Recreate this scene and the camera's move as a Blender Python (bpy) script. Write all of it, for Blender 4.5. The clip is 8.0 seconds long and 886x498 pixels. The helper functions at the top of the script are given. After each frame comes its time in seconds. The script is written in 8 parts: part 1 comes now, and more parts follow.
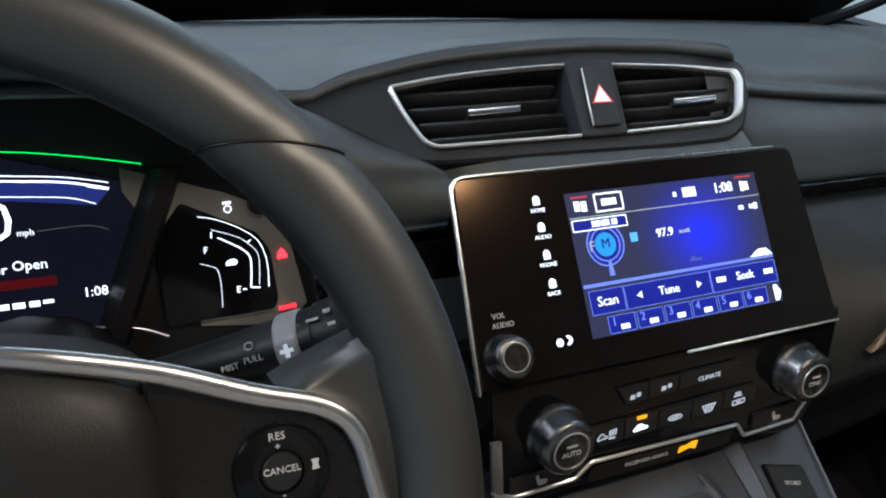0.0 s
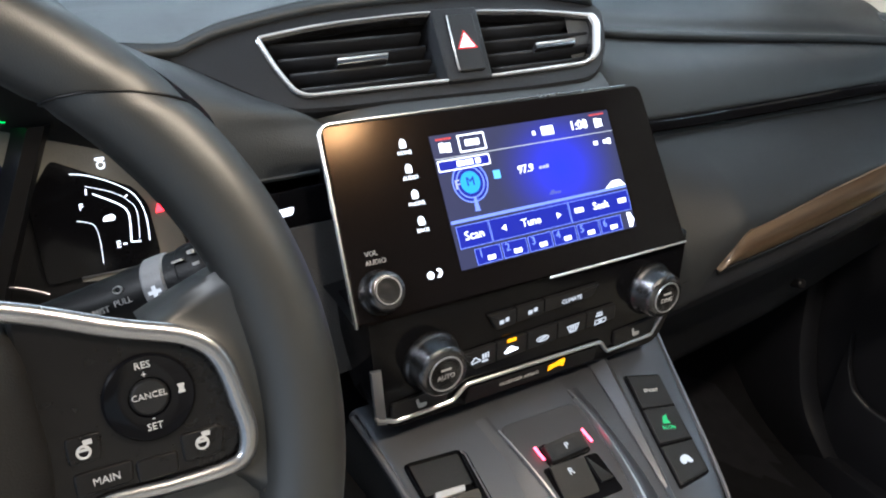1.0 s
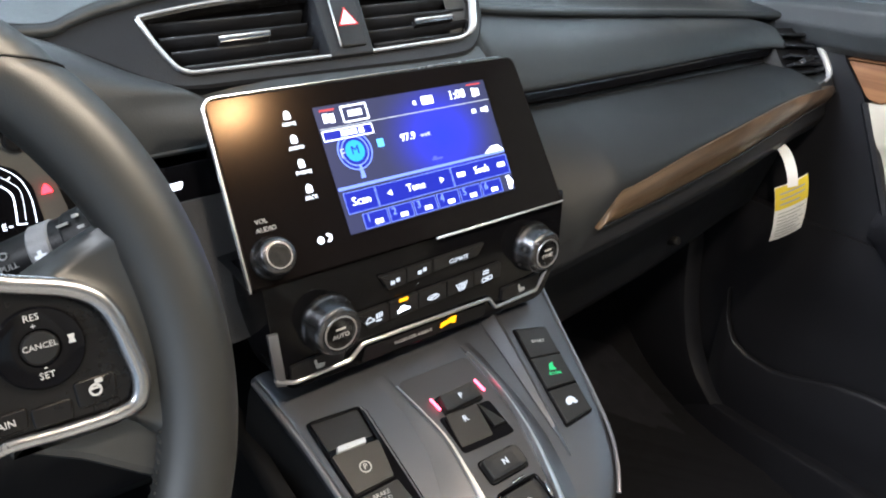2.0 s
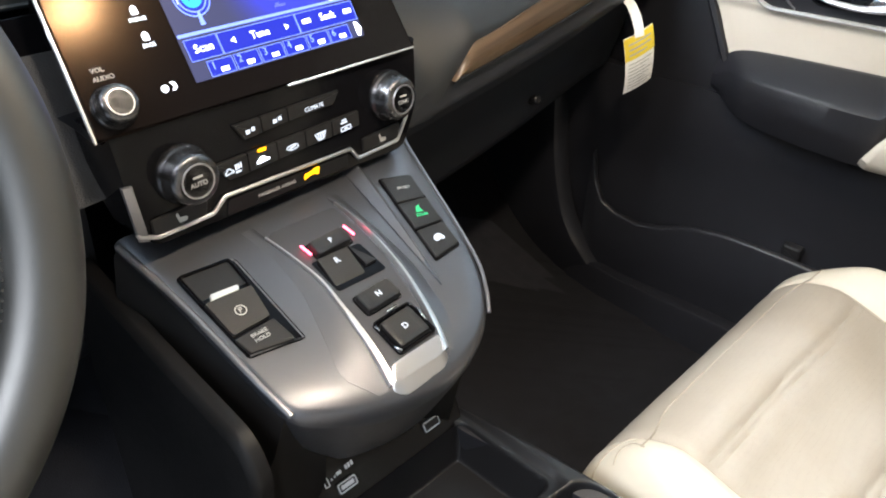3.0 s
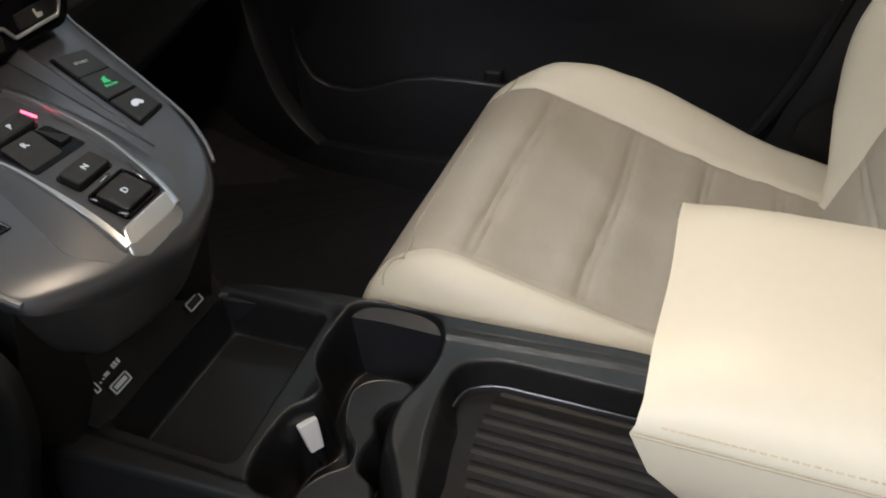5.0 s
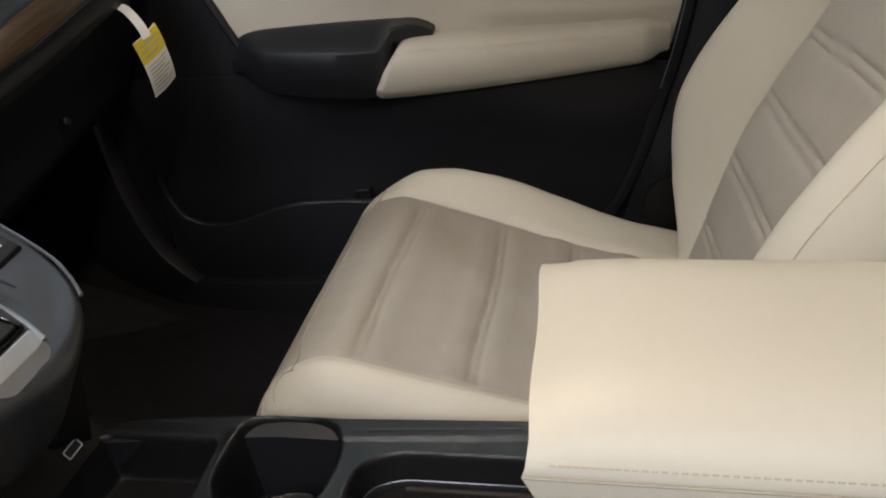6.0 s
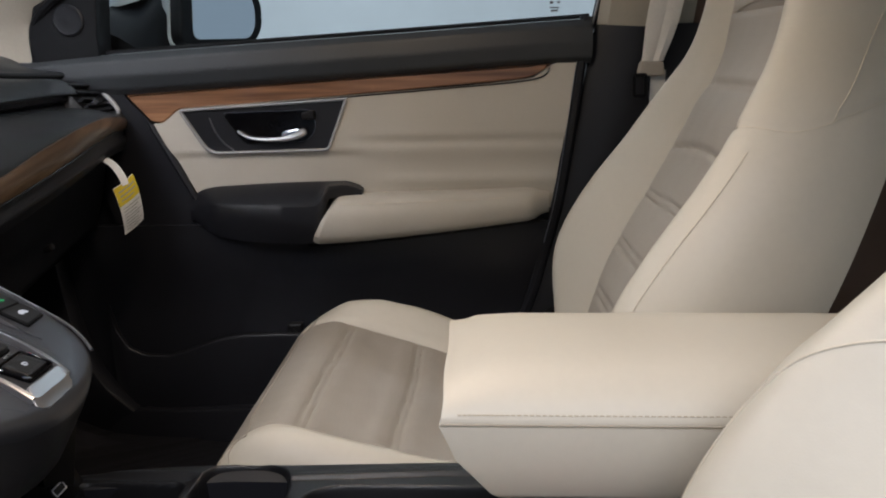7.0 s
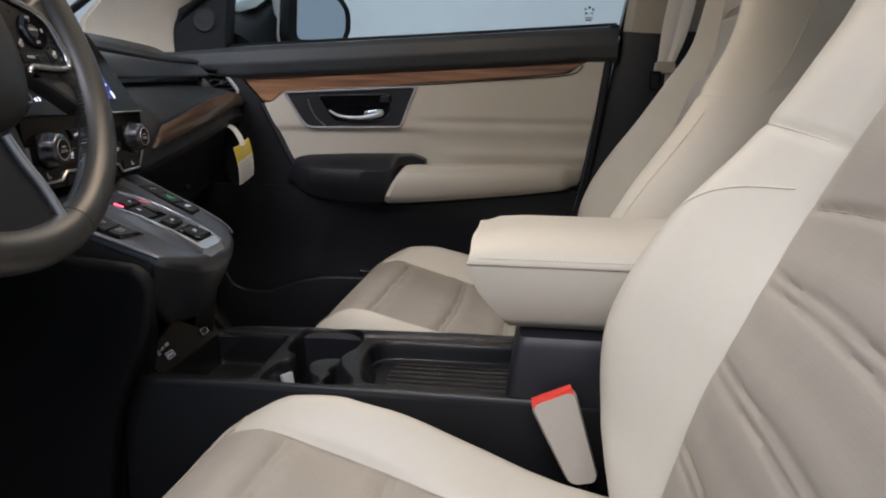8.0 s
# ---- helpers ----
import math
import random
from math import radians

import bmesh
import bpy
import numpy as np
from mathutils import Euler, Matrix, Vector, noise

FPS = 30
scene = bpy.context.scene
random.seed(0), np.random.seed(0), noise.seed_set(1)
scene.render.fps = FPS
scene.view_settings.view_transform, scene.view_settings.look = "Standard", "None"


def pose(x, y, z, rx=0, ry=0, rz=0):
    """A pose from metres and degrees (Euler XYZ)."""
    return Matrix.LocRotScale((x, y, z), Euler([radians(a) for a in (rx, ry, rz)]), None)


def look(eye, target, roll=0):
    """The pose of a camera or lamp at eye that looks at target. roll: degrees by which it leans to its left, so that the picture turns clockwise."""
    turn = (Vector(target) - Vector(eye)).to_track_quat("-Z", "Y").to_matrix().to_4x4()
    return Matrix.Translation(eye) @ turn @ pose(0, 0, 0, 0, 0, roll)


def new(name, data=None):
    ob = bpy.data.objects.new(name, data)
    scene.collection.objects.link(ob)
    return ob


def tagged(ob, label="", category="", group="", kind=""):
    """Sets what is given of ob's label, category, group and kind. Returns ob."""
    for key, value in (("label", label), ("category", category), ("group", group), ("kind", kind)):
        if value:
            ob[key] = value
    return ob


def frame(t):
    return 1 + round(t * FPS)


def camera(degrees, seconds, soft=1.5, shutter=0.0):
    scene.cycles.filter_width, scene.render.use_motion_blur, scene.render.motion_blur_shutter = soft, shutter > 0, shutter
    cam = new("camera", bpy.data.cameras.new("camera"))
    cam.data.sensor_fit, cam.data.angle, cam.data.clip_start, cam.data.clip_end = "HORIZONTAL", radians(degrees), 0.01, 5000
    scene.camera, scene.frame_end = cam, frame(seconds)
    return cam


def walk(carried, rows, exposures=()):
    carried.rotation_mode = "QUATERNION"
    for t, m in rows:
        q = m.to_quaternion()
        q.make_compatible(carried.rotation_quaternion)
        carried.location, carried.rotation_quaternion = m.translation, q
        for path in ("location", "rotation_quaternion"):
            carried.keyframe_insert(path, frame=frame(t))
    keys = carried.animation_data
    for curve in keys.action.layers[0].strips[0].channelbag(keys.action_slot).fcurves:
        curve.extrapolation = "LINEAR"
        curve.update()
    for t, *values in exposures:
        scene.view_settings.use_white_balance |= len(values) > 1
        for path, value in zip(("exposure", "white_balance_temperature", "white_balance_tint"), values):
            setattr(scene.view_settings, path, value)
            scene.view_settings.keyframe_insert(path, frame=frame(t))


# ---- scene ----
cam = camera(60.7, 8.0, soft=2.0)
PATH = [
    (0, (-0.308, 0.203, 0.906), (0.378, 1.9, 0.1), 2.4),
    (0.5, (-0.304, 0.184, 0.913), (0.485, 1.807, 0.051), 2.5),
    (1, (-0.297, 0.166, 0.912), (0.581, 1.715, 0.002), 2.6),
    (1.2, (-0.295, 0.164, 0.915), (0.625, 1.679, -0.012), 3.2),
    (2.3, (-0.302, 0.115, 0.899), (0.822, 1.492, -0.017), 2.6),
    (2.5, (-0.301, 0.102, 0.892), (0.854, 1.441, -0.042), 2.5),
    (2.6, (-0.302, 0.087, 0.897), (0.853, 1.394, -0.082), 2.4),
    (3, (-0.309, 0.075, 0.862), (0.908, 1.232, -0.226), 1.7),
    (3.5, (-0.318, 0.058, 0.839), (0.931, 1.063, -0.358), 0.3),
    (3.8, (-0.325, 0.047, 0.818), (0.929, 0.966, -0.44), -0.7),
    (4, (-0.333, 0.041, 0.805), (0.922, 0.91, -0.487), -1.6),
    (4.2, (-0.34, 0.051, 0.799), (0.932, 0.841, -0.527), -1.3),
    (5.3, (-0.342, 0.024, 0.788), (1.22, 0.49, -0.371), -2.3),
    (5.5, (-0.345, 0.018, 0.783), (1.277, 0.418, -0.317), -2.8),
    (6, (-0.367, 0.013, 0.777), (1.352, 0.349, -0.188), -4.7),
    (6.5, (-0.446, 0.011, 0.773), (1.424, 0.231, 0.096), -3.6),
    (6.7, (-0.494, 0.012, 0.76), (1.401, 0.184, 0.144), -1.7),
    (7, (-0.6, 0.006, 0.758), (1.336, 0.102, 0.264), -0.9),
    (7.5, (-0.765, -0.01, 0.742), (1.182, 0.121, 0.306), -1.1),
    (8, (-0.919, -0.048, 0.692), (1.019, 0.213, 0.27), 0.7),
]
walk(cam, [(t, look(eye, target, roll)) for t, eye, target, roll in PATH],
     exposures=[(0, 0.1, 5750, 10), (0.5, 0.57, 5750, 10), (1.0, 0.8, 5800, 10), (2.5, 1.3, 5900, 10), (3.0, 1.47, 6000, 10), (3.5, 1.4, 6050, 10), (4.2, 0.76, 6200, 10), (5.5, 0.13, 6300, 10), (6.5, -0.10, 6150, 15), (7.5, -0.12, 6120, 16), (8, -0.17, 6050, 16)])

# ---- light ----
world = bpy.data.worlds.new("showroom_air")
scene.world = world
world.use_nodes = True
world.node_tree.nodes["Background"].inputs[0].default_value = (0.71, 0.87, 1.0, 1)
world.node_tree.nodes["Background"].inputs[1].default_value = 0.36


def area_lamp(name, at, target, size, watts, colour, size_y=None):
    data = bpy.data.lights.new(name, "AREA")
    data.energy, data.color, data.size = watts, colour, size
    if size_y:
        data.shape, data.size_y = "RECTANGLE", size_y
    ob = new(name, data)
    ob.matrix_world = look(at, target)
    return ob


area_lamp("map_light_glow", (0.135, 0.185, 1.195), (0.13, 0.20, 0.3), 0.05, 2.2, (1.0, 0.80, 0.56))
# unseen second lamp, strengthened to fill the wheel and cowl
area_lamp("map_light_glow", (-0.135, 0.185, 1.195), (-0.13, 0.20, 0.3), 0.05, 1.5, (1.0, 0.81, 0.58))
area_lamp("unseen_ceiling_glow", (-2.2, 0.2, 2.5), (-0.2, 0.0, 0.5), 2.4, 80, (1.0, 0.98, 0.96), 1.0)
# unseen lamp added to brighten the wall outside the passenger's window
area_lamp("unseen_ceiling_glow", (2.1, 0.5, 2.9), (2.6, 0.5, 0.9), 2.4, 15, (0.95, 1.0, 1.0), 0.3)
# unseen lamp added ahead of the windscreen to light the dash
area_lamp("unseen_ceiling_glow", (0.3, 3.2, 2.6), (0.2, 0.6, 0.7), 2.0, 17, (0.92, 0.97, 1.0), 0.8)


# ---- materials ----
def mat(name, colour, rough=0.5, metal=0.0, grain=0.0, scale=600.0, vary=0.12, vscale=9.0, coat=0.0, sheen=0.0, spec=0.5):
    """A surface with fine relief, and mottling at a large and a small scale."""
    m = bpy.data.materials.new(name)
    m.use_nodes = True
    n, l = m.node_tree.nodes, m.node_tree.links
    b = n["Principled BSDF"]
    b.inputs["Base Color"].default_value = (*colour, 1)
    b.inputs["Roughness"].default_value = rough
    b.inputs["Metallic"].default_value = metal
    b.inputs["Coat Weight"].default_value = coat
    b.inputs["Sheen Weight"].default_value = sheen
    b.inputs["Specular IOR Level"].default_value = spec
    co = n.new("ShaderNodeTexCoord")
    big, small = n.new("ShaderNodeTexNoise"), n.new("ShaderNodeTexNoise")
    big.inputs["Scale"].default_value, big.inputs["Detail"].default_value = vscale, 5
    small.inputs["Scale"].default_value, small.inputs["Detail"].default_value = vscale * 22, 3
    add = n.new("ShaderNodeMath")
    add.operation = "MULTIPLY_ADD"
    add.inputs[1].default_value = 0.45
    ramp = n.new("ShaderNodeMapRange")
    ramp.inputs[1].default_value, ramp.inputs[2].default_value = 0.35, 1.1
    ramp.inputs[3].default_value, ramp.inputs[4].default_value = 1 - vary, 1 + vary
    mix = n.new("ShaderNodeMix")
    mix.data_type, mix.blend_type = "RGBA", "MULTIPLY"
    mix.inputs["Factor"].default_value = 1
    mix.inputs["A"].default_value = (*colour, 1)
    l.new(co.outputs["Object"], big.inputs["Vector"])
    l.new(co.outputs["Object"], small.inputs["Vector"])
    l.new(small.outputs["Fac"], add.inputs[0])
    l.new(big.outputs["Fac"], add.inputs[2])
    l.new(add.outputs[0], ramp.inputs[0])
    l.new(ramp.outputs[0], mix.inputs["B"])
    l.new(mix.outputs["Result"], b.inputs["Base Color"])
    rr = n.new("ShaderNodeMapRange")
    rr.inputs[1].default_value, rr.inputs[2].default_value = 0.3, 1.1
    spread = 0.04 if metal > 0.5 or rough < 0.2 else 0.16
    rr.inputs[3].default_value, rr.inputs[4].default_value = max(0.02, rough * (1 - spread)), min(1, rough * (1 + spread))
    l.new(add.outputs[0], rr.inputs[0])
    l.new(rr.outputs[0], b.inputs["Roughness"])
    if grain:
        v = n.new("ShaderNodeTexVoronoi")
        v.inputs["Scale"].default_value = scale
        bump = n.new("ShaderNodeBump")
        bump.inputs["Strength"].default_value, bump.inputs["Distance"].default_value = grain, 0.0008
        l.new(co.outputs["Object"], v.inputs["Vector"])
        l.new(v.outputs["Distance"], bump.inputs["Height"])
        l.new(bump.outputs[0], b.inputs["Normal"])
    return m


def glow(name, colour, strength):
    m = bpy.data.materials.new(name)
    m.use_nodes = True
    b = m.node_tree.nodes["Principled BSDF"]
    b.inputs["Base Color"].default_value = (0.003, 0.003, 0.004, 1)
    b.inputs["Specular IOR Level"].default_value = 0.08
    b.inputs["Roughness"].default_value = 0.3
    b.inputs["Emission Color"].default_value = (*colour, 1)
    b.inputs["Emission Strength"].default_value = strength
    return m


def wood(name, dark, light, along, tilt=0.0):
    m = mat(name, light, 0.32, 0, 0, vary=0.1, coat=0.35)
    n, l = m.node_tree.nodes, m.node_tree.links
    b = n["Principled BSDF"]
    co, mp = n.new("ShaderNodeTexCoord"), n.new("ShaderNodeMapping")
    mp.inputs["Scale"].default_value = [2.2 if c == along else 70 for c in "xyz"]
    mp.inputs["Rotation"].default_value = (0, radians(tilt), 0)
    mp.vector_type = "TEXTURE" if tilt else "POINT"
    if tilt:
        mp.inputs["Scale"].default_value = [1 / v for v in mp.inputs["Scale"].default_value]
    t = n.new("ShaderNodeTexNoise")
    t.inputs["Scale"].default_value, t.inputs["Detail"].default_value, t.inputs["Distortion"].default_value = 1.3, 7, 0.35
    r = n.new("ShaderNodeValToRGB")
    r.color_ramp.elements[0].position, r.color_ramp.elements[1].position = 0.36, 0.66
    r.color_ramp.elements[0].color, r.color_ramp.elements[1].color = (*dark, 1), (*light, 1)
    l.new(co.outputs["Object"], mp.inputs[0])
    l.new(mp.outputs[0], t.inputs["Vector"])
    l.new(t.outputs["Fac"], r.inputs[0])
    l.new(r.outputs[0], b.inputs["Base Color"])
    return m


def perforated(name, colour):
    """Leather pierced with rows of tiny holes."""
    m = mat(name, colour, 0.55, 0, 0.06, 700, vary=0.07, vscale=7)
    n, l = m.node_tree.nodes, m.node_tree.links
    b = n["Principled BSDF"]
    co = n.new("ShaderNodeTexCoord")
    v = n.new("ShaderNodeTexVoronoi")
    v.inputs["Scale"].default_value, v.inputs["Randomness"].default_value = 520, 0.25
    r = n.new("ShaderNodeMapRange")
    r.inputs[1].default_value, r.inputs[2].default_value = 0.16, 0.24
    r.inputs[3].default_value, r.inputs[4].default_value = 0.86, 1.0
    mix = n.new("ShaderNodeMix")
    mix.data_type, mix.blend_type = "RGBA", "MULTIPLY"
    mix.inputs["Factor"].default_value = 1
    l.new(co.outputs["Object"], v.inputs["Vector"])
    l.new(v.outputs["Distance"], r.inputs[0])
    src = b.inputs["Base Color"].links[0].from_socket
    l.new(src, mix.inputs["A"])
    l.new(r.outputs[0], mix.inputs["B"])
    l.new(mix.outputs["Result"], b.inputs["Base Color"])
    return m


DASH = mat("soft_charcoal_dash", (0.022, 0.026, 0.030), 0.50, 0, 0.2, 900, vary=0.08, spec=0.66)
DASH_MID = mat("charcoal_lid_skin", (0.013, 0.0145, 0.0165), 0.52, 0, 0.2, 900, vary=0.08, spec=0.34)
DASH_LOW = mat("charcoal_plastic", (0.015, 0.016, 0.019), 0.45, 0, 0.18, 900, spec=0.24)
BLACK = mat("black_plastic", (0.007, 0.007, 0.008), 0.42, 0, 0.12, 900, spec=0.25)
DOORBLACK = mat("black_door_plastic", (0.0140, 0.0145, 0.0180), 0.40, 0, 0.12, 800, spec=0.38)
CONSOLE = mat("moulded_console_plastic", (0.0078, 0.0079, 0.0089), 0.34, 0, 0.10, 900, spec=0.43)
# extra dark: blocked light at the console's side is put into this black
SHADEBLACK = mat("matt_black_shaded", (0.0058, 0.0056, 0.0060), 0.50, 0, 0.12, 900, spec=0.22)
SOCKETPRINT = mat("pale_socket_print", (0.60, 0.60, 0.62), 0.5)
PIANO = mat("piano_black", (0.004, 0.004, 0.005), 0.10, vary=0.2, spec=0.17)
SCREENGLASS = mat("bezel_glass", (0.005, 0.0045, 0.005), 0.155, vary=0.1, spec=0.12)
# amber put into the glass to colour the lamp's reflection
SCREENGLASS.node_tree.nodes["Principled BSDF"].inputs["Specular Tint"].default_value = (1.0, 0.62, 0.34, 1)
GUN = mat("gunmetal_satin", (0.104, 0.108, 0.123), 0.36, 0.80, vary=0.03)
# shaded copy of the gunmetal, for the skirt and the selector floor
GUNSHADE = mat("gunmetal_shaded", (0.050, 0.051, 0.058), 0.42, 0.5, vary=0.03)
GUNLIGHT = mat("gunmetal_light", (0.25, 0.25, 0.27), 0.28, 0.75, vary=0.03)
# pale diffuse base stands in for bright reflections in the chrome
BRIGHT = mat("brightened_trim", (0.78, 0.78, 0.80), 0.26, 0.62, vary=0.03)
RAILSILVER = mat("smoked_satin_silver", (0.42, 0.42, 0.435), 0.27, 0.95, vary=0.02)
SILVER = mat("satin_silver", (0.54, 0.54, 0.56), 0.30, 0.92, vary=0.02)
CHROME = mat("bright_chrome", (0.75, 0.76, 0.78), 0.14, 1.0, vary=0.05)
KNOBCHROME = mat("knob_chrome", (0.115, 0.115, 0.122), 0.27, 0.95, vary=0.02)
DARKCHROME = mat("smoked_chrome", (0.16, 0.16, 0.17), 0.2, 0.9, vary=0.03)
BUTTON = mat("button_plastic", (0.011, 0.011, 0.012), 0.42, 0, 0.1, 1200, spec=0.32)
SPOKEBLACK = mat("satin_black_spoke", (0.0060, 0.0056, 0.0058), 0.28, vary=0.1, spec=0.30)
RIBMAT = mat("ribbed_tray_mat", (0.0065, 0.0060, 0.0062), 0.42, 0, 0.15, 600, spec=0.18)
IVORY = mat("ivory_leather", (0.56, 0.522, 0.44), 0.47, 0, 0.05, 700, vary=0.05, vscale=6)
IVORY_PERF = perforated("perforated_ivory_leather", (0.365, 0.330, 0.278))
IVORY_DOOR = mat("ivory_door_vinyl", (0.515, 0.482, 0.42), 0.5, 0, 0.08, 600, vary=0.05)
SEAM = mat("seam_thread", (0.35, 0.315, 0.255), 0.7)
STITCH = mat("tan_stitch_thread", (0.42, 0.37, 0.28), 0.7)
PALETHREAD = mat("pale_thread", (0.60, 0.55, 0.45), 0.7)
PILLARCLOTH = mat("beige_pillar_cloth", (0.43, 0.395, 0.325), 0.85, 0, 0.5, 900)
HEADCLOTH = mat("headliner_cloth", (0.45, 0.43, 0.38), 0.9, 0, 0.4, 700)
LEATHERBLACK = mat("black_wheel_leather", (0.0105, 0.0112, 0.0108), 0.46, 0, 0.05, 1500, vary=0.12, spec=1.0)
HUBSKIN = mat("black_airbag_skin", (0.0100, 0.0096, 0.0094), 0.46, 0, 0.10, 1200, vary=0.1, spec=0.30)
BEIGEGREY = mat("beige_grey_plastic", (0.15, 0.145, 0.13), 0.45, 0, 0.2, 900)
CARPET = mat("black_carpet", (0.0160, 0.0162, 0.0190), 0.95, 0, 1.0, 900, vary=0.3, vscale=40, spec=0.1)
# one walnut in two tones: warm light is put into the door's colour
WALNUT = wood("walnut_door_trim", (0.125, 0.057, 0.028), (0.345, 0.172, 0.086), "y")
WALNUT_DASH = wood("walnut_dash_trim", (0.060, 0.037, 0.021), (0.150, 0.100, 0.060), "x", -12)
WEBBING = mat("beige_webbing", (0.78, 0.75, 0.70), 0.8, 0, 0.5, 1500)
BUCKLE = mat("beige_plastic", (0.42, 0.38, 0.32), 0.45, 0, 0.1, 900)
REDKEY = mat("red_release_plastic", (0.75, 0.06, 0.04), 0.35)
# brown put in for the shadows round the rear seat and doors
REARSHADE = mat("brown_rear_shade", (0.12, 0.075, 0.055), 0.8, 0, 0.3, 600)
PAPER = mat("white_tag_paper", (0.84, 0.83, 0.81), 0.7)
YELLOW = mat("yellow_tag_ink", (0.72, 0.55, 0.03), 0.65)
INK = mat("grey_ink", (0.40, 0.39, 0.37), 0.7)
COLLARGREY = mat("pale_grey_collar", (0.24, 0.24, 0.25), 0.4, 0, 0.1, 900)
FILLERGREY = mat("grained_filler_plastic", (0.060, 0.060, 0.063), 0.5, 0, 0.5, 700, spec=0.4)
MATCARPET = mat("dark_mat_carpet", (0.027, 0.027, 0.032), 0.95, 0, 1.0, 900, vary=0.3, vscale=40, spec=0.1)
GREYPLASTIC = mat("grey_plastic", (0.13, 0.13, 0.135), 0.45, 0, 0.2, 900)
MIRROR = mat("mirror_silver", (0.85, 0.88, 0.9), 0.02, 1.0, vary=0.01)
PAINT = mat("pale_body_paint", (0.62, 0.66, 0.68), 0.15, 0, coat=0.8)
WALLPAINT = mat("pale_showroom_wall", (0.76, 0.82, 0.83), 0.6, vary=0.14, vscale=0.9)
CONCRETE = mat("grey_showroom_floor", (0.35, 0.35, 0.35), 0.4, vary=0.15, vscale=2)
WHITEPRINT = glow("white_backlit_print", (0.95, 0.97, 1.0), 1.6)
KEYPRINT = glow("key_backlit_print", (0.95, 0.97, 1.0), 0.55)
DIMPRINT = mat("pale_print", (0.42, 0.42, 0.42), 0.6)
SOFTPRINT = glow("soft_backlit_print", (0.85, 0.88, 0.92), 0.55)
WHITEGLOW = glow("white_display_light", (0.92, 0.95, 1.0), 2.0)
BLUEKEY = glow("blue_key_light", (0.018, 0.026, 0.36), 0.8)
BLUELINE = glow("pale_blue_line", (0.20, 0.28, 0.90), 1.1)
SCREENDARK = glow("dark_display_light", (0.035, 0.037, 0.075), 1.0)
CYAN = glow("cyan_display_light", (0.15, 0.5, 1.0), 1.2)
RED = glow("red_warning_light", (1.0, 0.02, 0.03), 5.0)
REDPALE = glow("red_key_light", (1.0, 0.08, 0.14), 5.0)
AMBER = glow("amber_warning_light", (1.0, 0.37, 0.0), 1.3)
GREEN = glow("green_light", (0.02, 0.75, 0.10), 1.5)
GREENDIM = glow("dim_green_light", (0.05, 0.50, 0.16), 0.8)
CLUSTERDARK = glow("cluster_display_dark", (0.0045, 0.0045, 0.010), 1.0)
LENS = glow("map_light_lens", (1.0, 0.62, 0.26), 12.0)

glass = bpy.data.materials.new("window_glass")
glass.use_nodes = True
_g = glass.node_tree.nodes["Principled BSDF"]
_g.inputs["Base Color"].default_value = (0.86, 0.93, 0.93, 1)
_g.inputs["Roughness"].default_value = 0.0
_g.inputs["Transmission Weight"].default_value = 1.0
_g.inputs["IOR"].default_value = 1.05


# ---- shapes ----
def thing(name, at, label, category, group="", kind=""):
    e = new(name)
    e.location = at
    e.empty_display_size = 0.03
    return tagged(e, label, category, group, kind)


def part(name, bm, material, parent=None, label="", angle=38):
    """One mesh object from a bmesh in world places, under a thing or a part."""
    me = bpy.data.meshes.new(name)
    bmesh.ops.recalc_face_normals(bm, faces=bm.faces)
    bm.to_mesh(me)
    bm.free()
    me.materials.append(material)
    me.set_sharp_from_angle(angle=radians(angle))
    me.polygons.foreach_set("use_smooth", [len(p.vertices) <= 4 for p in me.polygons])
    me.update()
    ob = new(name, me)
    if parent is not None:
        ob.parent = parent
        base = parent
        while base.parent is not None:
            base = base.parent
        ob.matrix_parent_inverse = Matrix.Translation(base.location).inverted()
        if parent is not base:
            ob.matrix_parent_inverse = Matrix.Identity(4)
    if label:
        ob["label"] = label
    return ob


class Plane:
    """A local plane: u to the right, v up along it, n out of it; metres."""

    def __init__(self, o, u, v):
        self.o, u, v = Vector(o), Vector(u).normalized(), Vector(v)
        self.u = u
        self.n = u.cross(v).normalized()
        self.v = self.n.cross(u)

    def __call__(self, u, v, n=0.0):
        return self.o + self.u * u + self.v * v + self.n * n

    def turned(self, u, v, n=0.0, deg=0.0):
        a = radians(deg)
        return Plane(self(u, v, n), self.u * math.cos(a) + self.v * math.sin(a), self.v * math.cos(a) - self.u * math.sin(a))


def rounded(pts, r, n=5):
    """The polygon with its corners rounded; r is one radius or one for each corner."""
    out, k = [], len(pts)
    for i in range(k):
        rad = r[i] if isinstance(r, (list, tuple)) else r
        a, b, c = Vector(pts[i - 1]), Vector(pts[i]), Vector(pts[(i + 1) % k])
        if rad <= 0:
            out.append(tuple(b))
            continue
        p, q = (a - b), (c - b)
        d = min(rad, p.length * 0.48, q.length * 0.48)
        s, e = b + p.normalized() * d, b + q.normalized() * d
        for j in range(n + 1):
            t = j / n
            out.append(tuple(s * (1 - t) ** 2 + b * 2 * t * (1 - t) + e * t * t))
    return out


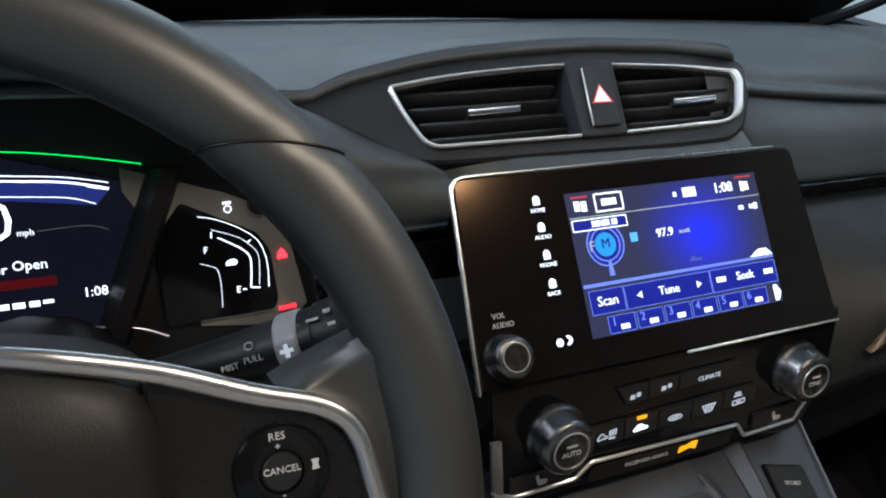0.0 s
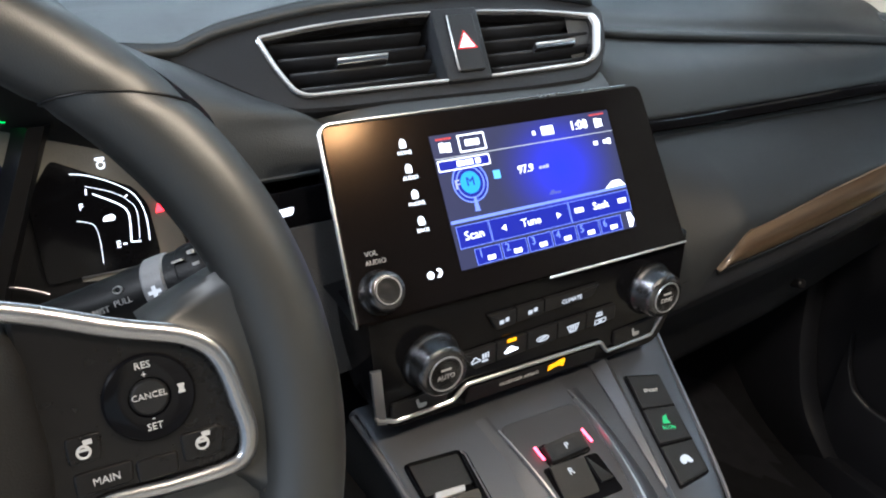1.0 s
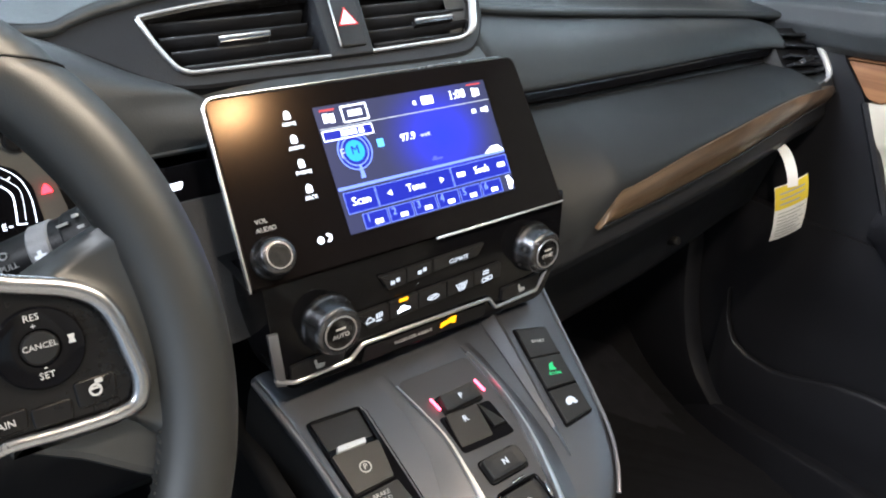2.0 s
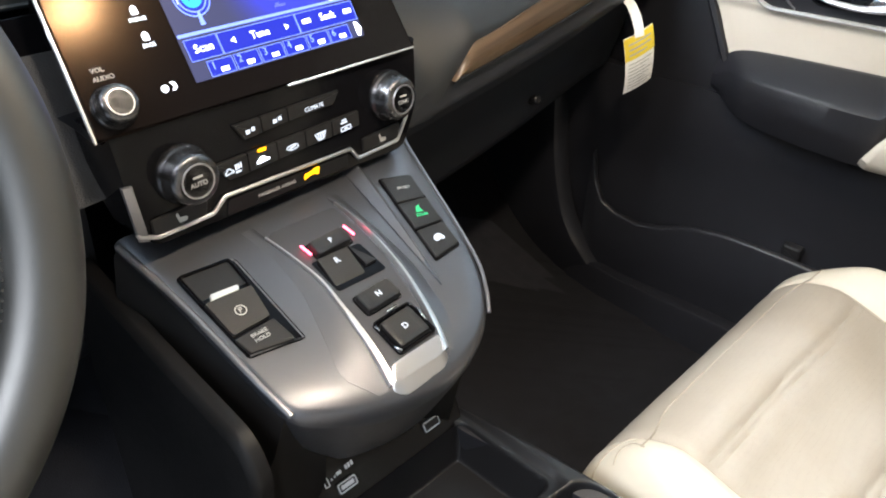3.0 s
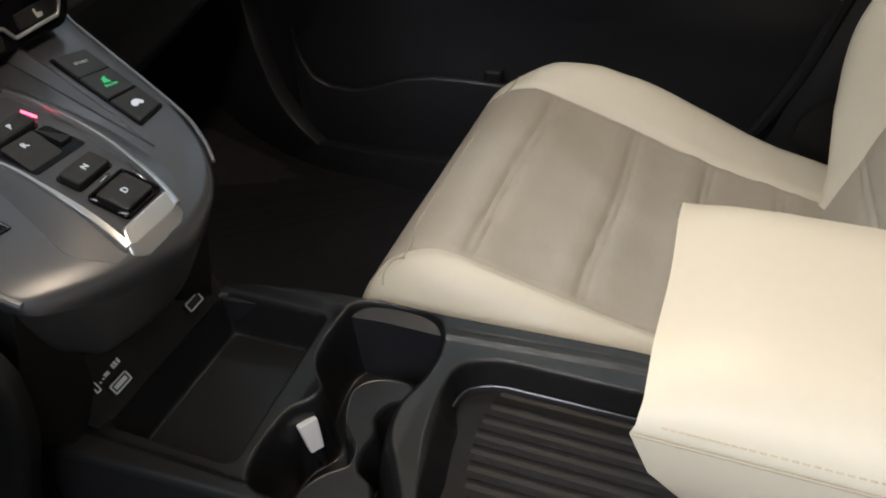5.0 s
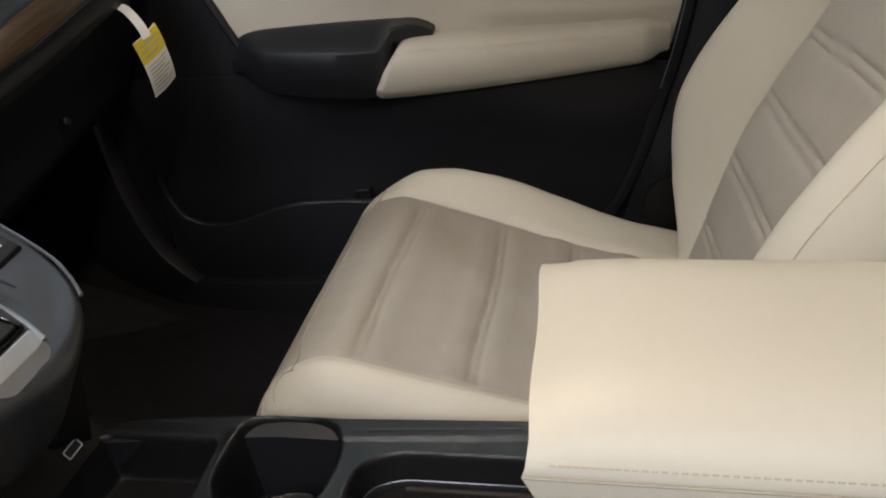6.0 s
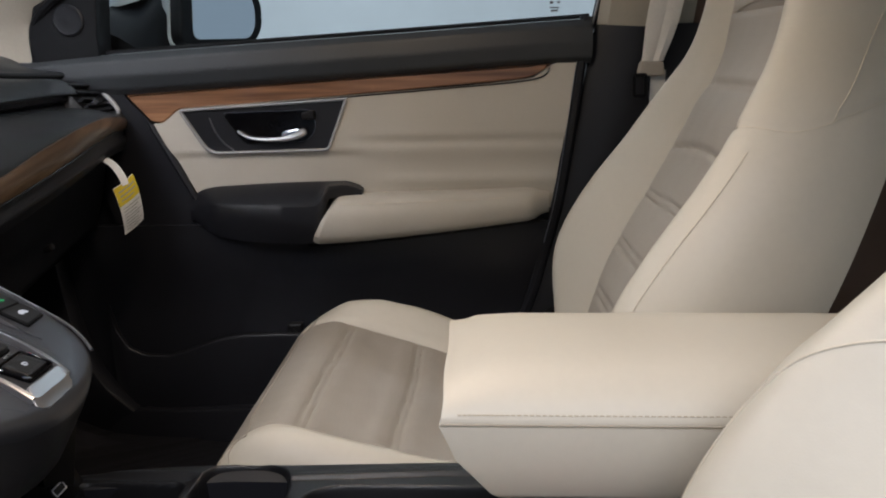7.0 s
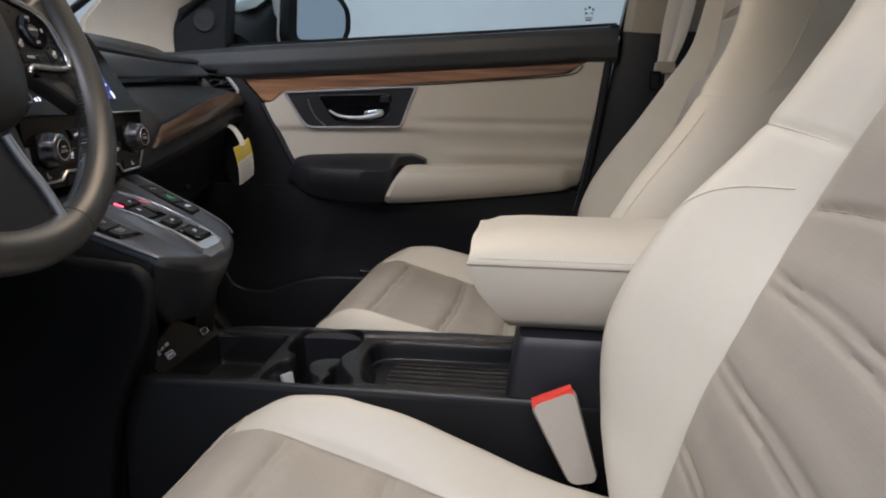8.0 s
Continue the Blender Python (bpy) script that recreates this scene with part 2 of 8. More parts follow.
def inset(pts, d):
    """The polygon moved inwards by d (outwards if negative)."""
    k = len(pts)
    area = sum(pts[i - 1][0] * pts[i][1] - pts[i][0] * pts[i - 1][1] for i in range(k))
    s = 1 if area > 0 else -1
    out = []
    for i in range(k):
        a, b, c = Vector(pts[i - 1][:2]), Vector(pts[i][:2]), Vector(pts[(i + 1) % k][:2])
        e, f = (b - a), (c - b)
        if e.length < 1e-7:
            e = f
        if f.length < 1e-7:
            f = e
        n1, n2 = Vector((-e.y, e.x)).normalized(), Vector((-f.y, f.x)).normalized()
        m = (n1 + n2)
        m = m / max(0.5, m.length_squared / 2)
        out.append(tuple(b + m * d * s))
    return out


def stack(loops, cap0=True, cap1=True, bm=None, close=True):
    """Bridges loops of equal length, one after the other."""
    bm = bm or bmesh.new()
    rings = [[bm.verts.new(p) for p in lp] for lp in loops]
    k = len(rings[0])
    for a, b in zip(rings, rings[1:]):
        for i in range(k if close else k - 1):
            j = (i + 1) % k
            bm.faces.new((a[i], a[j], b[j], b[i]))
    if cap0:
        bm.faces.new(rings[0][::-1])
    if cap1:
        bm.faces.new(rings[-1])
    return bm


def slab(pl, pts, n0, n1, bev=0.0, bm=None):
    """A plate with that outline between the heights n0 and n1 over the plane, its upper edge rounded."""
    loops = [[pl(x, y, n0) for x, y in pts]]
    if bev:
        for t in (0.0, 0.5, 1.0):
            a = t * math.pi / 2
            loops.append([pl(x, y, n1 - bev + bev * math.sin(a)) for x, y in inset(pts, bev * (1 - math.cos(a)))])
    else:
        loops.append([pl(x, y, n1) for x, y in pts])
    return stack(loops, bm=bm)


def hoop(pl, pts, width, n0, n1, bev=0.0008, bm=None):
    """A frame along the outline, width wide inwards."""
    b = min(bev, width * 0.4)
    inner = inset(pts, width)
    loops = [[pl(x, y, n0) for x, y in pts], [pl(x, y, n1 - b) for x, y in pts], [pl(x, y, n1) for x, y in inset(pts, b)],
             [pl(x, y, n1) for x, y in inset(pts, width - b)], [pl(x, y, n1 - b) for x, y in inner], [pl(x, y, n0) for x, y in inner]]
    return stack(loops + [loops[0]], False, False, bm)


def box(x0, x1, y0, y1, pl=None, n0=0, n1=0.01, r=0.002, bev=0.0006, bm=None):
    return slab(pl, rounded([(x0, y0), (x1, y0), (x1, y1), (x0, y1)], r, 3), n0, n1, bev, bm)


def catmull(pts, n=8, closed=False):
    pts = [Vector(p) for p in pts]
    k, out = len(pts), []
    for i in range(k if closed else k - 1):
        g = (lambda j: pts[j % k]) if closed else (lambda j: pts[max(0, min(k - 1, j))])
        a, b, c, d = g(i - 1), g(i), g(i + 1), g(i + 2)
        for j in range(n):
            t = j / n
            out.append(0.5 * (2 * b + (c - a) * t + (2 * a - 5 * b + 4 * c - d) * t * t + (3 * b - a - 3 * c + d) * t ** 3))
    if not closed:
        out.append(pts[-1])
    return out


def tube(path, r, closed=False, seg=8, bm=None, flat=1.0, up=None):
    """A round or flattened cord along the path; r is one radius or one for each point."""
    bm = bm or bmesh.new()
    path = [Vector(p) for p in path]
    k, rings, side = len(path), [], None
    for i in range(k):
        a, b = path[i - 1] if (i or closed) else path[i], path[(i + 1) % k] if (i < k - 1 or closed) else path[i]
        t = (b - a).normalized()
        if side is None:
            side = t.cross(Vector(up) if up else Vector((0.13, 0.31, 0.94))).normalized()
        side = (side - t * side.dot(t)).normalized()
        w = side.cross(t)
        rad = r[i] if isinstance(r, (list, tuple)) else r
        rings.append([path[i] + side * math.cos(2 * math.pi * j / seg) * rad + w * math.sin(2 * math.pi * j / seg) * rad * flat for j in range(seg)])
    if closed:
        return stack(rings + [rings[0]], False, False, bm)
    return stack(rings, True, True, bm)


def sheet(fn, nu, nv, thick=None, bm=None, u0=0.0, u1=1.0, v0=0.0, v1=1.0):
    """A surface from fn(u, v); thick: a vector by which its back lies behind it."""
    bm = bm or bmesh.new()
    g = [[bm.verts.new(fn(u0 + (u1 - u0) * i / nu, v0 + (v1 - v0) * j / nv)) for j in range(nv + 1)] for i in range(nu + 1)]
    for i in range(nu):
        for j in range(nv):
            bm.faces.new((g[i][j], g[i + 1][j], g[i + 1][j + 1], g[i][j + 1]))
    if thick:
        rim = [g[i][0] for i in range(nu + 1)] + [g[nu][j] for j in range(1, nv + 1)] + [g[i][nv] for i in range(nu - 1, -1, -1)] + [g[0][j] for j in range(nv - 1, 0, -1)]
        back = [bm.verts.new(v.co + Vector(thick)) for v in rim]
        for i in range(len(rim)):
            j = (i + 1) % len(rim)
            bm.faces.new((rim[i], back[i], back[j], rim[j]))
        bm.faces.new(back)
    return bm


def lathe(pl, prof, seg=28, bm=None):
    """A turned shape: prof holds (radius, height) from the foot up."""
    return stack([[pl(r * math.cos(2 * math.pi * i / seg), r * math.sin(2 * math.pi * i / seg), n) for i in range(seg)] for r, n in prof], bm=bm)


def letters(name, text, pl, height, material, parent, depth=0.0003, centre=True):
    """Lettering on a plane, its middle at the plane's origin."""
    c = bpy.data.curves.new(name, "FONT")
    c.body, c.size, c.extrude, c.resolution_u = text, height * 1.35, depth, 2
    c.align_x, c.align_y = ("CENTER" if centre else "LEFT"), "CENTER"
    tmp = new(name, c)
    me = bpy.data.meshes.new_from_object(tmp)
    bpy.data.objects.remove(tmp)
    bpy.data.curves.remove(c)
    m = Matrix((pl.u, pl.v, pl.n)).transposed().to_4x4()
    m.translation = pl.o
    me.transform(m)
    me.materials.clear()
    me.materials.append(material)
    ob = new(name, me)
    ob.parent = parent
    base = parent
    while base.parent is not None:
        base = base.parent
    ob.matrix_parent_inverse = Matrix.Translation(base.location).inverted() if parent is base else Matrix.Identity(4)
    return ob


def bars(pl, spots, n0=0.0002, n1=0.0006):
    """Small flat marks: (u, v, width, height)."""
    bm = bmesh.new()
    for u, v, w, h in spots:
        slab(pl, [(u - w / 2, v - h / 2), (u + w / 2, v - h / 2), (u + w / 2, v + h / 2), (u - w / 2, v + h / 2)], n0, n1, bm=bm)
    return bm


def smooth(a, b, x):
    t = max(0.0, min(1.0, (x - a) / (b - a)))
    return t * t * (3 - 2 * t)


def bell(x, w):
    return math.exp(-(x / w) ** 2)


def lerp(table, x):
    """A value from a table of (x, value), smoothly between."""
    if x <= table[0][0]:
        return table[0][1]
    for (a, p), (b, q) in zip(table, table[1:]):
        if x <= b:
            i = table.index((a, p))
            t, h = (x - a) / (b - a), b - a
            c, d = table[max(0, i - 1)], table[min(len(table) - 1, i + 2)]
            m0, m1 = (q - c[1]) / (b - c[0]) * h, (d[1] - p) / (d[0] - a) * h
            return p * (2 * t ** 3 - 3 * t * t + 1) + m0 * (t ** 3 - 2 * t * t + t) + q * (3 * t * t - 2 * t ** 3) + m1 * (t ** 3 - t * t)
    return table[-1][1]


def along(path, u):
    """The point at that share of a polyline."""
    t = min(max(u, 0), 1) * (len(path) - 1)
    i = min(len(path) - 2, int(t))
    return path[i].lerp(path[i + 1], t - i)


# ---- the setting ----
XY = lambda z: Plane((0, 0, z), (1, 0, 0), (0, 1, 0))
tagged(part("ground", slab(XY(-0.42), [(-9, -9), (9, -9), (9, 9), (-9, 9)], -0.05, 0), CONCRETE), "grey smooth concrete showroom floor under the car", "floor", kind="structure")
SIDE = Plane((0, 0, 0), (0, 1, 0), (0, 0, 1))          # u: forwards, v: up, n: to the right


def side_poly(pts, x0, x1, bev=0.0, bm=None):
    """A plate in the door's plane; pts are (y, z)."""
    return slab(SIDE, pts, x0, x1, bev, bm)


tagged(part("wall_east", side_poly([(-6, -0.42), (8, -0.42), (8, 3.2), (-6, 3.2)], 2.6, 2.75), WALLPAINT), "pale blue-grey plain showroom wall", "wall", kind="structure")


def floor_z(u, v):
    x, y = -0.72 + 1.47 * u, -0.75 + 2.0 * v
    z = 0.004 * math.sin(x * 31 + y * 17)
    z += 0.30 * smooth(0.62, 1.15, y)
    z += 0.17 * bell(x, 0.15)
    z += 0.10 * smooth(0.64, 0.74, abs(x))
    return Vector((x, y, z))


tagged(part("floor", sheet(floor_z, 60, 60, (0, 0, -0.05)), CARPET), "black carpeted car floor with a raised tunnel", "floor", kind="structure")
ROOF = lambda u, v: Vector((-0.66 + 1.32 * u, 0.50 - 1.9 * v, 1.165 + 0.045 * math.sin(math.pi * u) + 0.03 * math.sin(math.pi * min(1, v * 1.2))))
tagged(part("ceiling", sheet(ROOF, 24, 24, (0, 0, 0.03)), HEADCLOTH), "pale cloth car headliner", "ceiling", kind="structure")
tagged(part("wall_rear", slab(Plane((0, -1.4, 0), (1, 0, 0), (0, 0, 1)), rounded([(-0.75, 0), (0.75, 0), (0.72, 0.80), (-0.72, 0.80)], 0.03), -0.02, 0.02), REARSHADE), "rear end of the cabin, browned for its shade", "wall", kind="structure")
# sill step along the passenger's door, sweeping up into the kick panel in front
EDGE = catmull([(0.660, -0.60, 0.150), (0.660, -0.10, 0.138), (0.660, 0.20, 0.134), (0.660, 0.42, 0.134), (0.660, 0.55, 0.129), (0.661, 0.63, 0.130), (0.663, 0.678, 0.150), (0.665, 0.712, 0.190), (0.667, 0.735, 0.245), (0.672, 0.755, 0.320), (0.685, 0.775, 0.45), (0.705, 0.79, 0.62)], 8)
tagged(part("door_sill", stack([[Vector((p.x + 0.004, p.y, -0.01)), Vector((p.x, p.y, p.z - 0.008)), Vector((p.x + 0.002, p.y, p.z - 0.002)), Vector((p.x + 0.008, p.y, p.z)), Vector((p.x + 0.05, p.y, p.z - 0.012)), Vector((0.79, p.y, p.z - 0.03)), Vector((0.79, p.y, -0.01))] for p in EDGE[:41] + [EDGE[40].lerp(Vector((0.725, 0.95, 0.06)), k / 6) for k in range(1, 7)]]), DOORBLACK), "black plastic scuff plate along the door opening", "sill", kind="structure")
KICK = EDGE[36:]
tagged(part("wall_kick_trim", sheet(lambda u, v: (lambda c: (c + Vector((0.010, -0.006, 0.004)) if v == 0 else (c if v < 0.03 else c.lerp(Vector((0.735, 1.10, 0.0 + 0.66 * u)), (v - 0.03) / 0.97) + Vector((-0.012 * math.sin(math.pi * v), 0, 0)))))(along(KICK, u) + Vector((0.012, 0, -0.032)) * (1 - smooth(0.0, 0.26, u))), 40, 40, (0.02, 0, 0)), DOORBLACK), "black moulded kick trim beside the footwell", "wall", kind="structure")
# closings of the cabin: bulkhead, kick panels, rear quarters, black band at the foot of the windscreen
for nm, lb, pts, x0, x1 in (("wall_kick", "black kick panel beside the footwell", [(0.80, 0.0), (1.3, 0.0), (1.3, 0.79), (0.82, 0.76)], 0.735, 0.78), ("wall_kick", "black kick panel beside the footwell", [(0.66, 0.0), (1.3, 0.0), (1.3, 0.79), (0.80, 0.74), (0.70, 0.60)], -0.80, -0.76), ("wall_quarter", "rear side trim, browned for its shade", [(-0.33, 0.0), (-1.42, 0.0), (-1.42, 0.86), (-0.92, 0.86), (-0.82, 1.10), (-0.33, 1.10)], 0.76, 0.80), ("wall_quarter", "rear side trim, browned for its shade", [(-0.62, 0.0), (-1.42, 0.0), (-1.42, 0.80), (-0.60, 0.80)], -0.80, -0.76)):
    tagged(part(nm, side_poly(pts, x0, x1), REARSHADE if nm == "wall_quarter" else BLACK), lb, "wall", kind="structure")
tagged(part("wall_bulkhead", slab(Plane((0, 1.10, 0), (1, 0, 0), (0, 0, 1)), [(-0.78, 0.0), (0.78, 0.0), (0.78, 0.775), (-0.78, 0.775)], -0.02, 0.02), CARPET), "black carpeted bulkhead of the footwell", "wall", kind="structure")
tagged(part("cowl_band", sheet(lambda u, v: Vector((-0.72 + 1.44 * u, 1.305 - 0.13 * (2 * u - 1) ** 2 - 0.09 * v, 0.765 + 0.062 * v)), 24, 2, (0, 0.004, 0.004)), BLACK), "black printed band at the foot of the windscreen", "trim", kind="structure")
# windscreen and side glass
pane = part("windscreen", sheet(lambda u, v: Vector(((-0.70 + 1.40 * u) * (1 - 0.13 * v), 1.30 - 0.80 * v - 0.12 * (2 * u - 1) ** 2, 0.80 + 0.42 * v + 0.02 * math.sin(math.pi * v))), 20, 8, (0, 0.003, 0.004)), glass)
tagged(pane, "clear laminated windscreen", "windscreen", kind="structure").visible_shadow = False
for s in (1, -1):
    pane = part("window_rear", sheet(lambda u, v: Vector((s * (0.755 - 0.12 * v), -0.42 - 0.72 * u, 0.80 + 0.36 * v)), 8, 4, (s * 0.004, 0, 0)), glass)
    tagged(pane, "clear rear side window", "window", kind="structure").visible_shadow = False
    tagged(part("pillar_rear", stack([[Vector((s * x, y, z)) for x, y in ((x0, -1.10), (x0 - 0.03, -1.13), (x0 - 0.03, -1.38), (x0 + 0.02, -1.42), (x0 + 0.03, -1.10))] for x0, z in ((0.775, 0.78), (0.72, 0.98), (0.65, 1.18))]), PILLARCLOTH), "beige cloth rear pillar trim", "pillar", kind="structure")
pane = part("window_tail", sheet(lambda u, v: Vector((-0.70 + 1.40 * u, -1.41 + 0.05 * v, 0.80 + 0.38 * v)), 8, 4, (0, -0.004, 0)), glass)
tagged(pane, "clear tailgate window", "window", kind="structure").visible_shadow = False

# ---- dashboard ----
dash = thing("dashboard", (0.0, 0.8, 0.4), "charcoal soft-touch car dashboard with a walnut band", "dashboard")


def spline(prof, v):
    """A smooth point on a short profile of (y, z)."""
    t = v * (len(prof) - 1)
    i = min(len(prof) - 2, int(t))
    f = t - i
    g = lambda j: Vector(prof[max(0, min(len(prof) - 1, j))])
    a, b, c, d = g(i - 1), g(i), g(i + 1), g(i + 2)
    return 0.5 * (2 * b + (c - a) * f + (2 * a - 5 * b + 4 * c - d) * f * f + (3 * b - a - 3 * c + d) * f ** 3)


VENT = Plane((0.005, 0.690, 0.777), (1, 0.02, 0.008), (0, 0.72, 0.70))
# front edge of the upper pad: over the cluster, the brow above the vents, the seam on the passenger's side
BROW = [VENT(u, v, 0.006) for u, v in ((-0.215, 0.021), (-0.198, 0.027), (-0.172, 0.0355), (-0.1016, 0.0485), (-0.005, 0.0535), (0.06, 0.0515), (0.105, 0.0475), (0.150, 0.0385))]
RIDGE = catmull([(-0.745, 0.76, 0.785), (-0.60, 0.72, 0.800), (-0.42, 0.70, 0.806), (-0.30, 0.693, 0.804), (-0.245, 0.694, 0.797)] + BROW + [(0.178, 0.750, 0.781), (0.212, 0.757, 0.771), (0.27, 0.757, 0.7645), (0.40, 0.757, 0.754), (0.58, 0.752, 0.742), (0.66, 0.728, 0.739), (0.72, 0.702, 0.738), (0.745, 0.698, 0.736)], 8)


def dash_top(u, v):
    """From the windscreen to the rolled front edge."""
    r = along(RIDGE, u)
    x = r.x
    bow = (abs(x) / 0.75) ** 3
    hill = smooth(-0.36, -0.14, x) * smooth(0.22, 0.13, x)
    far = [(1.30 - 0.10 * bow, 0.764), (1.20 - 0.10 * bow, 0.775), (0.95, 0.790 - 0.010 * bow), (0.86 - 0.03 * bow, 0.793 + 0.009 * hill - 0.026 * bow)]
    yc = max(0.785, r.y + 0.035)
    near = [(yc, lerp([(-0.75, 0.79), (-0.29, 0.802), (-0.149, 0.811), (-0.05, 0.8155), (0.057, 0.8145), (0.15, 0.800), (0.25, 0.784), (0.45, 0.770), (0.745, 0.748)], x)), (r.y + 0.014, r.z + 0.0042), (r.y + 0.004, r.z + 0.0022), (r.y, r.z - 0.0015), (r.y + 0.002, r.z - 0.006), (r.y + 0.012, r.z - 0.009), (r.y + 0.05, r.z - 0.010)]
    p = spline(far + near, v)
    return Vector((x, p.x, p.y))


part("upper_pad", sheet(dash_top, 170, 66), DASH, dash, "", 60)


def front_pad(u, v):
    """The face between the seam and the slot, on the passenger's side."""
    x = 0.125 + 0.528 * u
    r = min(RIDGE, key=lambda p: abs(p.x - x))
    k = smooth(0.60, 0.70, x)
    y1, z1 = 0.688 - 0.030 * k, 0.699 + 0.006 * smooth(0.25, 0.66, x)
    p = spline([(r.y + 0.03, r.z - 0.006), (r.y + 0.006, r.z - 0.007), ((r.y + y1) / 2 - 0.006, (r.z + z1) / 2 + 0.006), (y1, z1 + 0.002), (y1 + 0.02, z1 - 0.001)], v)
    return Vector((x, p.x, p.y))


part("front_pad", sheet(front_pad, 50, 26), DASH, dash, "", 60)
# low pad between the slot and the walnut band, on the passenger's side
W_TOP = [(0.13, 0.622), (0.254, 0.623), (0.36, 0.646), (0.46, 0.663), (0.556, 0.671), (0.61, 0.670), (0.70, 0.663), (0.74, 0.655)]
W_BOT = [(0.13, 0.570), (0.226, 0.589), (0.30, 0.601), (0.42, 0.622), (0.472, 0.631), (0.55, 0.641), (0.62, 0.646), (0.74, 0.645)]
W_Y = [(0.13, 0.583), (0.25, 0.578), (0.40, 0.578), (0.47, 0.582), (0.556, 0.593), (0.61, 0.602), (0.70, 0.622), (0.74, 0.648)]


def pad_foot(x):
    if x < 0.20:
        return 0.548 + 0.009 * (x - 0.14) / 0.06
    if x < 0.224:
        return 0.557 + 0.032 * (x - 0.20) / 0.024
    if x < 0.256:
        return 0.589 + 0.034 * (x - 0.224) / 0.032
    return lerp(W_TOP, x) - 0.001


def low_pad(u, v):
    x = 0.14 + 0.515 * u ** 1.25
    top, bot, y = 0.680 + 0.005 * u, pad_foot(x), lerp(W_Y, x) - 0.001
    y = y + (0.684 - y) * (1 - math.sin(v * math.pi / 2)) ** 0.9
    return Vector((x, y, top + (bot - top) * v ** 1.25))


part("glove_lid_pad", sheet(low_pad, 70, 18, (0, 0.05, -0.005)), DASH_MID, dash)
slot = lambda x, y, z: Vector((x, y, z + 0.007 * smooth(0.25, 0.66, x)))
part("slot_trim", stack([[slot(x, y, z) for y, z in ((0.71, 0.700), (0.690, 0.6995), (0.6835, 0.697), (0.6815, 0.690), (0.6835, 0.687), (0.71, 0.6865))] for x in [0.135 + 0.02 * i for i in range(27)]]), PIANO, dash, "gloss black slot strip")
part("slot_lip", stack([[slot(x, y, z) for y, z in ((0.71, 0.6865), (0.690, 0.686), (0.688, 0.682), (0.685, 0.6785), (0.71, 0.674))] for x in [0.135 + 0.02 * i for i in range(27)]]), BLACK, dash, "dark groove under the slot")


def low_lip(u, v):
    x = 0.13 + 0.60 * u
    y, z = lerp(W_Y, x), lerp(W_BOT, x) - 0.003
    prof = [(0.003, 0), (-0.002, -0.02), (0.004, -0.034), (0.022, -0.042), (0.04, -0.052), (0.052, -0.11), (0.07, -0.17), (0.14, -0.23), (0.30, -0.25)]
    t = v * (len(prof) - 1)
    i = min(len(prof) - 2, int(t))
    a, b = Vector(prof[i]), Vector(prof[i + 1])
    p = a + (b - a) * (t - i)
    return Vector((x, y + p.x, z + p.y))


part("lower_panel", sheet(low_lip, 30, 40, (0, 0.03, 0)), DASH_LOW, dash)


def band(u, v):
    x = 0.226 + 0.50 * u
    zt, zb = lerp(W_TOP, x), lerp(W_BOT, x)
    zt = zb + (zt - zb) * max(0.02, min(1, (x - 0.226) / 0.030))
    return Vector((x, lerp(W_Y, x) - 0.003 - 0.0035 * math.sin(math.pi * v), zb + (zt - zb) * v))


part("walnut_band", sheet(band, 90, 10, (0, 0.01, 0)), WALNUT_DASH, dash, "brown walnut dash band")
part("band_edge", tube([band(i / 40, 0) + Vector((0, -0.001, -0.0015)) for i in range(41)], 0.0013, seg=6), BLACK, dash)
# latch mark below
part("glove_latch", lathe(Plane((0.439, 0.628, 0.497), (1, 0, 0), (0, 0.35, 0.94)), [(0.006, -0.01), (0.006, 0.002), (0.004, 0.004), (0.001, 0.004)], 14), BLACK, dash)

# driver's half: face between the cluster and the screen, knee panel
def drv_face(u, v):
    x = -0.735 + 0.60 * u
    prof = [(0.72, 0.612), (0.66, 0.610), (0.632, 0.598), (0.625, 0.56), (0.63, 0.50), (0.66, 0.42), (0.74, 0.34), (0.95, 0.30)]
    t = v * (len(prof) - 1)
    i = min(len(prof) - 2, int(t))
    p = Vector(prof[i]).lerp(Vector(prof[i + 1]), t - i)
    return Vector((x, p.x, p.y))


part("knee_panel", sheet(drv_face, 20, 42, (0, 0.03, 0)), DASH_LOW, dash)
# cowl between the screen and the wheel, sweeping up into the hood of the cluster
cowl_l = catmull([(-0.262, 0.662, 0.806), (-0.230, 0.650, 0.790), (-0.206, 0.643, 0.765), (-0.194, 0.640, 0.742), (-0.190, 0.637, 0.716)], 8)
cowl_r = catmull([VENT(-0.226, 0.020, 0.0), VENT(-0.207, 0.0085, 0.001), VENT(-0.176, -0.0145, 0.001), VENT(-0.143, -0.0335, 0.001), (-0.118, 0.662, 0.741), (-0.104, 0.655, 0.727), (-0.102, 0.652, 0.712)], 8)
part("cowl", sheet(lambda u, v: along(cowl_l, u).lerp(along(cowl_r, u), v) + Vector((0.0, -0.003, 0.002)) * math.sin(math.pi * v) * (1 - u), 32, 12, (0, 0.03, 0)), DASH, dash, "", 60)
part("cowl_lip", tube([Vector((-0.192 + 0.088 * i / 12, 0.6385 + 0.013 * i / 12, 0.7155 - 0.004 * i / 12)) for i in range(13)], 0.0022, seg=8), DASH, dash)
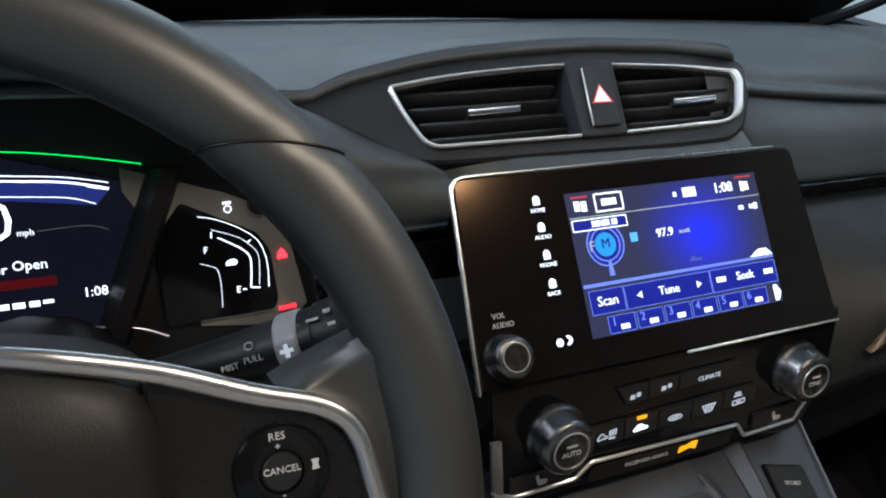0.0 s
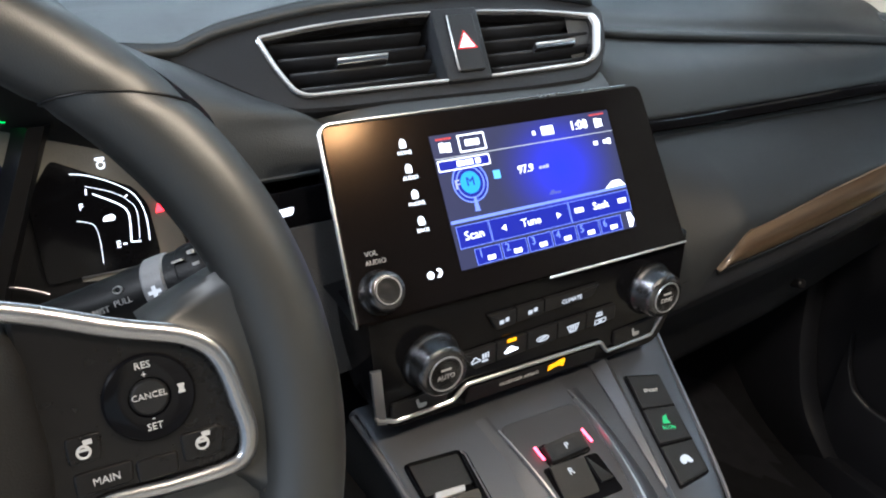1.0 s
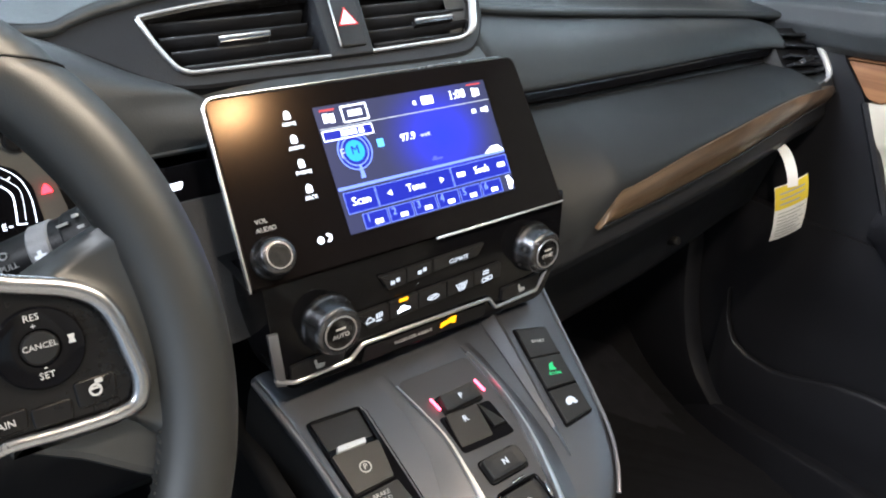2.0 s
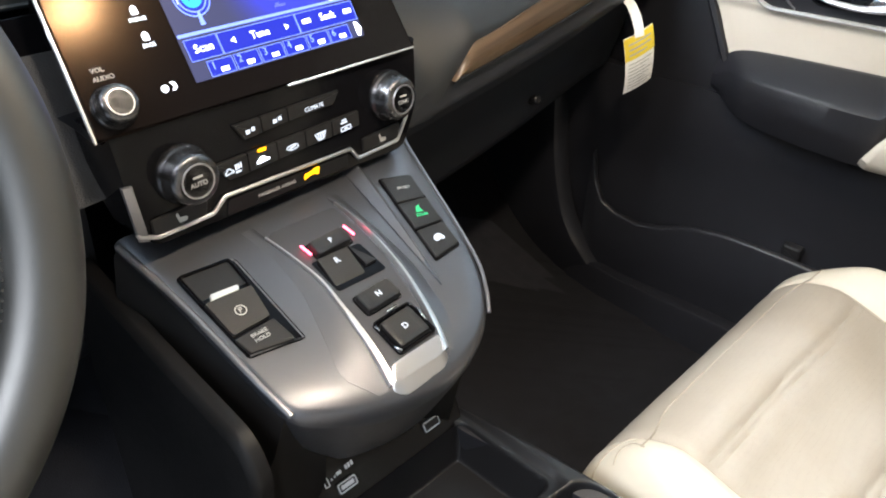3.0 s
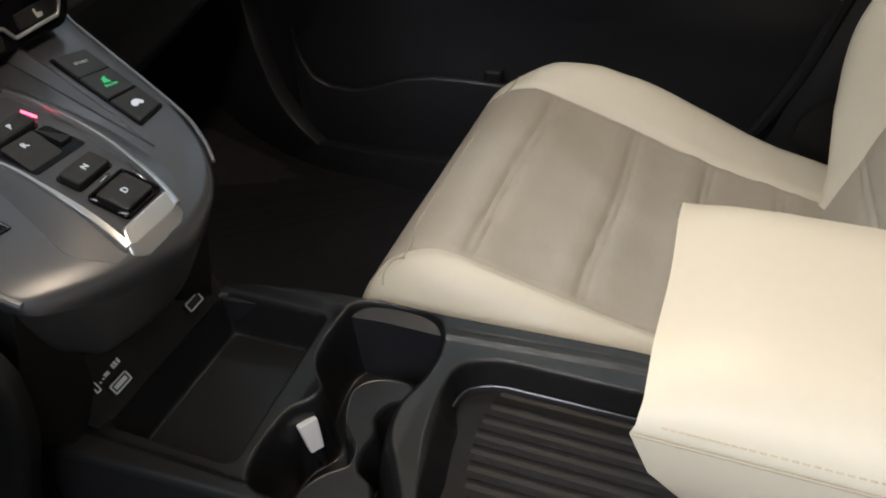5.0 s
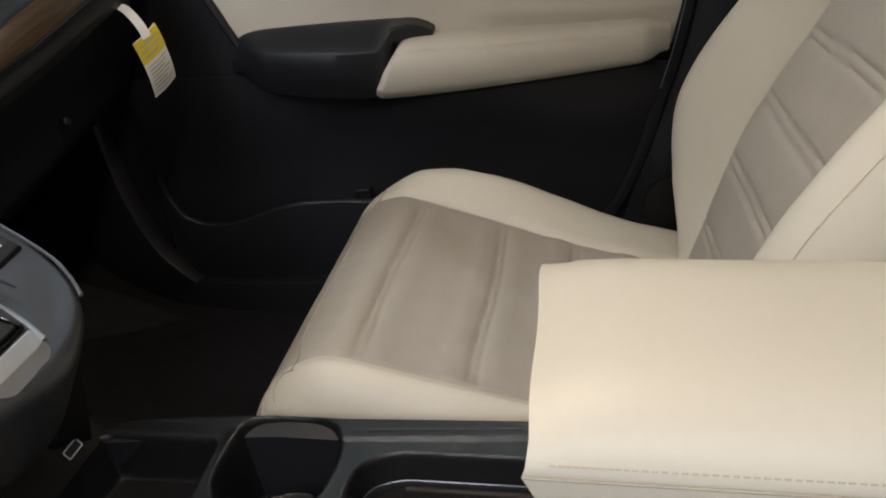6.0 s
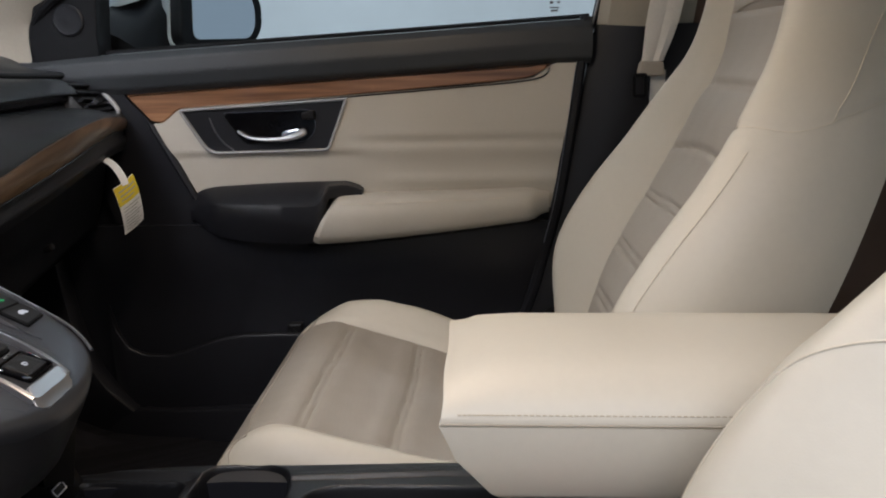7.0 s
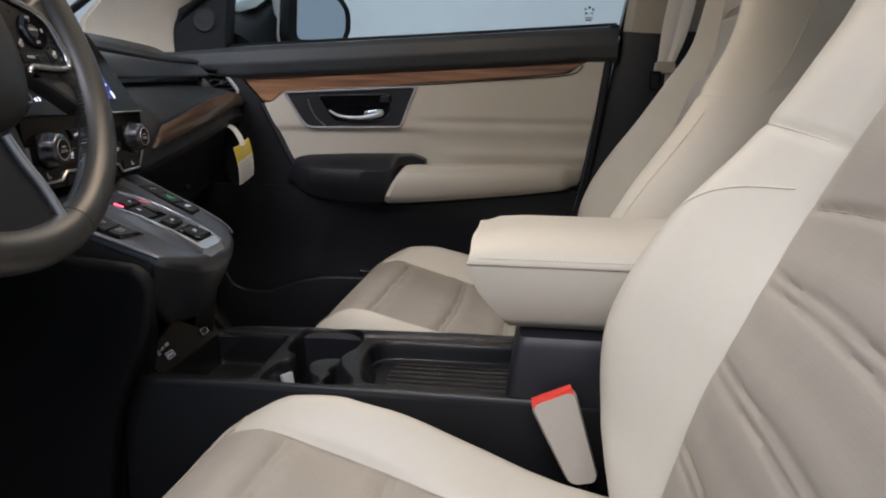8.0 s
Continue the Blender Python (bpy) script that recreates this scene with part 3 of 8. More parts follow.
hood_in = catmull([(-0.625, 0.70, 0.62), (-0.63, 0.70, 0.72), (-0.56, 0.70, 0.795), (-0.42, 0.70, 0.812), (-0.29, 0.70, 0.79), (-0.222, 0.70, 0.735), (-0.212, 0.70, 0.66), (-0.212, 0.70, 0.62)], 6)
hood_out = catmull([(-0.655, 0.61, 0.60), (-0.66, 0.61, 0.73), (-0.58, 0.60, 0.825), (-0.42, 0.595, 0.850), (-0.285, 0.612, 0.828), (-0.218, 0.638, 0.782), (-0.194, 0.641, 0.735), (-0.190, 0.640, 0.62)], 6)
hood_far = [p + Vector((0, 0.16, 0.004 - 0.05 * smooth(-0.30, -0.20, p.x))) for p in hood_out]
part("cluster_hood", stack([hood_in, [p + (q - p) * 0.94 for p, q in zip(hood_in, hood_out)], [q + Vector((0, -0.004, 0.002)) for q in hood_out], [q + Vector((0.004 * smooth(-0.25, -0.19, q.x), 0.010, 0.006 - 0.012 * smooth(-0.30, -0.22, q.x))) for q in hood_out], hood_far], False, False, close=False), DASH, dash)
# grey sliver with the lit button beside the screen
SLV = Plane((-0.168, 0.606, 0.665), (1, 0.12, 0), (0, 0.42, 0.91))
part("switch_strip", box(-0.052, 0.046, 0.024, 0.050, SLV, -0.01, 0.004, 0.003, 0.001), PIANO, dash, "gloss black switch strip")
part("switch_lamp", slab(SLV, rounded([(-0.004, 0.0325), (0.011, 0.0335), (0.013, 0.0385), (0.000, 0.0380)], 0.0022), 0.004, 0.0048), WHITEGLOW, dash, "white lit switch mark")
part("grained_filler", sheet(lambda u, v: SLV(-0.052 + 0.101 * u, 0.024 - 0.105 * v, 0.002 + 0.004 * math.sin(math.pi * u)), 10, 16, (0, 0.02, 0)), FILLERGREY, dash, "pale grained filler panel")

# ---- centre vents ----
vent = thing("centre_air_vent", VENT(0, 0, -0.03), "twin dashboard air vent with a bright chrome surround", "air vent")
leaf = rounded([(-0.226, 0.0200), (-0.189, -0.0045), (-0.162, -0.0240), (-0.146, -0.0325), (-0.124, -0.0347), (-0.035, -0.0360), (0.064, -0.0380), (0.128, -0.0365), (0.152, -0.004), (0.164, 0.0300), (0.150, 0.0440), (0.105, 0.0500), (-0.005, 0.0560), (-0.1016, 0.0510), (-0.172, 0.0385)], [0.004, 0.02, 0.01, 0.01, 0.01, 0.01, 0.01, 0.02, 0.01, 0.008, 0.008, 0.02, 0.04, 0.04, 0.01], 4)
v_out = rounded([(-0.1575, 0.0285), (-0.1510, 0.0015), (-0.1420, -0.0195), (-0.1330, -0.0252), (0.020, -0.0262), (0.118, -0.0240), (0.1345, -0.0165), (0.1495, 0.0150), (0.1465, 0.0260), (0.095, 0.0345), (-0.009, 0.0420), (-0.105, 0.0365)], [0.006, 0.02, 0.006, 0.008, 0.02, 0.02, 0.010, 0.008, 0.006, 0.02, 0.06, 0.03], 5)
part("vent_face", stack([[VENT(x, y, n) for x, y in lp] for lp, n in ((leaf, -0.05), (leaf, -0.002), (inset(leaf, 0.002), 0.0))], True, False), DASH_LOW, vent, "dark leaf-shaped panel round the vent")
lo = bmesh.new()
ea = [[lo.verts.new(VENT(x, y, 0.0)) for x, y in lp] for lp in (inset(leaf, 0.002), v_out)]
bmesh.ops.triangle_fill(lo, use_beauty=True, use_dissolve=False, edges=[lo.edges.new((r[i], r[(i + 1) % len(r)])) for r in ea for i in range(len(r))])
part("front_face", lo, DASH_LOW, vent)
part("housing", stack([[VENT(x, y, n) for x, y in inset(v_out, d)] for d, n in ((0.004, 0.001), (0.006, -0.03), (0.009, -0.048))], False, True), BLACK, vent)
part("surround", hoop(VENT, v_out, 0.0052, -0.01, 0.0028, 0.0016), DARKCHROME, vent, "smoked vent surround")
cl = inset(v_out, 0.0022)
cl = cl[-7:] + cl[:-6]
part("chrome_line", tube([VENT(x, y, 0.0026) for x, y in cl], [0.0008 + 0.0006 * smooth(0, 10, i) * smooth(66, 58, i) + 0.0022 * smooth(40, 48, i) * smooth(62, 56, i) for i in range(len(cl))], seg=8), BRIGHT, vent, "bright chrome line round the vent")


def vent_edge(v):
    """Left and right ends of a slat at that height."""
    return (-0.150 + 0.016 * max(0, (0.020 - v) / 0.040), 0.131 + 0.012 * max(0, (v + 0.02) / 0.05))


for i, v in enumerate((0.0240, 0.0115, -0.0010, -0.0135)):
    a, b = vent_edge(v)
    for u0, u1 in ((a + 0.004, -0.022), (0.030, b + 0.001)):
        P = lambda u, w, n: VENT(u, v + w + (u - u0) * 0.006, n)
        part("slat", stack([[P(u, 0.0016, -0.006), P(u, 0.0004, -0.0045), P(u, -0.0016, -0.0055), P(u, -0.009, -0.03), P(u, -0.006, -0.03)] for u in (u0, u1)]), DASH_LOW, vent)
for u, v in ((-0.080, 0.0035), (0.098, 0.0010)):
    tab = part("slat_tab", slab(VENT, rounded([(u - 0.022, v - 0.0035), (u + 0.020, v - 0.0025), (u + 0.022, v + 0.0035), (u - 0.020, v + 0.0025)], 0.001), -0.008, 0.001, 0.001), DARKCHROME, vent)
    part("tab_edge", tube([VENT(u - 0.021, v + 0.0005, 0.0012), VENT(u + 0.02, v + 0.0015, 0.0012)], 0.0011, seg=6), BRIGHT, tab, "bright edge of the slat tab")
for u in (-0.125, -0.105, -0.085, -0.065, -0.045, 0.05, 0.07, 0.09, 0.11, 0.13):
    part("fin", slab(VENT, [(u, -0.020), (u + 0.0015, -0.020), (u + 0.0015, 0.028), (u, 0.028)], -0.044, -0.026), BLACK, vent)
hz = part("hazard_block", slab(VENT, rounded([(-0.0195, -0.0262), (0.0215, -0.0262), (0.0310, 0.0400), (-0.0120, 0.0405)], 0.003), -0.03, 0.0045, 0.002), DASH_LOW, vent)
part("hazard_button", slab(VENT, rounded([(-0.0075, -0.0195), (0.0165, -0.0195), (0.0235, 0.0320), (-0.0005, 0.0325)], 0.003), 0.003, 0.0070, 0.0015), BUTTON, hz, "black hazard button")
part("button_edge", tube([VENT(-0.0010, 0.031, 0.0066), VENT(-0.0082, -0.0185, 0.0066)], 0.0009, seg=6), BRIGHT, hz)
tri = [(-0.0005, 0.0010), (0.0140, 0.0010), (0.0085, 0.0145)]
part("warning_triangle", slab(VENT, tri, 0.0070, 0.0074), glow("pink_white_mark", (1.0, 0.80, 0.78), 1.3), hz, "white and red warning triangle")
part("triangle_edge", hoop(VENT, inset(tri, -0.0012), 0.0010, 0.0070, 0.0075, 0.0001), glow("red_mark", (0.9, 0.05, 0.05), 0.8), hz)
part("vent_apron", sheet(lambda u, v: Vector((-0.143 + 0.285 * u, 0.672 - 0.030 * v * smooth(0.04, 0.30, u) + 0.004 * u, 0.7565 - 0.018 * v - 0.002 * u)), 40, 6), DASH, dash)

# ---- passenger's end vent ----
pv = thing("side_air_vent", (0.69, 0.66, 0.69), "slatted dashboard side vent with a chrome edge", "air vent")
ev_l = [(0.652, 0.640, 0.672), (0.648, 0.662, 0.700), (0.650, 0.690, 0.732)]
ev_r = [(0.706, 0.634, 0.676), (0.699, 0.646, 0.695), (0.714, 0.682, 0.728)]
ev = lambda u, v: along([Vector(p) for p in ev_l], v).lerp(along([Vector(p) for p in ev_r], v), u)
back = Vector((-0.02, 0.04, -0.02))
part("housing", stack([[p + back * k for p in (ev(0, 0), ev(1, 0), ev(1, 0.5), ev(1, 1), ev(0, 1), ev(0, 0.5))] for k in (0.25, 1.5)]), BLACK, pv)
for k in (0.12, 0.30, 0.48, 0.66, 0.84):
    a0, b0 = ev(0.04, k), ev(0.96, k)
    part("slat", stack([[p + Vector((0, 0.002, 0.0022)), p + Vector((0, -0.001, -0.0006)), p + Vector((0, 0.016, -0.010)), p + Vector((0, 0.018, -0.008))] for p in (a0, b0)]), DASH_LOW, pv)
part("slat_tab", slab(Plane(ev(0.5, 0.40), (0.9, 0.1, 0.05), (0.1, 0.6, 0.7)), rounded([(-0.012, -0.004), (0.012, -0.004), (0.012, 0.004), (-0.012, 0.004)], 0.001), -0.004, 0.004, 0.001), DARKCHROME, pv)
part("chrome_edge", tube(catmull([(0.660, 0.6215, 0.668), (0.684, 0.624, 0.669), (0.702, 0.630, 0.6745), (0.706, 0.638, 0.686), (0.709, 0.655, 0.704), (0.714, 0.676, 0.724), (0.718, 0.690, 0.735)], 6), [0.0016] * 6 + [0.0028] * 6 + [0.0042] * 25, seg=8), BRIGHT, pv, "bright chrome edge")
part("end_block", stack([[Vector(p) for p in lp] for lp in (((0.655, 0.617, 0.668), (0.655, 0.607, 0.655), (0.66, 0.70, 0.655), (0.66, 0.70, 0.668)), ((0.705, 0.628, 0.673), (0.705, 0.615, 0.655), (0.705, 0.72, 0.655), (0.705, 0.72, 0.673)), ((0.722, 0.640, 0.678), (0.722, 0.632, 0.655), (0.722, 0.72, 0.655), (0.722, 0.72, 0.682)))]), DASH, pv)
part("end_cheek", stack([[Vector(p) for p in lp] for lp in (((0.712, 0.638, 0.680), (0.740, 0.652, 0.680), (0.745, 0.72, 0.66), (0.712, 0.72, 0.66)), ((0.714, 0.655, 0.700), (0.742, 0.665, 0.702), (0.745, 0.74, 0.70), (0.714, 0.72, 0.69)), ((0.721, 0.690, 0.733), (0.745, 0.692, 0.731), (0.747, 0.76, 0.735), (0.725, 0.75, 0.733)))]), DASH, pv)

# ---- screen unit ----
HEAD = Plane((0.0119, 0.5772, 0.7070), (0.9992, 0.0407, 0.0), (-0.0215, 0.5317, 0.8348))
head = thing("touchscreen_unit", HEAD(0, -0.06, -0.03), "glossy black car touchscreen with a silver edge, switched on", "touchscreen")
h_out = rounded([(-0.1545, 0.0640), (-0.1605, -0.0665), (0.1275, -0.0690), (0.1195, 0.0635)], [0.008, 0.001, 0.002, 0.010], 6)
part("casing", stack([[HEAD(x, y, n) for x, y in inset(h_out, d)] for d, n in ((0.034, -0.055), (0.016, -0.025), (0.001, -0.004), (0.001, 0.0))]), BLACK, head)
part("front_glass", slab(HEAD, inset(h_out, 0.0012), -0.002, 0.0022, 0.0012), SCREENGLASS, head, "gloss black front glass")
edge = [(-0.1605, -0.0665), (-0.1572, 0.0), (-0.1549, 0.0540), (-0.1542, 0.0575), (-0.1526, 0.0605), (-0.1502, 0.0626), (-0.1470, 0.0638), (-0.1430, 0.0640), (-0.10, 0.0640), (-0.02, 0.0638), (0.05, 0.0637), (0.105, 0.0635)]
part("edge_trim", tube([HEAD(u, v, 0.0005) for u, v in edge], [0.0015] * 3 + [0.0015 - 0.0001 * i for i in range(9)], seg=8), RAILSILVER, head, "satin silver edge trim")
part("lower_edge", tube([HEAD(-0.01, -0.0672, 0.0018), HEAD(0.126, -0.0680, 0.0018)], 0.0011, seg=6), BRIGHT, head, "bright lower edge")
disp = part("display", slab(HEAD, [(-0.0790, -0.0470), (0.0790, -0.0470), (0.0790, 0.0460), (-0.0790, 0.0460)], 0.0020, 0.0026), SCREENDARK, head, "lit colour display with a radio page")
Q = HEAD.turned(0, 0, 0.0026)
blue = glow("soft_blue_field", (0.02, 0.025, 0.55), 0.7)
bn, bl = blue.node_tree.nodes, blue.node_tree.links
bco, bma, bgr, bra = bn.new("ShaderNodeTexCoord"), bn.new("ShaderNodeMapping"), bn.new("ShaderNodeTexGradient"), bn.new("ShaderNodeValToRGB")
bgr.gradient_type = "QUADRATIC_SPHERE"
bma.inputs["Location"].default_value = (-0.034 / 0.062, -0.583 / 0.055, -0.714 / 0.055)
bma.inputs["Scale"].default_value = (1 / 0.062, 1 / 0.055, 1 / 0.055)
bra.color_ramp.elements[0].color, bra.color_ramp.elements[1].color = (0.028, 0.029, 0.060, 1), (0.022, 0.030, 0.80, 1)
bl.new(bco.outputs["Object"], bma.inputs[0])
bl.new(bma.outputs[0], bgr.inputs[0])
bl.new(bgr.outputs["Fac"], bra.inputs[0])
bl.new(bra.outputs[0], blue.node_tree.nodes["Principled BSDF"].inputs["Emission Color"])
blue.node_tree.nodes["Principled BSDF"].inputs["Emission Strength"].default_value = 1.35
disp.data.materials[0] = blue
part("top_rule", bars(Q, [(0.0, 0.0295, 0.157, 0.0006)]), SOFTPRINT, disp)
DEEPBLUE = glow("deep_blue_ring", (0.020, 0.030, 0.30), 0.9)
part("ring_disc", lathe(Q.turned(-0.056, 0.0105), [(0.0140, 0.0000), (0.0140, 0.0001), (0.0001, 0.0001)], 32), DEEPBLUE, disp)
for rr in (0.0142, 0.0112):
    part("ring", stack([[Q(-0.056 + r * math.cos(a), 0.0105 + r * math.sin(a), n) for a in [2 * math.pi * i / 36 for i in range(36)]] for r, n in ((rr, 0.0001), (rr, 0.0004), (rr - 0.0009, 0.0004), (rr - 0.0009, 0.0001))], False, False), BLUELINE, disp)
part("ring_core", lathe(Q.turned(-0.056, 0.0105), [(0.0078, 0.0001), (0.0078, 0.0004), (0.0001, 0.0004)], 24), glow("sky_blue_core", (0.05, 0.38, 0.85), 1.0), disp)
part("ring_mast", slab(Q, [(-0.0565, 0.000), (-0.0545, 0.000), (-0.0535, -0.010), (-0.0575, -0.010)], 0.0004, 0.0006), BLUELINE, disp)
letters("band_letter", "F", Q.turned(-0.0665, 0.0100, 0.0006), 0.0070, SOFTPRINT, disp)
letters("band_letter", "M", Q.turned(-0.0560, 0.0108, 0.0006), 0.0066, DEEPBLUE, disp)
letters("frequency", "97.9", Q.turned(-0.0085, 0.0125, 0.0004), 0.0060, WHITEPRINT, disp)
part("frequency_unit", bars(Q, [(0.0045, 0.0115, 0.0025, 0.0020), (0.0078, 0.0115, 0.0025, 0.0020), (0.0108, 0.0118, 0.0022, 0.0026)]), SOFTPRINT, disp)
part("station_mark", bars(Q, [(0.012, -0.0085, 0.010, 0.0016), (0.010, -0.0070, 0.003, 0.0016)]), glow("faint_blue_print", (0.12, 0.14, 0.5), 0.8), disp)
part("cyan_mark", bars(Q, [(-0.0335, 0.0125, 0.0055, 0.006)]), CYAN, disp)
letters("clock_digits", "1:08", Q.turned(0.0480, 0.0375, 0.0004), 0.0074, WHITEPRINT, disp)
part("page_tab", hoop(Q, rounded([(-0.0580, 0.0315), (-0.0360, 0.0315), (-0.0360, 0.0440), (-0.0580, 0.0440)], 0.001), 0.0011, 0.0001, 0.0005, 0.0001), WHITEPRINT, disp)
for sp in [(-0.0715, 0.0370, 0.004, 0.0065), (-0.0665, 0.0365, 0.004, 0.0065), (-0.0510, 0.0378, 0.0034, 0.0045), (-0.0470, 0.0378, 0.0034, 0.0045), (-0.0430, 0.0378, 0.0034, 0.0045), (-0.060, 0.0245, 0.0060, 0.0038), (-0.053, 0.0245, 0.0060, 0.0038), (-0.046, 0.0245, 0.0040, 0.0038), (0.006, 0.0370, 0.0025, 0.003), (0.0185, 0.0375, 0.011, 0.0065), (0.0650, 0.0370, 0.003, 0.007), (0.0690, 0.0370, 0.003, 0.006), (0.060, 0.0220, 0.004, 0.0030), (0.069, 0.0220, 0.003, 0.0030), (0.073, 0.0220, 0.003, 0.0045)]:
    part("small_reading", bars(Q, [sp]), WHITEPRINT, disp)
DULLRED = glow("dull_red", (0.7, 0.08, 0.08), 0.8)
for sp in ((-0.0690, 0.0428, 0.012, 0.0014), (0.0670, 0.0436, 0.014, 0.0012)):
    part("red_reading", bars(Q, [sp]), DULLRED, disp)
part("source_tab", slab(Q, rounded([(-0.0780, 0.0195), (-0.0360, 0.0210), (-0.0360, 0.0285), (-0.0780, 0.0275)], 0.001), 0.0001, 0.0002), BLUEKEY, disp)
part("source_tab_edge", hoop(Q, rounded([(-0.0780, 0.0205), (-0.0360, 0.0205), (-0.0360, 0.0283), (-0.0780, 0.0283)], 0.001), 0.0008, 0.0002, 0.0005, 0.0001), WHITEPRINT, disp)
part("low_rule", slab(Q, [(-0.0785, -0.0155), (0.0785, -0.0155), (0.0785, -0.0138), (-0.0785, -0.0132)], 0.0001, 0.0005), BLUELINE, disp)
part("arrow_up", slab(Q, [(0.058, -0.0135), (0.0785, -0.0135), (0.0735, -0.0085), (0.066, -0.0085)], 0.0005, 0.0007), WHITEPRINT, disp)
for u0, u1, v0, v1 in ((-0.0760, -0.0500, -0.0330, -0.0175), (-0.0495, 0.0200, -0.0330, -0.0175), (0.0205, 0.0785, -0.0330, -0.0175)):
    k = part("soft_key", slab(Q, [(u0, v0), (u1, v0), (u1, v1), (u0, v1)], 0.0001, 0.0003), BLUEKEY, disp)
    part("key_edge", hoop(Q, [(u0, v0), (u1, v0), (u1, v1), (u0, v1)], 0.0004, 0.0003, 0.0005, 0.0001), BLUELINE, k)
for i in range(6):
    u0 = -0.0660 + 0.0222 * i
    k = part("preset_key", slab(Q, [(u0, -0.0462), (u0 + 0.0208, -0.0462), (u0 + 0.0208, -0.0350), (u0, -0.0350)], 0.0001, 0.0003), BLUEKEY, disp)
    part("key_edge", hoop(Q, [(u0, -0.0462), (u0 + 0.0208, -0.0462), (u0 + 0.0208, -0.0350), (u0, -0.0350)], 0.0004, 0.0003, 0.0005, 0.0001), BLUELINE, k)
    part("preset_reading", bars(Q, [(u0 + 0.0105, -0.0428, 0.0030, 0.0032), (u0 + 0.0140, -0.0428, 0.0030, 0.0032)], 0.0004, 0.0006), WHITEPRINT, k)
    letters("preset_digit", str(i + 1), Q.turned(u0 + 0.0045, -0.0390, 0.0004), 0.0058, BLUELINE, k)
letters("scan_word", "Scan", Q.turned(-0.0630, -0.0252, 0.0005), 0.0064, WHITEPRINT, disp)
letters("tune_word", "Tune", Q.turned(-0.0150, -0.0252, 0.0005), 0.0060, WHITEPRINT, disp)
letters("seek_word", "Seek", Q.turned(0.0500, -0.0248, 0.0005), 0.0060, WHITEPRINT, disp)
for u, s in ((-0.0385, -1), (0.0100, 1)):
    part("key_arrow", slab(Q, [(u - 0.0018 * s, -0.0274), (u + 0.0022 * s, -0.0251), (u - 0.0018 * s, -0.0228)], 0.0004, 0.0006), WHITEPRINT, disp)
for u in (0.0290, 0.0710):
    part("key_bar", bars(Q, [(u, -0.0248, 0.008, 0.0035)], 0.0004, 0.0006), WHITEPRINT, disp)
part("next_arrow", slab(Q, [(0.0725, -0.0460), (0.0755, -0.0460), (0.0785, -0.0405), (0.0755, -0.0350), (0.0725, -0.0350)], 0.0002, 0.0005), WHITEGLOW, disp)
for v, word in ((0.0405, "HOME"), (0.0235, "AUDIO"), (0.0060, "PHONE"), (-0.0120, "BACK")):
    letters("key_word", word, HEAD.turned(-0.0995, v - 0.0028, 0.0024), 0.0027, WHITEPRINT, head)
    part("key_mark", slab(HEAD, rounded([(-0.1019, v + 0.0006), (-0.0971, v + 0.0006), (-0.0971, v + 0.0052), (-0.0995, v + 0.0070), (-0.1019, v + 0.0052)], 0.0009, 3), 0.0022, 0.0025), WHITEPRINT, head)
part("day_mark", lathe(HEAD.turned(-0.1025, -0.0450, 0.0024), [(0.0026, 0), (0.0026, 0.0003), (0.0001, 0.0003)], 12), WHITEPRINT, head)
part("night_mark", slab(HEAD, [(-0.0965 + 0.0032 * math.cos(a), -0.0445 + 0.0032 * math.sin(a)) for a in (-2.0, -1.2, -0.4, 0.4, 1.2, 2.0)] + [(-0.0968, -0.0428), (-0.0955, -0.0445), (-0.0968, -0.0462)], 0.0022, 0.0026), WHITEPRINT, head)
letters("volume_word", "VOL", HEAD.turned(-0.1400, -0.0225, 0.0024), 0.0034, DIMPRINT, head)
letters("audio_word", "AUDIO", HEAD.turned(-0.1380, -0.0282, 0.0024), 0.0034, DIMPRINT, head)


def knob(pl, r, h, parent, name, face):
    k = part(name, lathe(pl, [(r * 1.24, 0), (r * 1.24, h * 0.12), (r * 1.16, h * 0.22), (r * 1.10, h * 0.30), (r * 1.05, h * 0.78), (r * 1.0, h * 0.89), (r * 0.92, h * 0.95), (r * 0.74, h), (r * 0.66, h)], 40), KNOBCHROME, parent, "smoked chrome turning knob")
    part("bright_ring", lathe(pl, [(r * 0.73, h * 0.98), (r * 0.715, h * 1.03), (r * 0.67, h * 1.03), (r * 0.655, h * 0.9)], 40), SILVER, k)
    part("cap", lathe(pl, [(r * 0.66, h * 0.8), (r * 0.66, h * 0.985), (r * 0.61, h * 1.0)], 28), face, k, "black knob cap")
    return k


knob(HEAD.turned(-0.1400, -0.0475, 0.001), 0.0122, 0.015, head, "volume_knob", SHADEBLACK)

# ---- climate panel ----
CLI = Plane((0.008, 0.540, 0.610), (1, 0.05, 0), (0.0, 0.07, 1))
cli = thing("climate_panel", CLI(0, -0.04, -0.02), "gloss black climate control panel with two smoked chrome knobs", "control panel")
c_out = rounded([(-0.147, 0.044), (-0.143, -0.010), (-0.135, -0.043), (0.118, -0.050), (0.137, -0.012), (0.138, 0.044)], [0.002, 0.01, 0.008, 0.012, 0.01, 0.002], 5)
part("panel_body", slab(CLI, c_out, -0.05, 0.0, 0.001), PIANO, cli, "gloss black panel")
part("upper_ledge", stack([[CLI(u, 0.044, 0.0), CLI(u, 0.0465, -0.002), CLI(u, 0.047, -0.03), CLI(u, 0.040, -0.03)] for u in (-0.148, 0.138)]), PIANO, cli)
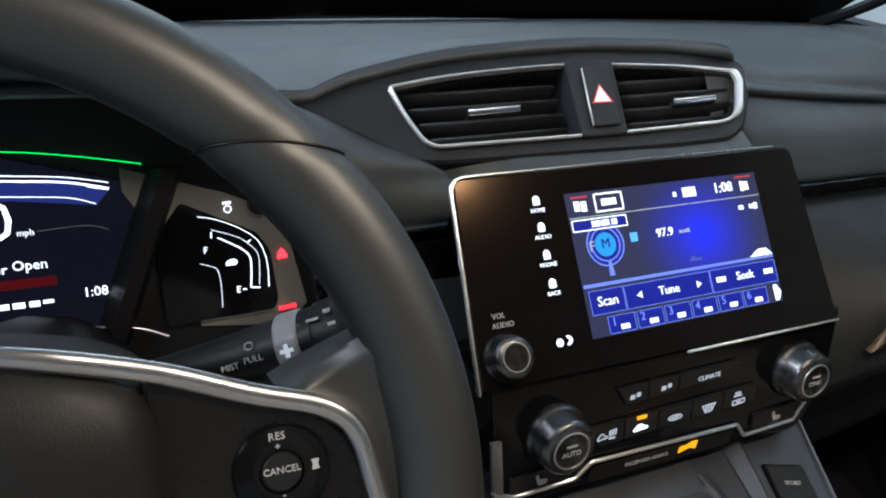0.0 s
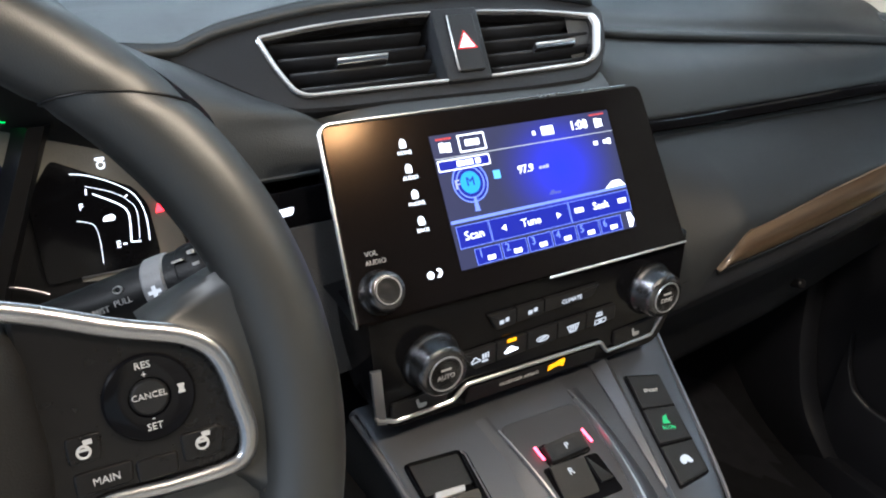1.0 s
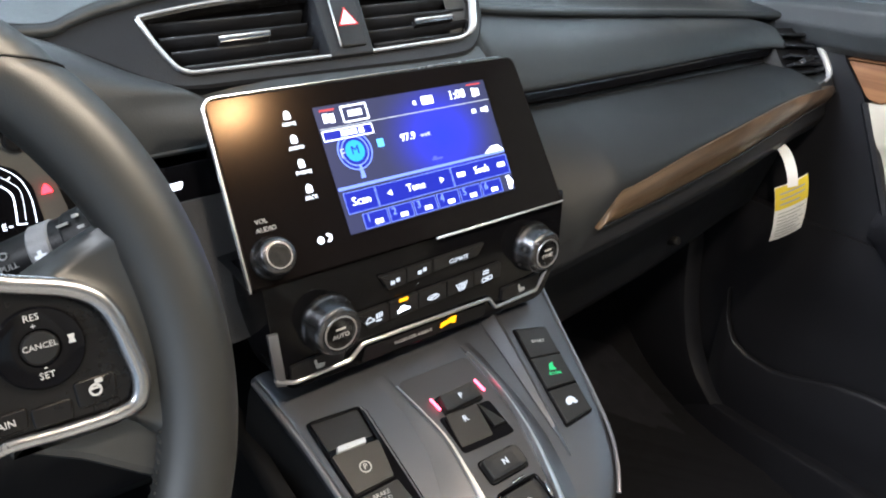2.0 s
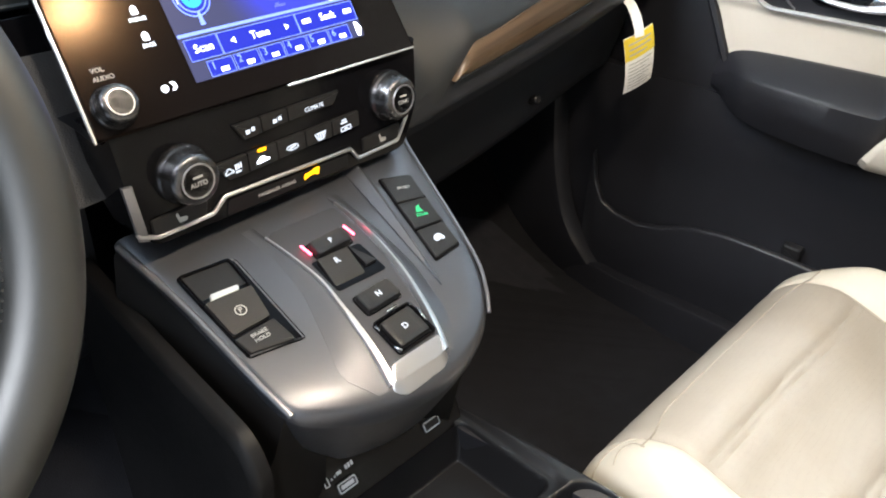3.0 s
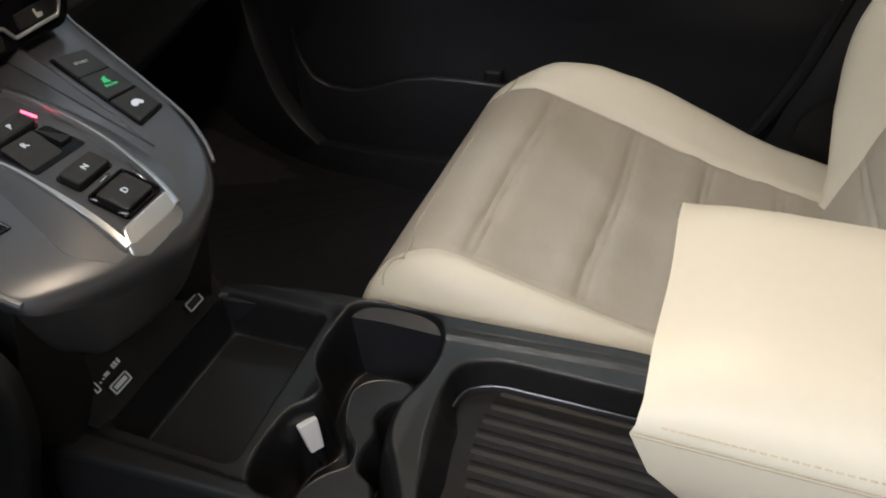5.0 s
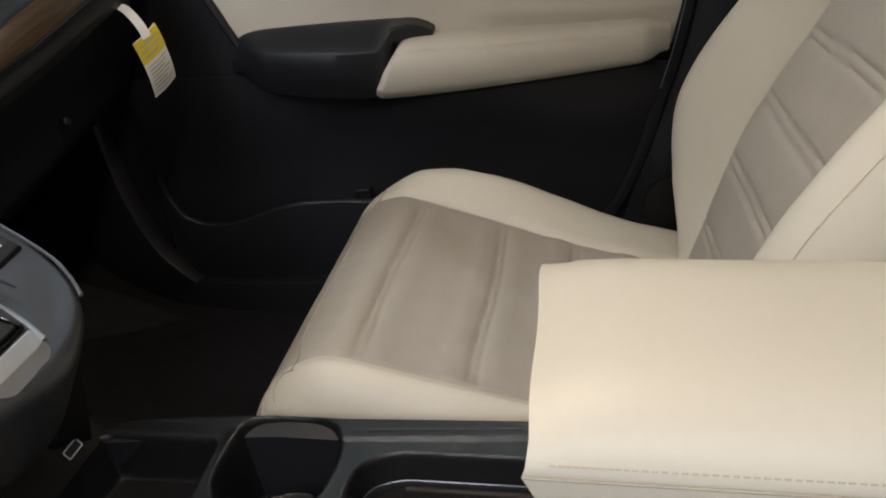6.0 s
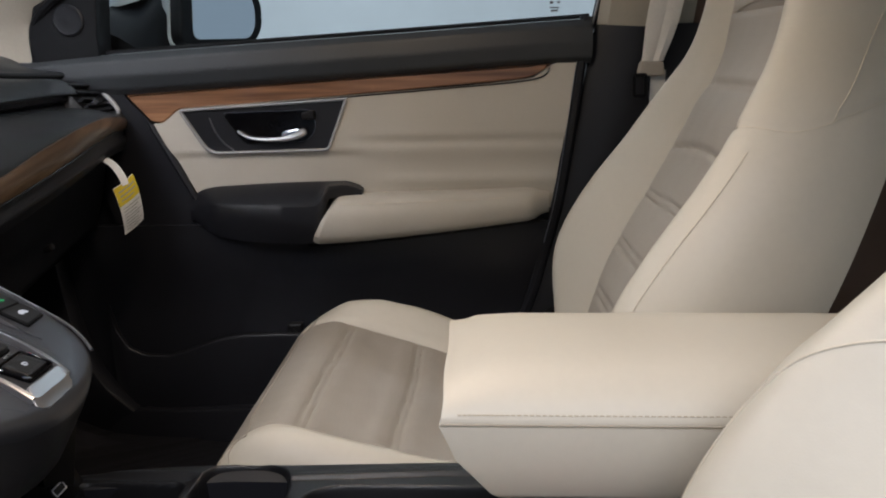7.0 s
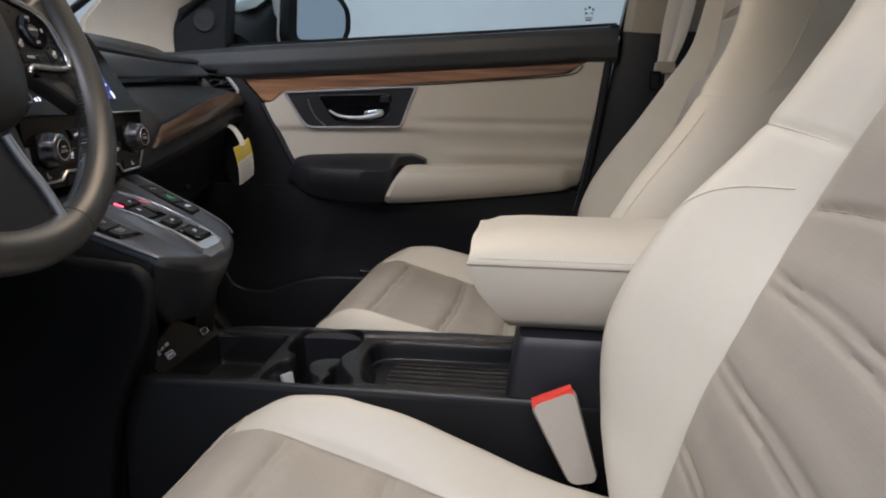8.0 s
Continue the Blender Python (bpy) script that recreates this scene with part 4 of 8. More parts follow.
strip = [(-0.148, 0.010), (-0.1445, -0.030), (-0.130, -0.036), (-0.085, -0.0355), (-0.073, -0.026), (0.052, -0.0295), (0.060, -0.0405), (0.108, -0.0395), (0.128, -0.010), (0.131, 0.006)]
part("silver_strip", tube([CLI(u, v, 0.002) for u, v in rounded(strip, 0.002, 3)[4:-4]], 0.0017, seg=8), SILVER, cli, "smoked silver strip")
part("strip_corner", slab(CLI, [(-0.1475, 0.008), (-0.1445, -0.034), (-0.1370, -0.0365), (-0.1400, 0.007)], 0.0, 0.003, 0.001), GUNLIGHT, cli)
for i, (u0, u1) in enumerate(((-0.0790, -0.0495), (-0.0488, -0.0220), (-0.0213, 0.0060), (0.0067, 0.0340), (0.0347, 0.0640))):
    part("climate_key", slab(CLI, rounded([(u0 + 0.012 * (i == 0), -0.0155 + 0.0008 * i), (u1, -0.0148 + 0.0008 * i), (u1, 0.0005 + 0.0002 * i), (u0, 0.0002 + 0.0002 * i)], 0.0012), 0.0, 0.003, 0.0008), BUTTON, cli)
for i, (u0, u1) in enumerate(((-0.0570, -0.0330), (-0.0323, -0.0080), (-0.0073, 0.0450))):
    part("fan_key" if i < 2 else "climate_key", slab(CLI, rounded([(u0 + 0.008 * (i == 0), 0.0108 + 0.0012 * i), (u1 - 0.007 * (i == 2), 0.0118 + 0.0012 * i), (u1, 0.0240), (u0, 0.0243)], 0.0012), 0.0, 0.003, 0.0008), BUTTON, cli)
letters("climate_word", "CLIMATE", CLI.turned(0.018, 0.0175, 0.0031), 0.0036, SOFTPRINT, cli)
for sp in ((-0.0455, 0.0165, 0.0035, 0.003), (-0.0408, 0.0175, 0.003, 0.003), (-0.0205, 0.0175, 0.0035, 0.003), (-0.0158, 0.0185, 0.003, 0.003)):
    part("fan_mark", bars(CLI, [sp], 0.003, 0.0034), SOFTPRINT, cli)
def car_shape(u, v, w):
    return rounded([(u - w / 2, v - 0.0020), (u + w / 2, v - 0.0010), (u + w / 2, v + 0.0006), (u + w * 0.25, v + 0.0014), (u + w * 0.05, v + 0.0034), (u - w * 0.25, v + 0.0030), (u - w * 0.38, v + 0.0008), (u - w / 2, v + 0.0004)], 0.0008, 3)


part("recirculation_mark", hoop(CLI, car_shape(-0.0665, -0.0088, 0.008), 0.0009, 0.003, 0.0034, 0.0001), SOFTPRINT, cli)
part("off_mark", bars(CLI, [(-0.0605, -0.0066, 0.0016, 0.0042), (-0.0583, -0.0064, 0.0014, 0.0042), (-0.0562, -0.0062, 0.0012, 0.0042), (-0.0590, -0.0105, 0.0050, 0.0014)], 0.003, 0.0034), SOFTPRINT, cli)
part("car_mark", slab(CLI, car_shape(-0.0360, -0.0090, 0.012), 0.003, 0.0034), WHITEPRINT, cli)
part("loop_mark", hoop(CLI, [(-0.0075 + 0.0060 * math.cos(a), -0.0080 + 0.0024 * math.sin(a)) for a in [2 * math.pi * i / 18 for i in range(18)]], 0.0009, 0.003, 0.0034, 0.0001), SOFTPRINT, cli)
part("loop_bar", slab(CLI, rounded([(-0.0105, -0.0090), (-0.0045, -0.0078), (-0.0047, -0.0066), (-0.0107, -0.0078)], 0.0004), 0.003, 0.0034), SOFTPRINT, cli)
part("front_glass_mark", hoop(CLI, [(0.0150, -0.0050), (0.0275, -0.0044), (0.0245, -0.0110), (0.0185, -0.0112)], 0.0009, 0.003, 0.0034, 0.0001), SOFTPRINT, cli)
part("heat_marks", bars(CLI, [(0.0190, -0.0072, 0.0010, 0.0050), (0.0213, -0.0072, 0.0010, 0.0054), (0.0236, -0.0070, 0.0010, 0.0050)], 0.003, 0.0036), SOFTPRINT, cli)
part("mirror_mark", hoop(CLI, rounded([(0.0430, -0.0118), (0.0545, -0.0112), (0.0545, -0.0070), (0.0430, -0.0076)], 0.001), 0.0009, 0.003, 0.0034, 0.0001), SOFTPRINT, cli)
part("mirror_lines", bars(CLI, [(0.0470, -0.0040, 0.0070, 0.0014), (0.0470, -0.0018, 0.0055, 0.0012), (0.0487, -0.0094, 0.0040, 0.0012)], 0.003, 0.0034), SOFTPRINT, cli)
part("amber_lamp", box(-0.0400, -0.0320, -0.0020, 0.0008, CLI, 0.003, 0.0036, 0.0008, 0.0002), AMBER, cli, "amber indicator lamp")
part("airbag_strip", slab(CLI, rounded([(-0.070, -0.031), (0.050, -0.034), (0.048, -0.045), (-0.074, -0.043)], 0.002), 0.0, 0.0012, 0.0004), BLACK, cli)
letters("airbag_words", "PASSENGER AIRBAG", CLI.turned(-0.026, -0.0375, 0.0013, -1), 0.0030, DIMPRINT, cli)
part("airbag_lamp", slab(CLI, rounded([(0.0005, -0.0400), (0.0060, -0.0385), (0.0110, -0.0378), (0.0155, -0.0400), (0.0175, -0.0335), (0.0120, -0.0335), (0.0085, -0.0350), (0.0020, -0.0355)], 0.001), 0.0012, 0.002), AMBER, cli, "amber passenger airbag lamp")
for u, v in ((-0.111, -0.0285), (0.089, -0.0315)):
    part("seat_heat_key", slab(CLI, rounded([(u - 0.022, v - 0.006), (u + 0.020, v - 0.006), (u + 0.024, v + 0.008), (u - 0.022, v + 0.006)], 0.002), 0.0, 0.0025, 0.0008), BUTTON, cli)
    part("seat_heat_mark", slab(CLI, rounded([(u - 0.002, v - 0.003), (u + 0.004, v - 0.003), (u + 0.005, v), (u - 0.001, v + 0.001), (u - 0.002, v + 0.005), (u - 0.004, v + 0.004)], 0.001), 0.0025, 0.003), DIMPRINT, cli)
for u, v, w in ((-0.1015, 0.0020, "AUTO"), (0.1010, 0.0045, "SYNC")):
    pl = CLI.turned(u, v, 0.0)
    k = knob(pl, 0.0178, 0.020, cli, "temperature_knob", PIANO)
    letters("knob_word", w, pl.turned(0, -0.0022, 0.0202), 0.0036, DIMPRINT, k)
    part("knob_bar", bars(pl, [(0, 0.0032, 0.0075, 0.0014)], 0.0200, 0.0204), DIMPRINT, k)

# ---- instrument cluster ----
CLU = Plane((-0.30, 0.700, 0.690), (1, 0, 0), (0, 0.25, 0.97))
clu = thing("instrument_cluster", CLU(-0.1, -0.06, -0.02), "digital instrument cluster, lit, behind the steering wheel", "instrument cluster")
part("backing", slab(CLU, rounded([(-0.33, -0.075), (0.098, -0.075), (0.098, 0.03), (0.05, 0.085), (-0.08, 0.125), (-0.28, 0.11), (-0.33, 0.03)], 0.02), -0.03, -0.004), BLACK, clu)
part("main_display", slab(CLU, [(-0.235, -0.050), (-0.048, -0.050), (-0.012, 0.046), (-0.10, 0.072), (-0.235, 0.072)], -0.004, -0.001), CLUSTERDARK, clu, "dark main display")
part("grey_surround", slab(CLU, [(-0.030, 0.060), (0.034, 0.0385), (0.060, 0.026), (0.074, 0.008), (0.084, -0.045), (0.070, -0.060), (0.010, -0.052), (-0.004, 0.0), (-0.030, 0.045)], -0.004, -0.0005), BEIGEGREY, clu, "beige-grey gauge surround")
part("fuel_display", slab(CLU, rounded([(0.0045, 0.0345), (0.033, 0.0195), (0.053, 0.0095), (0.0610, -0.004), (0.0640, -0.040), (0.0600, -0.0465), (-0.012, -0.0500), (-0.014, 0.010)], 0.004), -0.001, 0.001, 0.0004), PIANO, clu, "black fuel gauge")
part("gauge_line", tube([CLU(0.010, -0.0485, 0.0012), CLU(0.035, -0.0482, 0.0012), CLU(0.058, -0.0470, 0.0012)], 0.0006, seg=6), GUNLIGHT, clu)
part("lower_trim", tube([CLU(p.x, p.y, 0.006) for p in catmull([(-0.20, -0.050, 0), (-0.12, -0.043, 0), (-0.075, -0.0405, 0), (-0.048, -0.0425, 0), (-0.0287, -0.0466, 0), (-0.0120, -0.0545, 0)], 8)], 0.0010, seg=8), GUNLIGHT, clu, "silver line below the display")
part("divider", stack([[CLU(u - 0.010, v, -0.002), CLU(u, v, 0.016), CLU(u + 0.010, v, 0.012), CLU(u + 0.014, v, -0.002)] for u, v in ((-0.052, -0.060), (-0.024, 0.010), (-0.004, 0.058))]), BLACK, clu, "black divider post")


def stroke(name, pts, w, material, label=""):
    return part(name, tube([CLU(p.x, p.y, 0.0014) for p in catmull([(u, v, 0) for u, v in pts], 6)], w, seg=6, flat=0.4), material, clu, label)


stroke("green_arc", [(-0.235, 0.078), (-0.15, 0.0775), (-0.096, 0.0750), (-0.0586, 0.0702), (-0.0161, 0.0620)], 0.0011, GREEN, "green driving arc")
for v, w in ((0.0600, 0.0010), (0.0568, 0.0019), (0.0470, 0.0008)):
    stroke("power_arc", [(-0.235, v + 0.002), (-0.12, v + 0.0012), (-0.085, v - 0.0008), (-0.0607, v - 0.0035), (-0.037 - (0.06 - v) * 0.7, v - 0.0085)], w, WHITEGLOW, "white power arc")
part("power_glow", slab(CLU, [(-0.235, 0.046), (-0.095, 0.0445), (-0.046, 0.0375), (-0.036, 0.0480), (-0.065, 0.0560), (-0.235, 0.062)], -0.001, -0.0006), glow("blue_arc_glow", (0.018, 0.028, 0.16), 1.0), clu, "blue glow under the power arcs")
stroke("power_fill", [(-0.050, 0.0505), (-0.0375, 0.0475)], 0.0026, WHITEGLOW)
stroke("speed_rule", [(-0.082, 0.0243), (-0.058, 0.0252), (-0.046, 0.0235), (-0.0405, 0.0208)], 0.0006, DIMPRINT)
letters("speed_digit", "0", CLU.turned(-0.1030, 0.031, 0.0004), 0.026, WHITEGLOW, clu)
letters("speed_unit", "mph", CLU.turned(-0.0887, 0.0238, 0.0004), 0.0042, WHITEPRINT, clu)
letters("message_word", "Open", CLU.turned(-0.0890, 0.0030, 0.0004), 0.0066, WHITEGLOW, clu)
letters("message_word", "Door", CLU.turned(-0.1120, 0.0015, 0.0004), 0.0066, WHITEGLOW, clu)
letters("cluster_clock", "1:08", CLU.turned(-0.0532, -0.0189, 0.0004), 0.0066, WHITEGLOW, clu)
part("trip_reading", bars(CLU, [(-0.1075, -0.0222, 0.007, 0.0036), (-0.0985, -0.0222, 0.007, 0.0036), (-0.0895, -0.0222, 0.006, 0.0036), (-0.0815, -0.0216, 0.006, 0.0022)], 0, 0.0008), WHITEPRINT, clu)
part("red_glow_band", bars(CLU, [(-0.10, -0.0085, 0.050, 0.006)], 0, 0.0006), glow("deep_red_band", (0.09, 0.004, 0.005), 0.8), clu)
stroke("fuel_arc", [(0.0148, 0.0239), (0.0252, 0.0214), (0.0400, 0.0144), (0.0513, 0.0059), (0.0562, -0.0031), (0.0583, -0.0146), (0.0579, -0.0301)], 0.0008, WHITEGLOW)
stroke("fuel_scale", [(0.0228, 0.0143), (0.0389, 0.0078), (0.0483, 0.0004), (0.0528, -0.0081), (0.0515, -0.0275)], 0.0005, WHITEPRINT)
stroke("fuel_bar", [(0.0266, 0.0084), (0.0413, -0.0007), (0.0466, -0.0071), (0.0470, -0.0155), (0.0456, -0.0290)], 0.0013, WHITEGLOW, "white fuel level bar")
for a, b in (((0.0228, 0.0125), (0.0224, 0.0085)), ((0.0462, 0.0030), (0.0484, 0.0046)), ((0.0456, -0.0290), (0.0519, -0.0298)), ((0.0400, -0.0296), (0.0425, -0.0298))):
    part("scale_tick", tube([CLU(*a, 0.0014), CLU(*b, 0.0014)], 0.0006, seg=6), WHITEPRINT, clu)
stroke("fuel_rule", [(0.0134, -0.0084), (0.0225, -0.0120), (0.0248, -0.0160), (0.0257, -0.0256), (0.0251, -0.0408)], 0.0005, WHITEPRINT)
letters("full_letter", "F", CLU.turned(0.0179, 0.0003, 0.0012), 0.0048, WHITEGLOW, clu)
letters("empty_letter", "E", CLU.turned(0.0372, -0.0296, 0.0012), 0.0048, WHITEGLOW, clu)
part("pump_mark", slab(CLU, rounded([(0.0300, -0.0118), (0.0372, -0.0118), (0.0385, -0.0090), (0.0360, -0.0072), (0.0318, -0.0080), (0.0300, -0.0098)], 0.001), 0.001, 0.0018), WHITEPRINT, clu)
letters("brake_word", "BRAKE", CLU.turned(0.0697, -0.0468, 0.0006, 5), 0.0030, RED, clu)
part("belt_warning", slab(CLU, rounded([(0.0655, -0.0112), (0.0730, -0.0104), (0.0712, -0.0060), (0.0690, -0.0040), (0.0668, -0.0064)], 0.001), 0, 0.0012), RED, clu, "red seat belt warning")
part("range_mark", bars(CLU, [(0.0350, 0.0315, 0.0058, 0.0018)], 0.0, 0.0006), WHITEPRINT, clu)
part("range_ring", hoop(CLU.turned(0.0352, 0.0272, 0.0), [(0.0028 * math.cos(a), 0.0028 * math.sin(a)) for a in [2 * math.pi * i / 14 for i in range(14)]], 0.0008, 0.0, 0.0006, 0.0001), WHITEPRINT, clu)
part("trip_knob", lathe(CLU.turned(0.056, 0.029, 0), [(0.0075, 0), (0.007, 0.006), (0.005, 0.007)], 18), BLACK, clu)

# ---- steering wheel ----
TI = 0.40
WHL = Plane((-0.396, 0.408, 0.723), (1, 0, 0), (0, math.sin(TI), math.cos(TI)))
wheel = thing("steering_wheel", (-0.396, 0.46, 0.70), "black leather steering wheel with silver spokes", "steering wheel")
R0 = 0.1725


def rim_ring(a, r, slant=0.0):
    """A ring round the rim; slant turns its inner side on and its outer side back."""
    out = []
    for j in range(18):
        b = 2 * math.pi * j / 18
        c, s = math.cos(a - slant * math.cos(b)), math.sin(a - slant * math.cos(b))
        rr = r * (1 + 0.10 * max(0, math.cos(b + math.pi)))
        out.append(WHL((R0 + rr * math.cos(b)) * c, (R0 + rr * math.cos(b)) * s, r * 1.02 * math.sin(b)))
    return out


def rim(a0, a1, r, n=40, s0=0.0, s1=0.0):
    rings = []
    for i in range(n + 1):
        a = a0 + (a1 - a0) * i / n
        d = min(i, n - i)
        rings.append(rim_ring(a, r(a) * (0.95 if d == 0 else 1.0), s0 * max(0, 1 - i / 12) + s1 * max(0, 1 - (n - i) / 12)))
    return stack(rings)


grip = lambda a: 0.0160 + 0.0008 * bell((math.degrees(a) + 360) % 360 - 30, 14) + 0.0012 * bell((math.degrees(a) + 360) % 360 - 150, 14)
D = math.radians
part("rim_top", rim(D(43.62), D(136.38), grip, 40, 0.11, -0.11), LEATHERBLACK, wheel, "smooth black leather rim")
part("rim_side", rim(D(-70), D(43.38), grip, 60, 0.0, 0.11), LEATHERBLACK, wheel)
part("rim_side", rim(D(136.62), D(250), grip, 60, -0.11, 0.0), LEATHERBLACK, wheel)
part("rim_bottom", rim(D(250.5), D(289.5), grip, 20), LEATHERBLACK, wheel)
for a in (43.5, 136.5):
    part("rim_joint", tube(rim_ring(D(a), grip(D(a)) * 0.978, 0.11 if a < 90 else -0.11), 0.0005, closed=True, seg=5), BLACK, wheel)
st = bmesh.new()
for i in range(70):
    a = D(-66 + 110 * i / 70)
    p, q = WHL((R0 - 0.0172) * math.cos(a), (R0 - 0.0172) * math.sin(a), 0.0035), WHL((R0 - 0.0172) * math.cos(a + 0.010), (R0 - 0.0172) * math.sin(a + 0.010), -0.0035)
    tube([p, q], 0.0008, seg=4, bm=st)
part("rim_stitching", st, LEATHERBLACK, wheel, "stitching on the inside of the rim")
hub = rounded([(-0.080, 0.050), (-0.084, -0.020), (-0.060, -0.070), (0, -0.085), (0.060, -0.070), (0.084, -0.020), (0.080, 0.050), (0.040, 0.064), (-0.040, 0.064)], 0.025, 6)
part("airbag_pad", stack([[WHL(x, y, n) for x, y in ((p * k, -0.008 + (q + 0.008) * k) for p, q in hub)] for k, n in ((1, -0.05), (1, 0.0), (0.96, 0.009), (0.86, 0.015), (0.65, 0.019), (0.3, 0.0205))]), HUBSKIN, wheel, "rounded black airbag cover")
part("emblem", lathe(WHL.turned(0, -0.005, 0.019), [(0.024, 0), (0.024, 0.003), (0.020, 0.005), (0.001, 0.005)], 24), SILVER, wheel, "plain silver emblem plate")
part("column", stack([[WHL(0.05 * math.cos(a) * s, -0.02 + 0.05 * math.sin(a) * s, n) for a in [2 * math.pi * i / 16 for i in range(16)]] for s, n in ((1.0, -0.02), (1.25, -0.06), (1.5, -0.20), (1.5, -0.30))]), BLACK, wheel, "black column shroud")
part("lower_spoke", slab(WHL, rounded([(-0.042, -0.060), (-0.034, -0.158), (0.034, -0.158), (0.042, -0.060)], 0.006), -0.018, 0.004, 0.003), BUTTON, wheel)
for s in (1, -1):
    M = lambda pts: [(x * s, y) for x, y in pts]
    part("lower_spoke_frame", tube([WHL(x, y, 0.006) for x, y in catmull(M([(0.020, -0.082), (0.026, -0.105), (0.035, -0.128), (0.0405, -0.157)]), 6)], 0.0042, seg=10), SILVER, wheel, "satin silver lower spoke frame")
    sp = rounded(M([(0.076, 0.050), (0.131, 0.0275), (0.141, 0.0180), (0.1460, -0.001), (0.1470, -0.0125), (0.1435, -0.0200), (0.136, -0.0225), (0.094, -0.0215), (0.076, -0.030)]), 0.005, 4)
    spoke = part("spoke", slab(WHL, sp, -0.018, 0.004, 0.002), SPOKEBLACK, wheel, "gloss black spoke with buttons")
    fr = catmull(M([(0.000, 0.0665), (0.038, 0.0625), (0.077, 0.0512), (0.109, 0.0380), (0.132, 0.0295), (0.1425, 0.0190), (0.1470, -0.001), (0.1482, -0.0125), (0.1450, -0.0215), (0.1365, -0.0240), (0.1175, -0.0240), (0.094, -0.0230), (0.084, -0.030)]), 6)
    part("spoke_frame", tube([WHL(x, y, 0.0055 + 0.006 * smooth(0.09, 0.05, abs(x))) for x, y in fr], [0.0026 + 0.0012 * smooth(0, 0.15, i / 72) * smooth(0.85, 0.55, i / 72) for i in range(len(fr))], seg=14, flat=0.75, up=(0, -0.92, 0.39)), RAILSILVER, spoke, "satin silver spoke frame")
    part("spoke_bridge", slab(WHL, rounded(M([(0.118, 0.0345), (0.133, 0.0350), (0.144, 0.0400), (0.1505, 0.0480), (0.1545, 0.0570), (0.1640, 0.0560), (0.168, 0.040), (0.172, -0.010), (0.166, -0.052), (0.150, -0.062), (0.120, -0.040), (0.094, -0.026), (0.136, -0.026), (0.150, -0.018), (0.151, 0.0), (0.143, 0.022), (0.132, 0.0300)]), 0.004, 4), -0.018, -0.002, 0.004), LEATHERBLACK, spoke)
    web_in = catmull(M([(0.118, 0.0375), (0.1340, 0.0320), (0.1455, 0.0205), (0.1500, -0.001), (0.1512, -0.0135), (0.1475, -0.0250), (0.1370, -0.0275)]), 6)
    web_out = [((R0 - 0.003) * math.cos(a) * s, (R0 - 0.003) * math.sin(a)) for a in [D(19.5 - 37.0 * i / 36) for i in range(37)]]
    part("spoke_web", sheet(lambda u, v: (lambda p, q: WHL(p.x + (q.x - p.x) * v, p.y + (q.y - p.y) * v, 0.0045 + 0.0105 * v ** 1.3 - 0.004 * math.sin(math.pi * v) - 0.010 * (1 - v) * max(0, abs(2 * u - 1) - 0.85) / 0.15))(along([Vector((x, y, 0)) for x, y in web_in], u), along([Vector((x, y, 0)) for x, y in web_out], u)), 40, 14, (0, 0.02, -0.008)), LEATHERBLACK, spoke, "smooth leather between spoke and rim", 60)
    ring = WHL.turned(s * 0.1160, 0.0105, 0.004)
    part("control_ring", lathe(ring, [(0.0162, -0.002), (0.0162, 0.0018), (0.0153, 0.0030), (0.0125, 0.0024), (0.0075, 0.0024), (0.0070, 0.0010)], 32), PIANO, spoke, "round black control ring")
    part("control_core", lathe(ring, [(0.0068, -0.002), (0.0068, 0.0016), (0.0060, 0.0026), (0.001, 0.0028)], 24), BUTTON, spoke)
    if s == 1:
        letters("resume_word", "RES", ring.turned(-0.0005, 0.0122, 0.0026), 0.0027, DIMPRINT, spoke)
        letters("plus_mark", "+", ring.turned(-0.0005, 0.0087, 0.0026), 0.0026, DIMPRINT, spoke)
        letters("cancel_word", "CANCEL", ring.turned(0.000, 0.0008, 0.0030), 0.0024, DIMPRINT, spoke)
        letters("minus_mark", "-", ring.turned(0.0, -0.0075, 0.0026), 0.0030, DIMPRINT, spoke)
        letters("set_word", "SET", ring.turned(0.0, -0.0108, 0.0026), 0.0027, DIMPRINT, spoke)
        part("gap_mark", slab(ring, rounded([(0.0098, -0.001), (0.0126, -0.001), (0.0120, 0.0006), (0.0126, 0.0024), (0.0098, 0.0024), (0.0104, 0.0006)], 0.0005), 0.0024, 0.0030), DIMPRINT, spoke)
    for u, v, w, h in ((0.0915, -0.0020, 0.011, 0.010), (0.0960, -0.0145, 0.019, 0.0085), (0.1140, -0.0160, 0.014, 0.0085), (0.1310, -0.0120, 0.015, 0.011)):
        part("spoke_key", slab(WHL, rounded(M([(u - w / 2, v - h / 2), (u + w / 2, v - h / 2), (u + w / 2 + 0.001, v + h / 2), (u - w / 2, v + h / 2)]), 0.002), 0.003, 0.0050, 0.0008), SPOKEBLACK, spoke)
    if s == 1:
        letters("main_word", "MAIN", WHL.turned(0.0970, -0.0145, 0.0060), 0.0028, DIMPRINT, spoke)
    for u, v in ((0.0915, -0.0028), (0.1308, -0.0115)):
        part("key_mark", hoop(WHL.turned(s * u, v, 0.0058), [(0.0026 * math.cos(a), 0.0026 * math.sin(a)) for a in [2 * math.pi * i / 14 for i in range(14)]], 0.0009, 0, 0.0004, 0.0001), DIMPRINT, spoke)
        part("key_mark_bar", bars(WHL.turned(s * u, v, 0.0058), [(0.0, 0.0008, 0.0045, 0.0009)]), DIMPRINT, spoke)
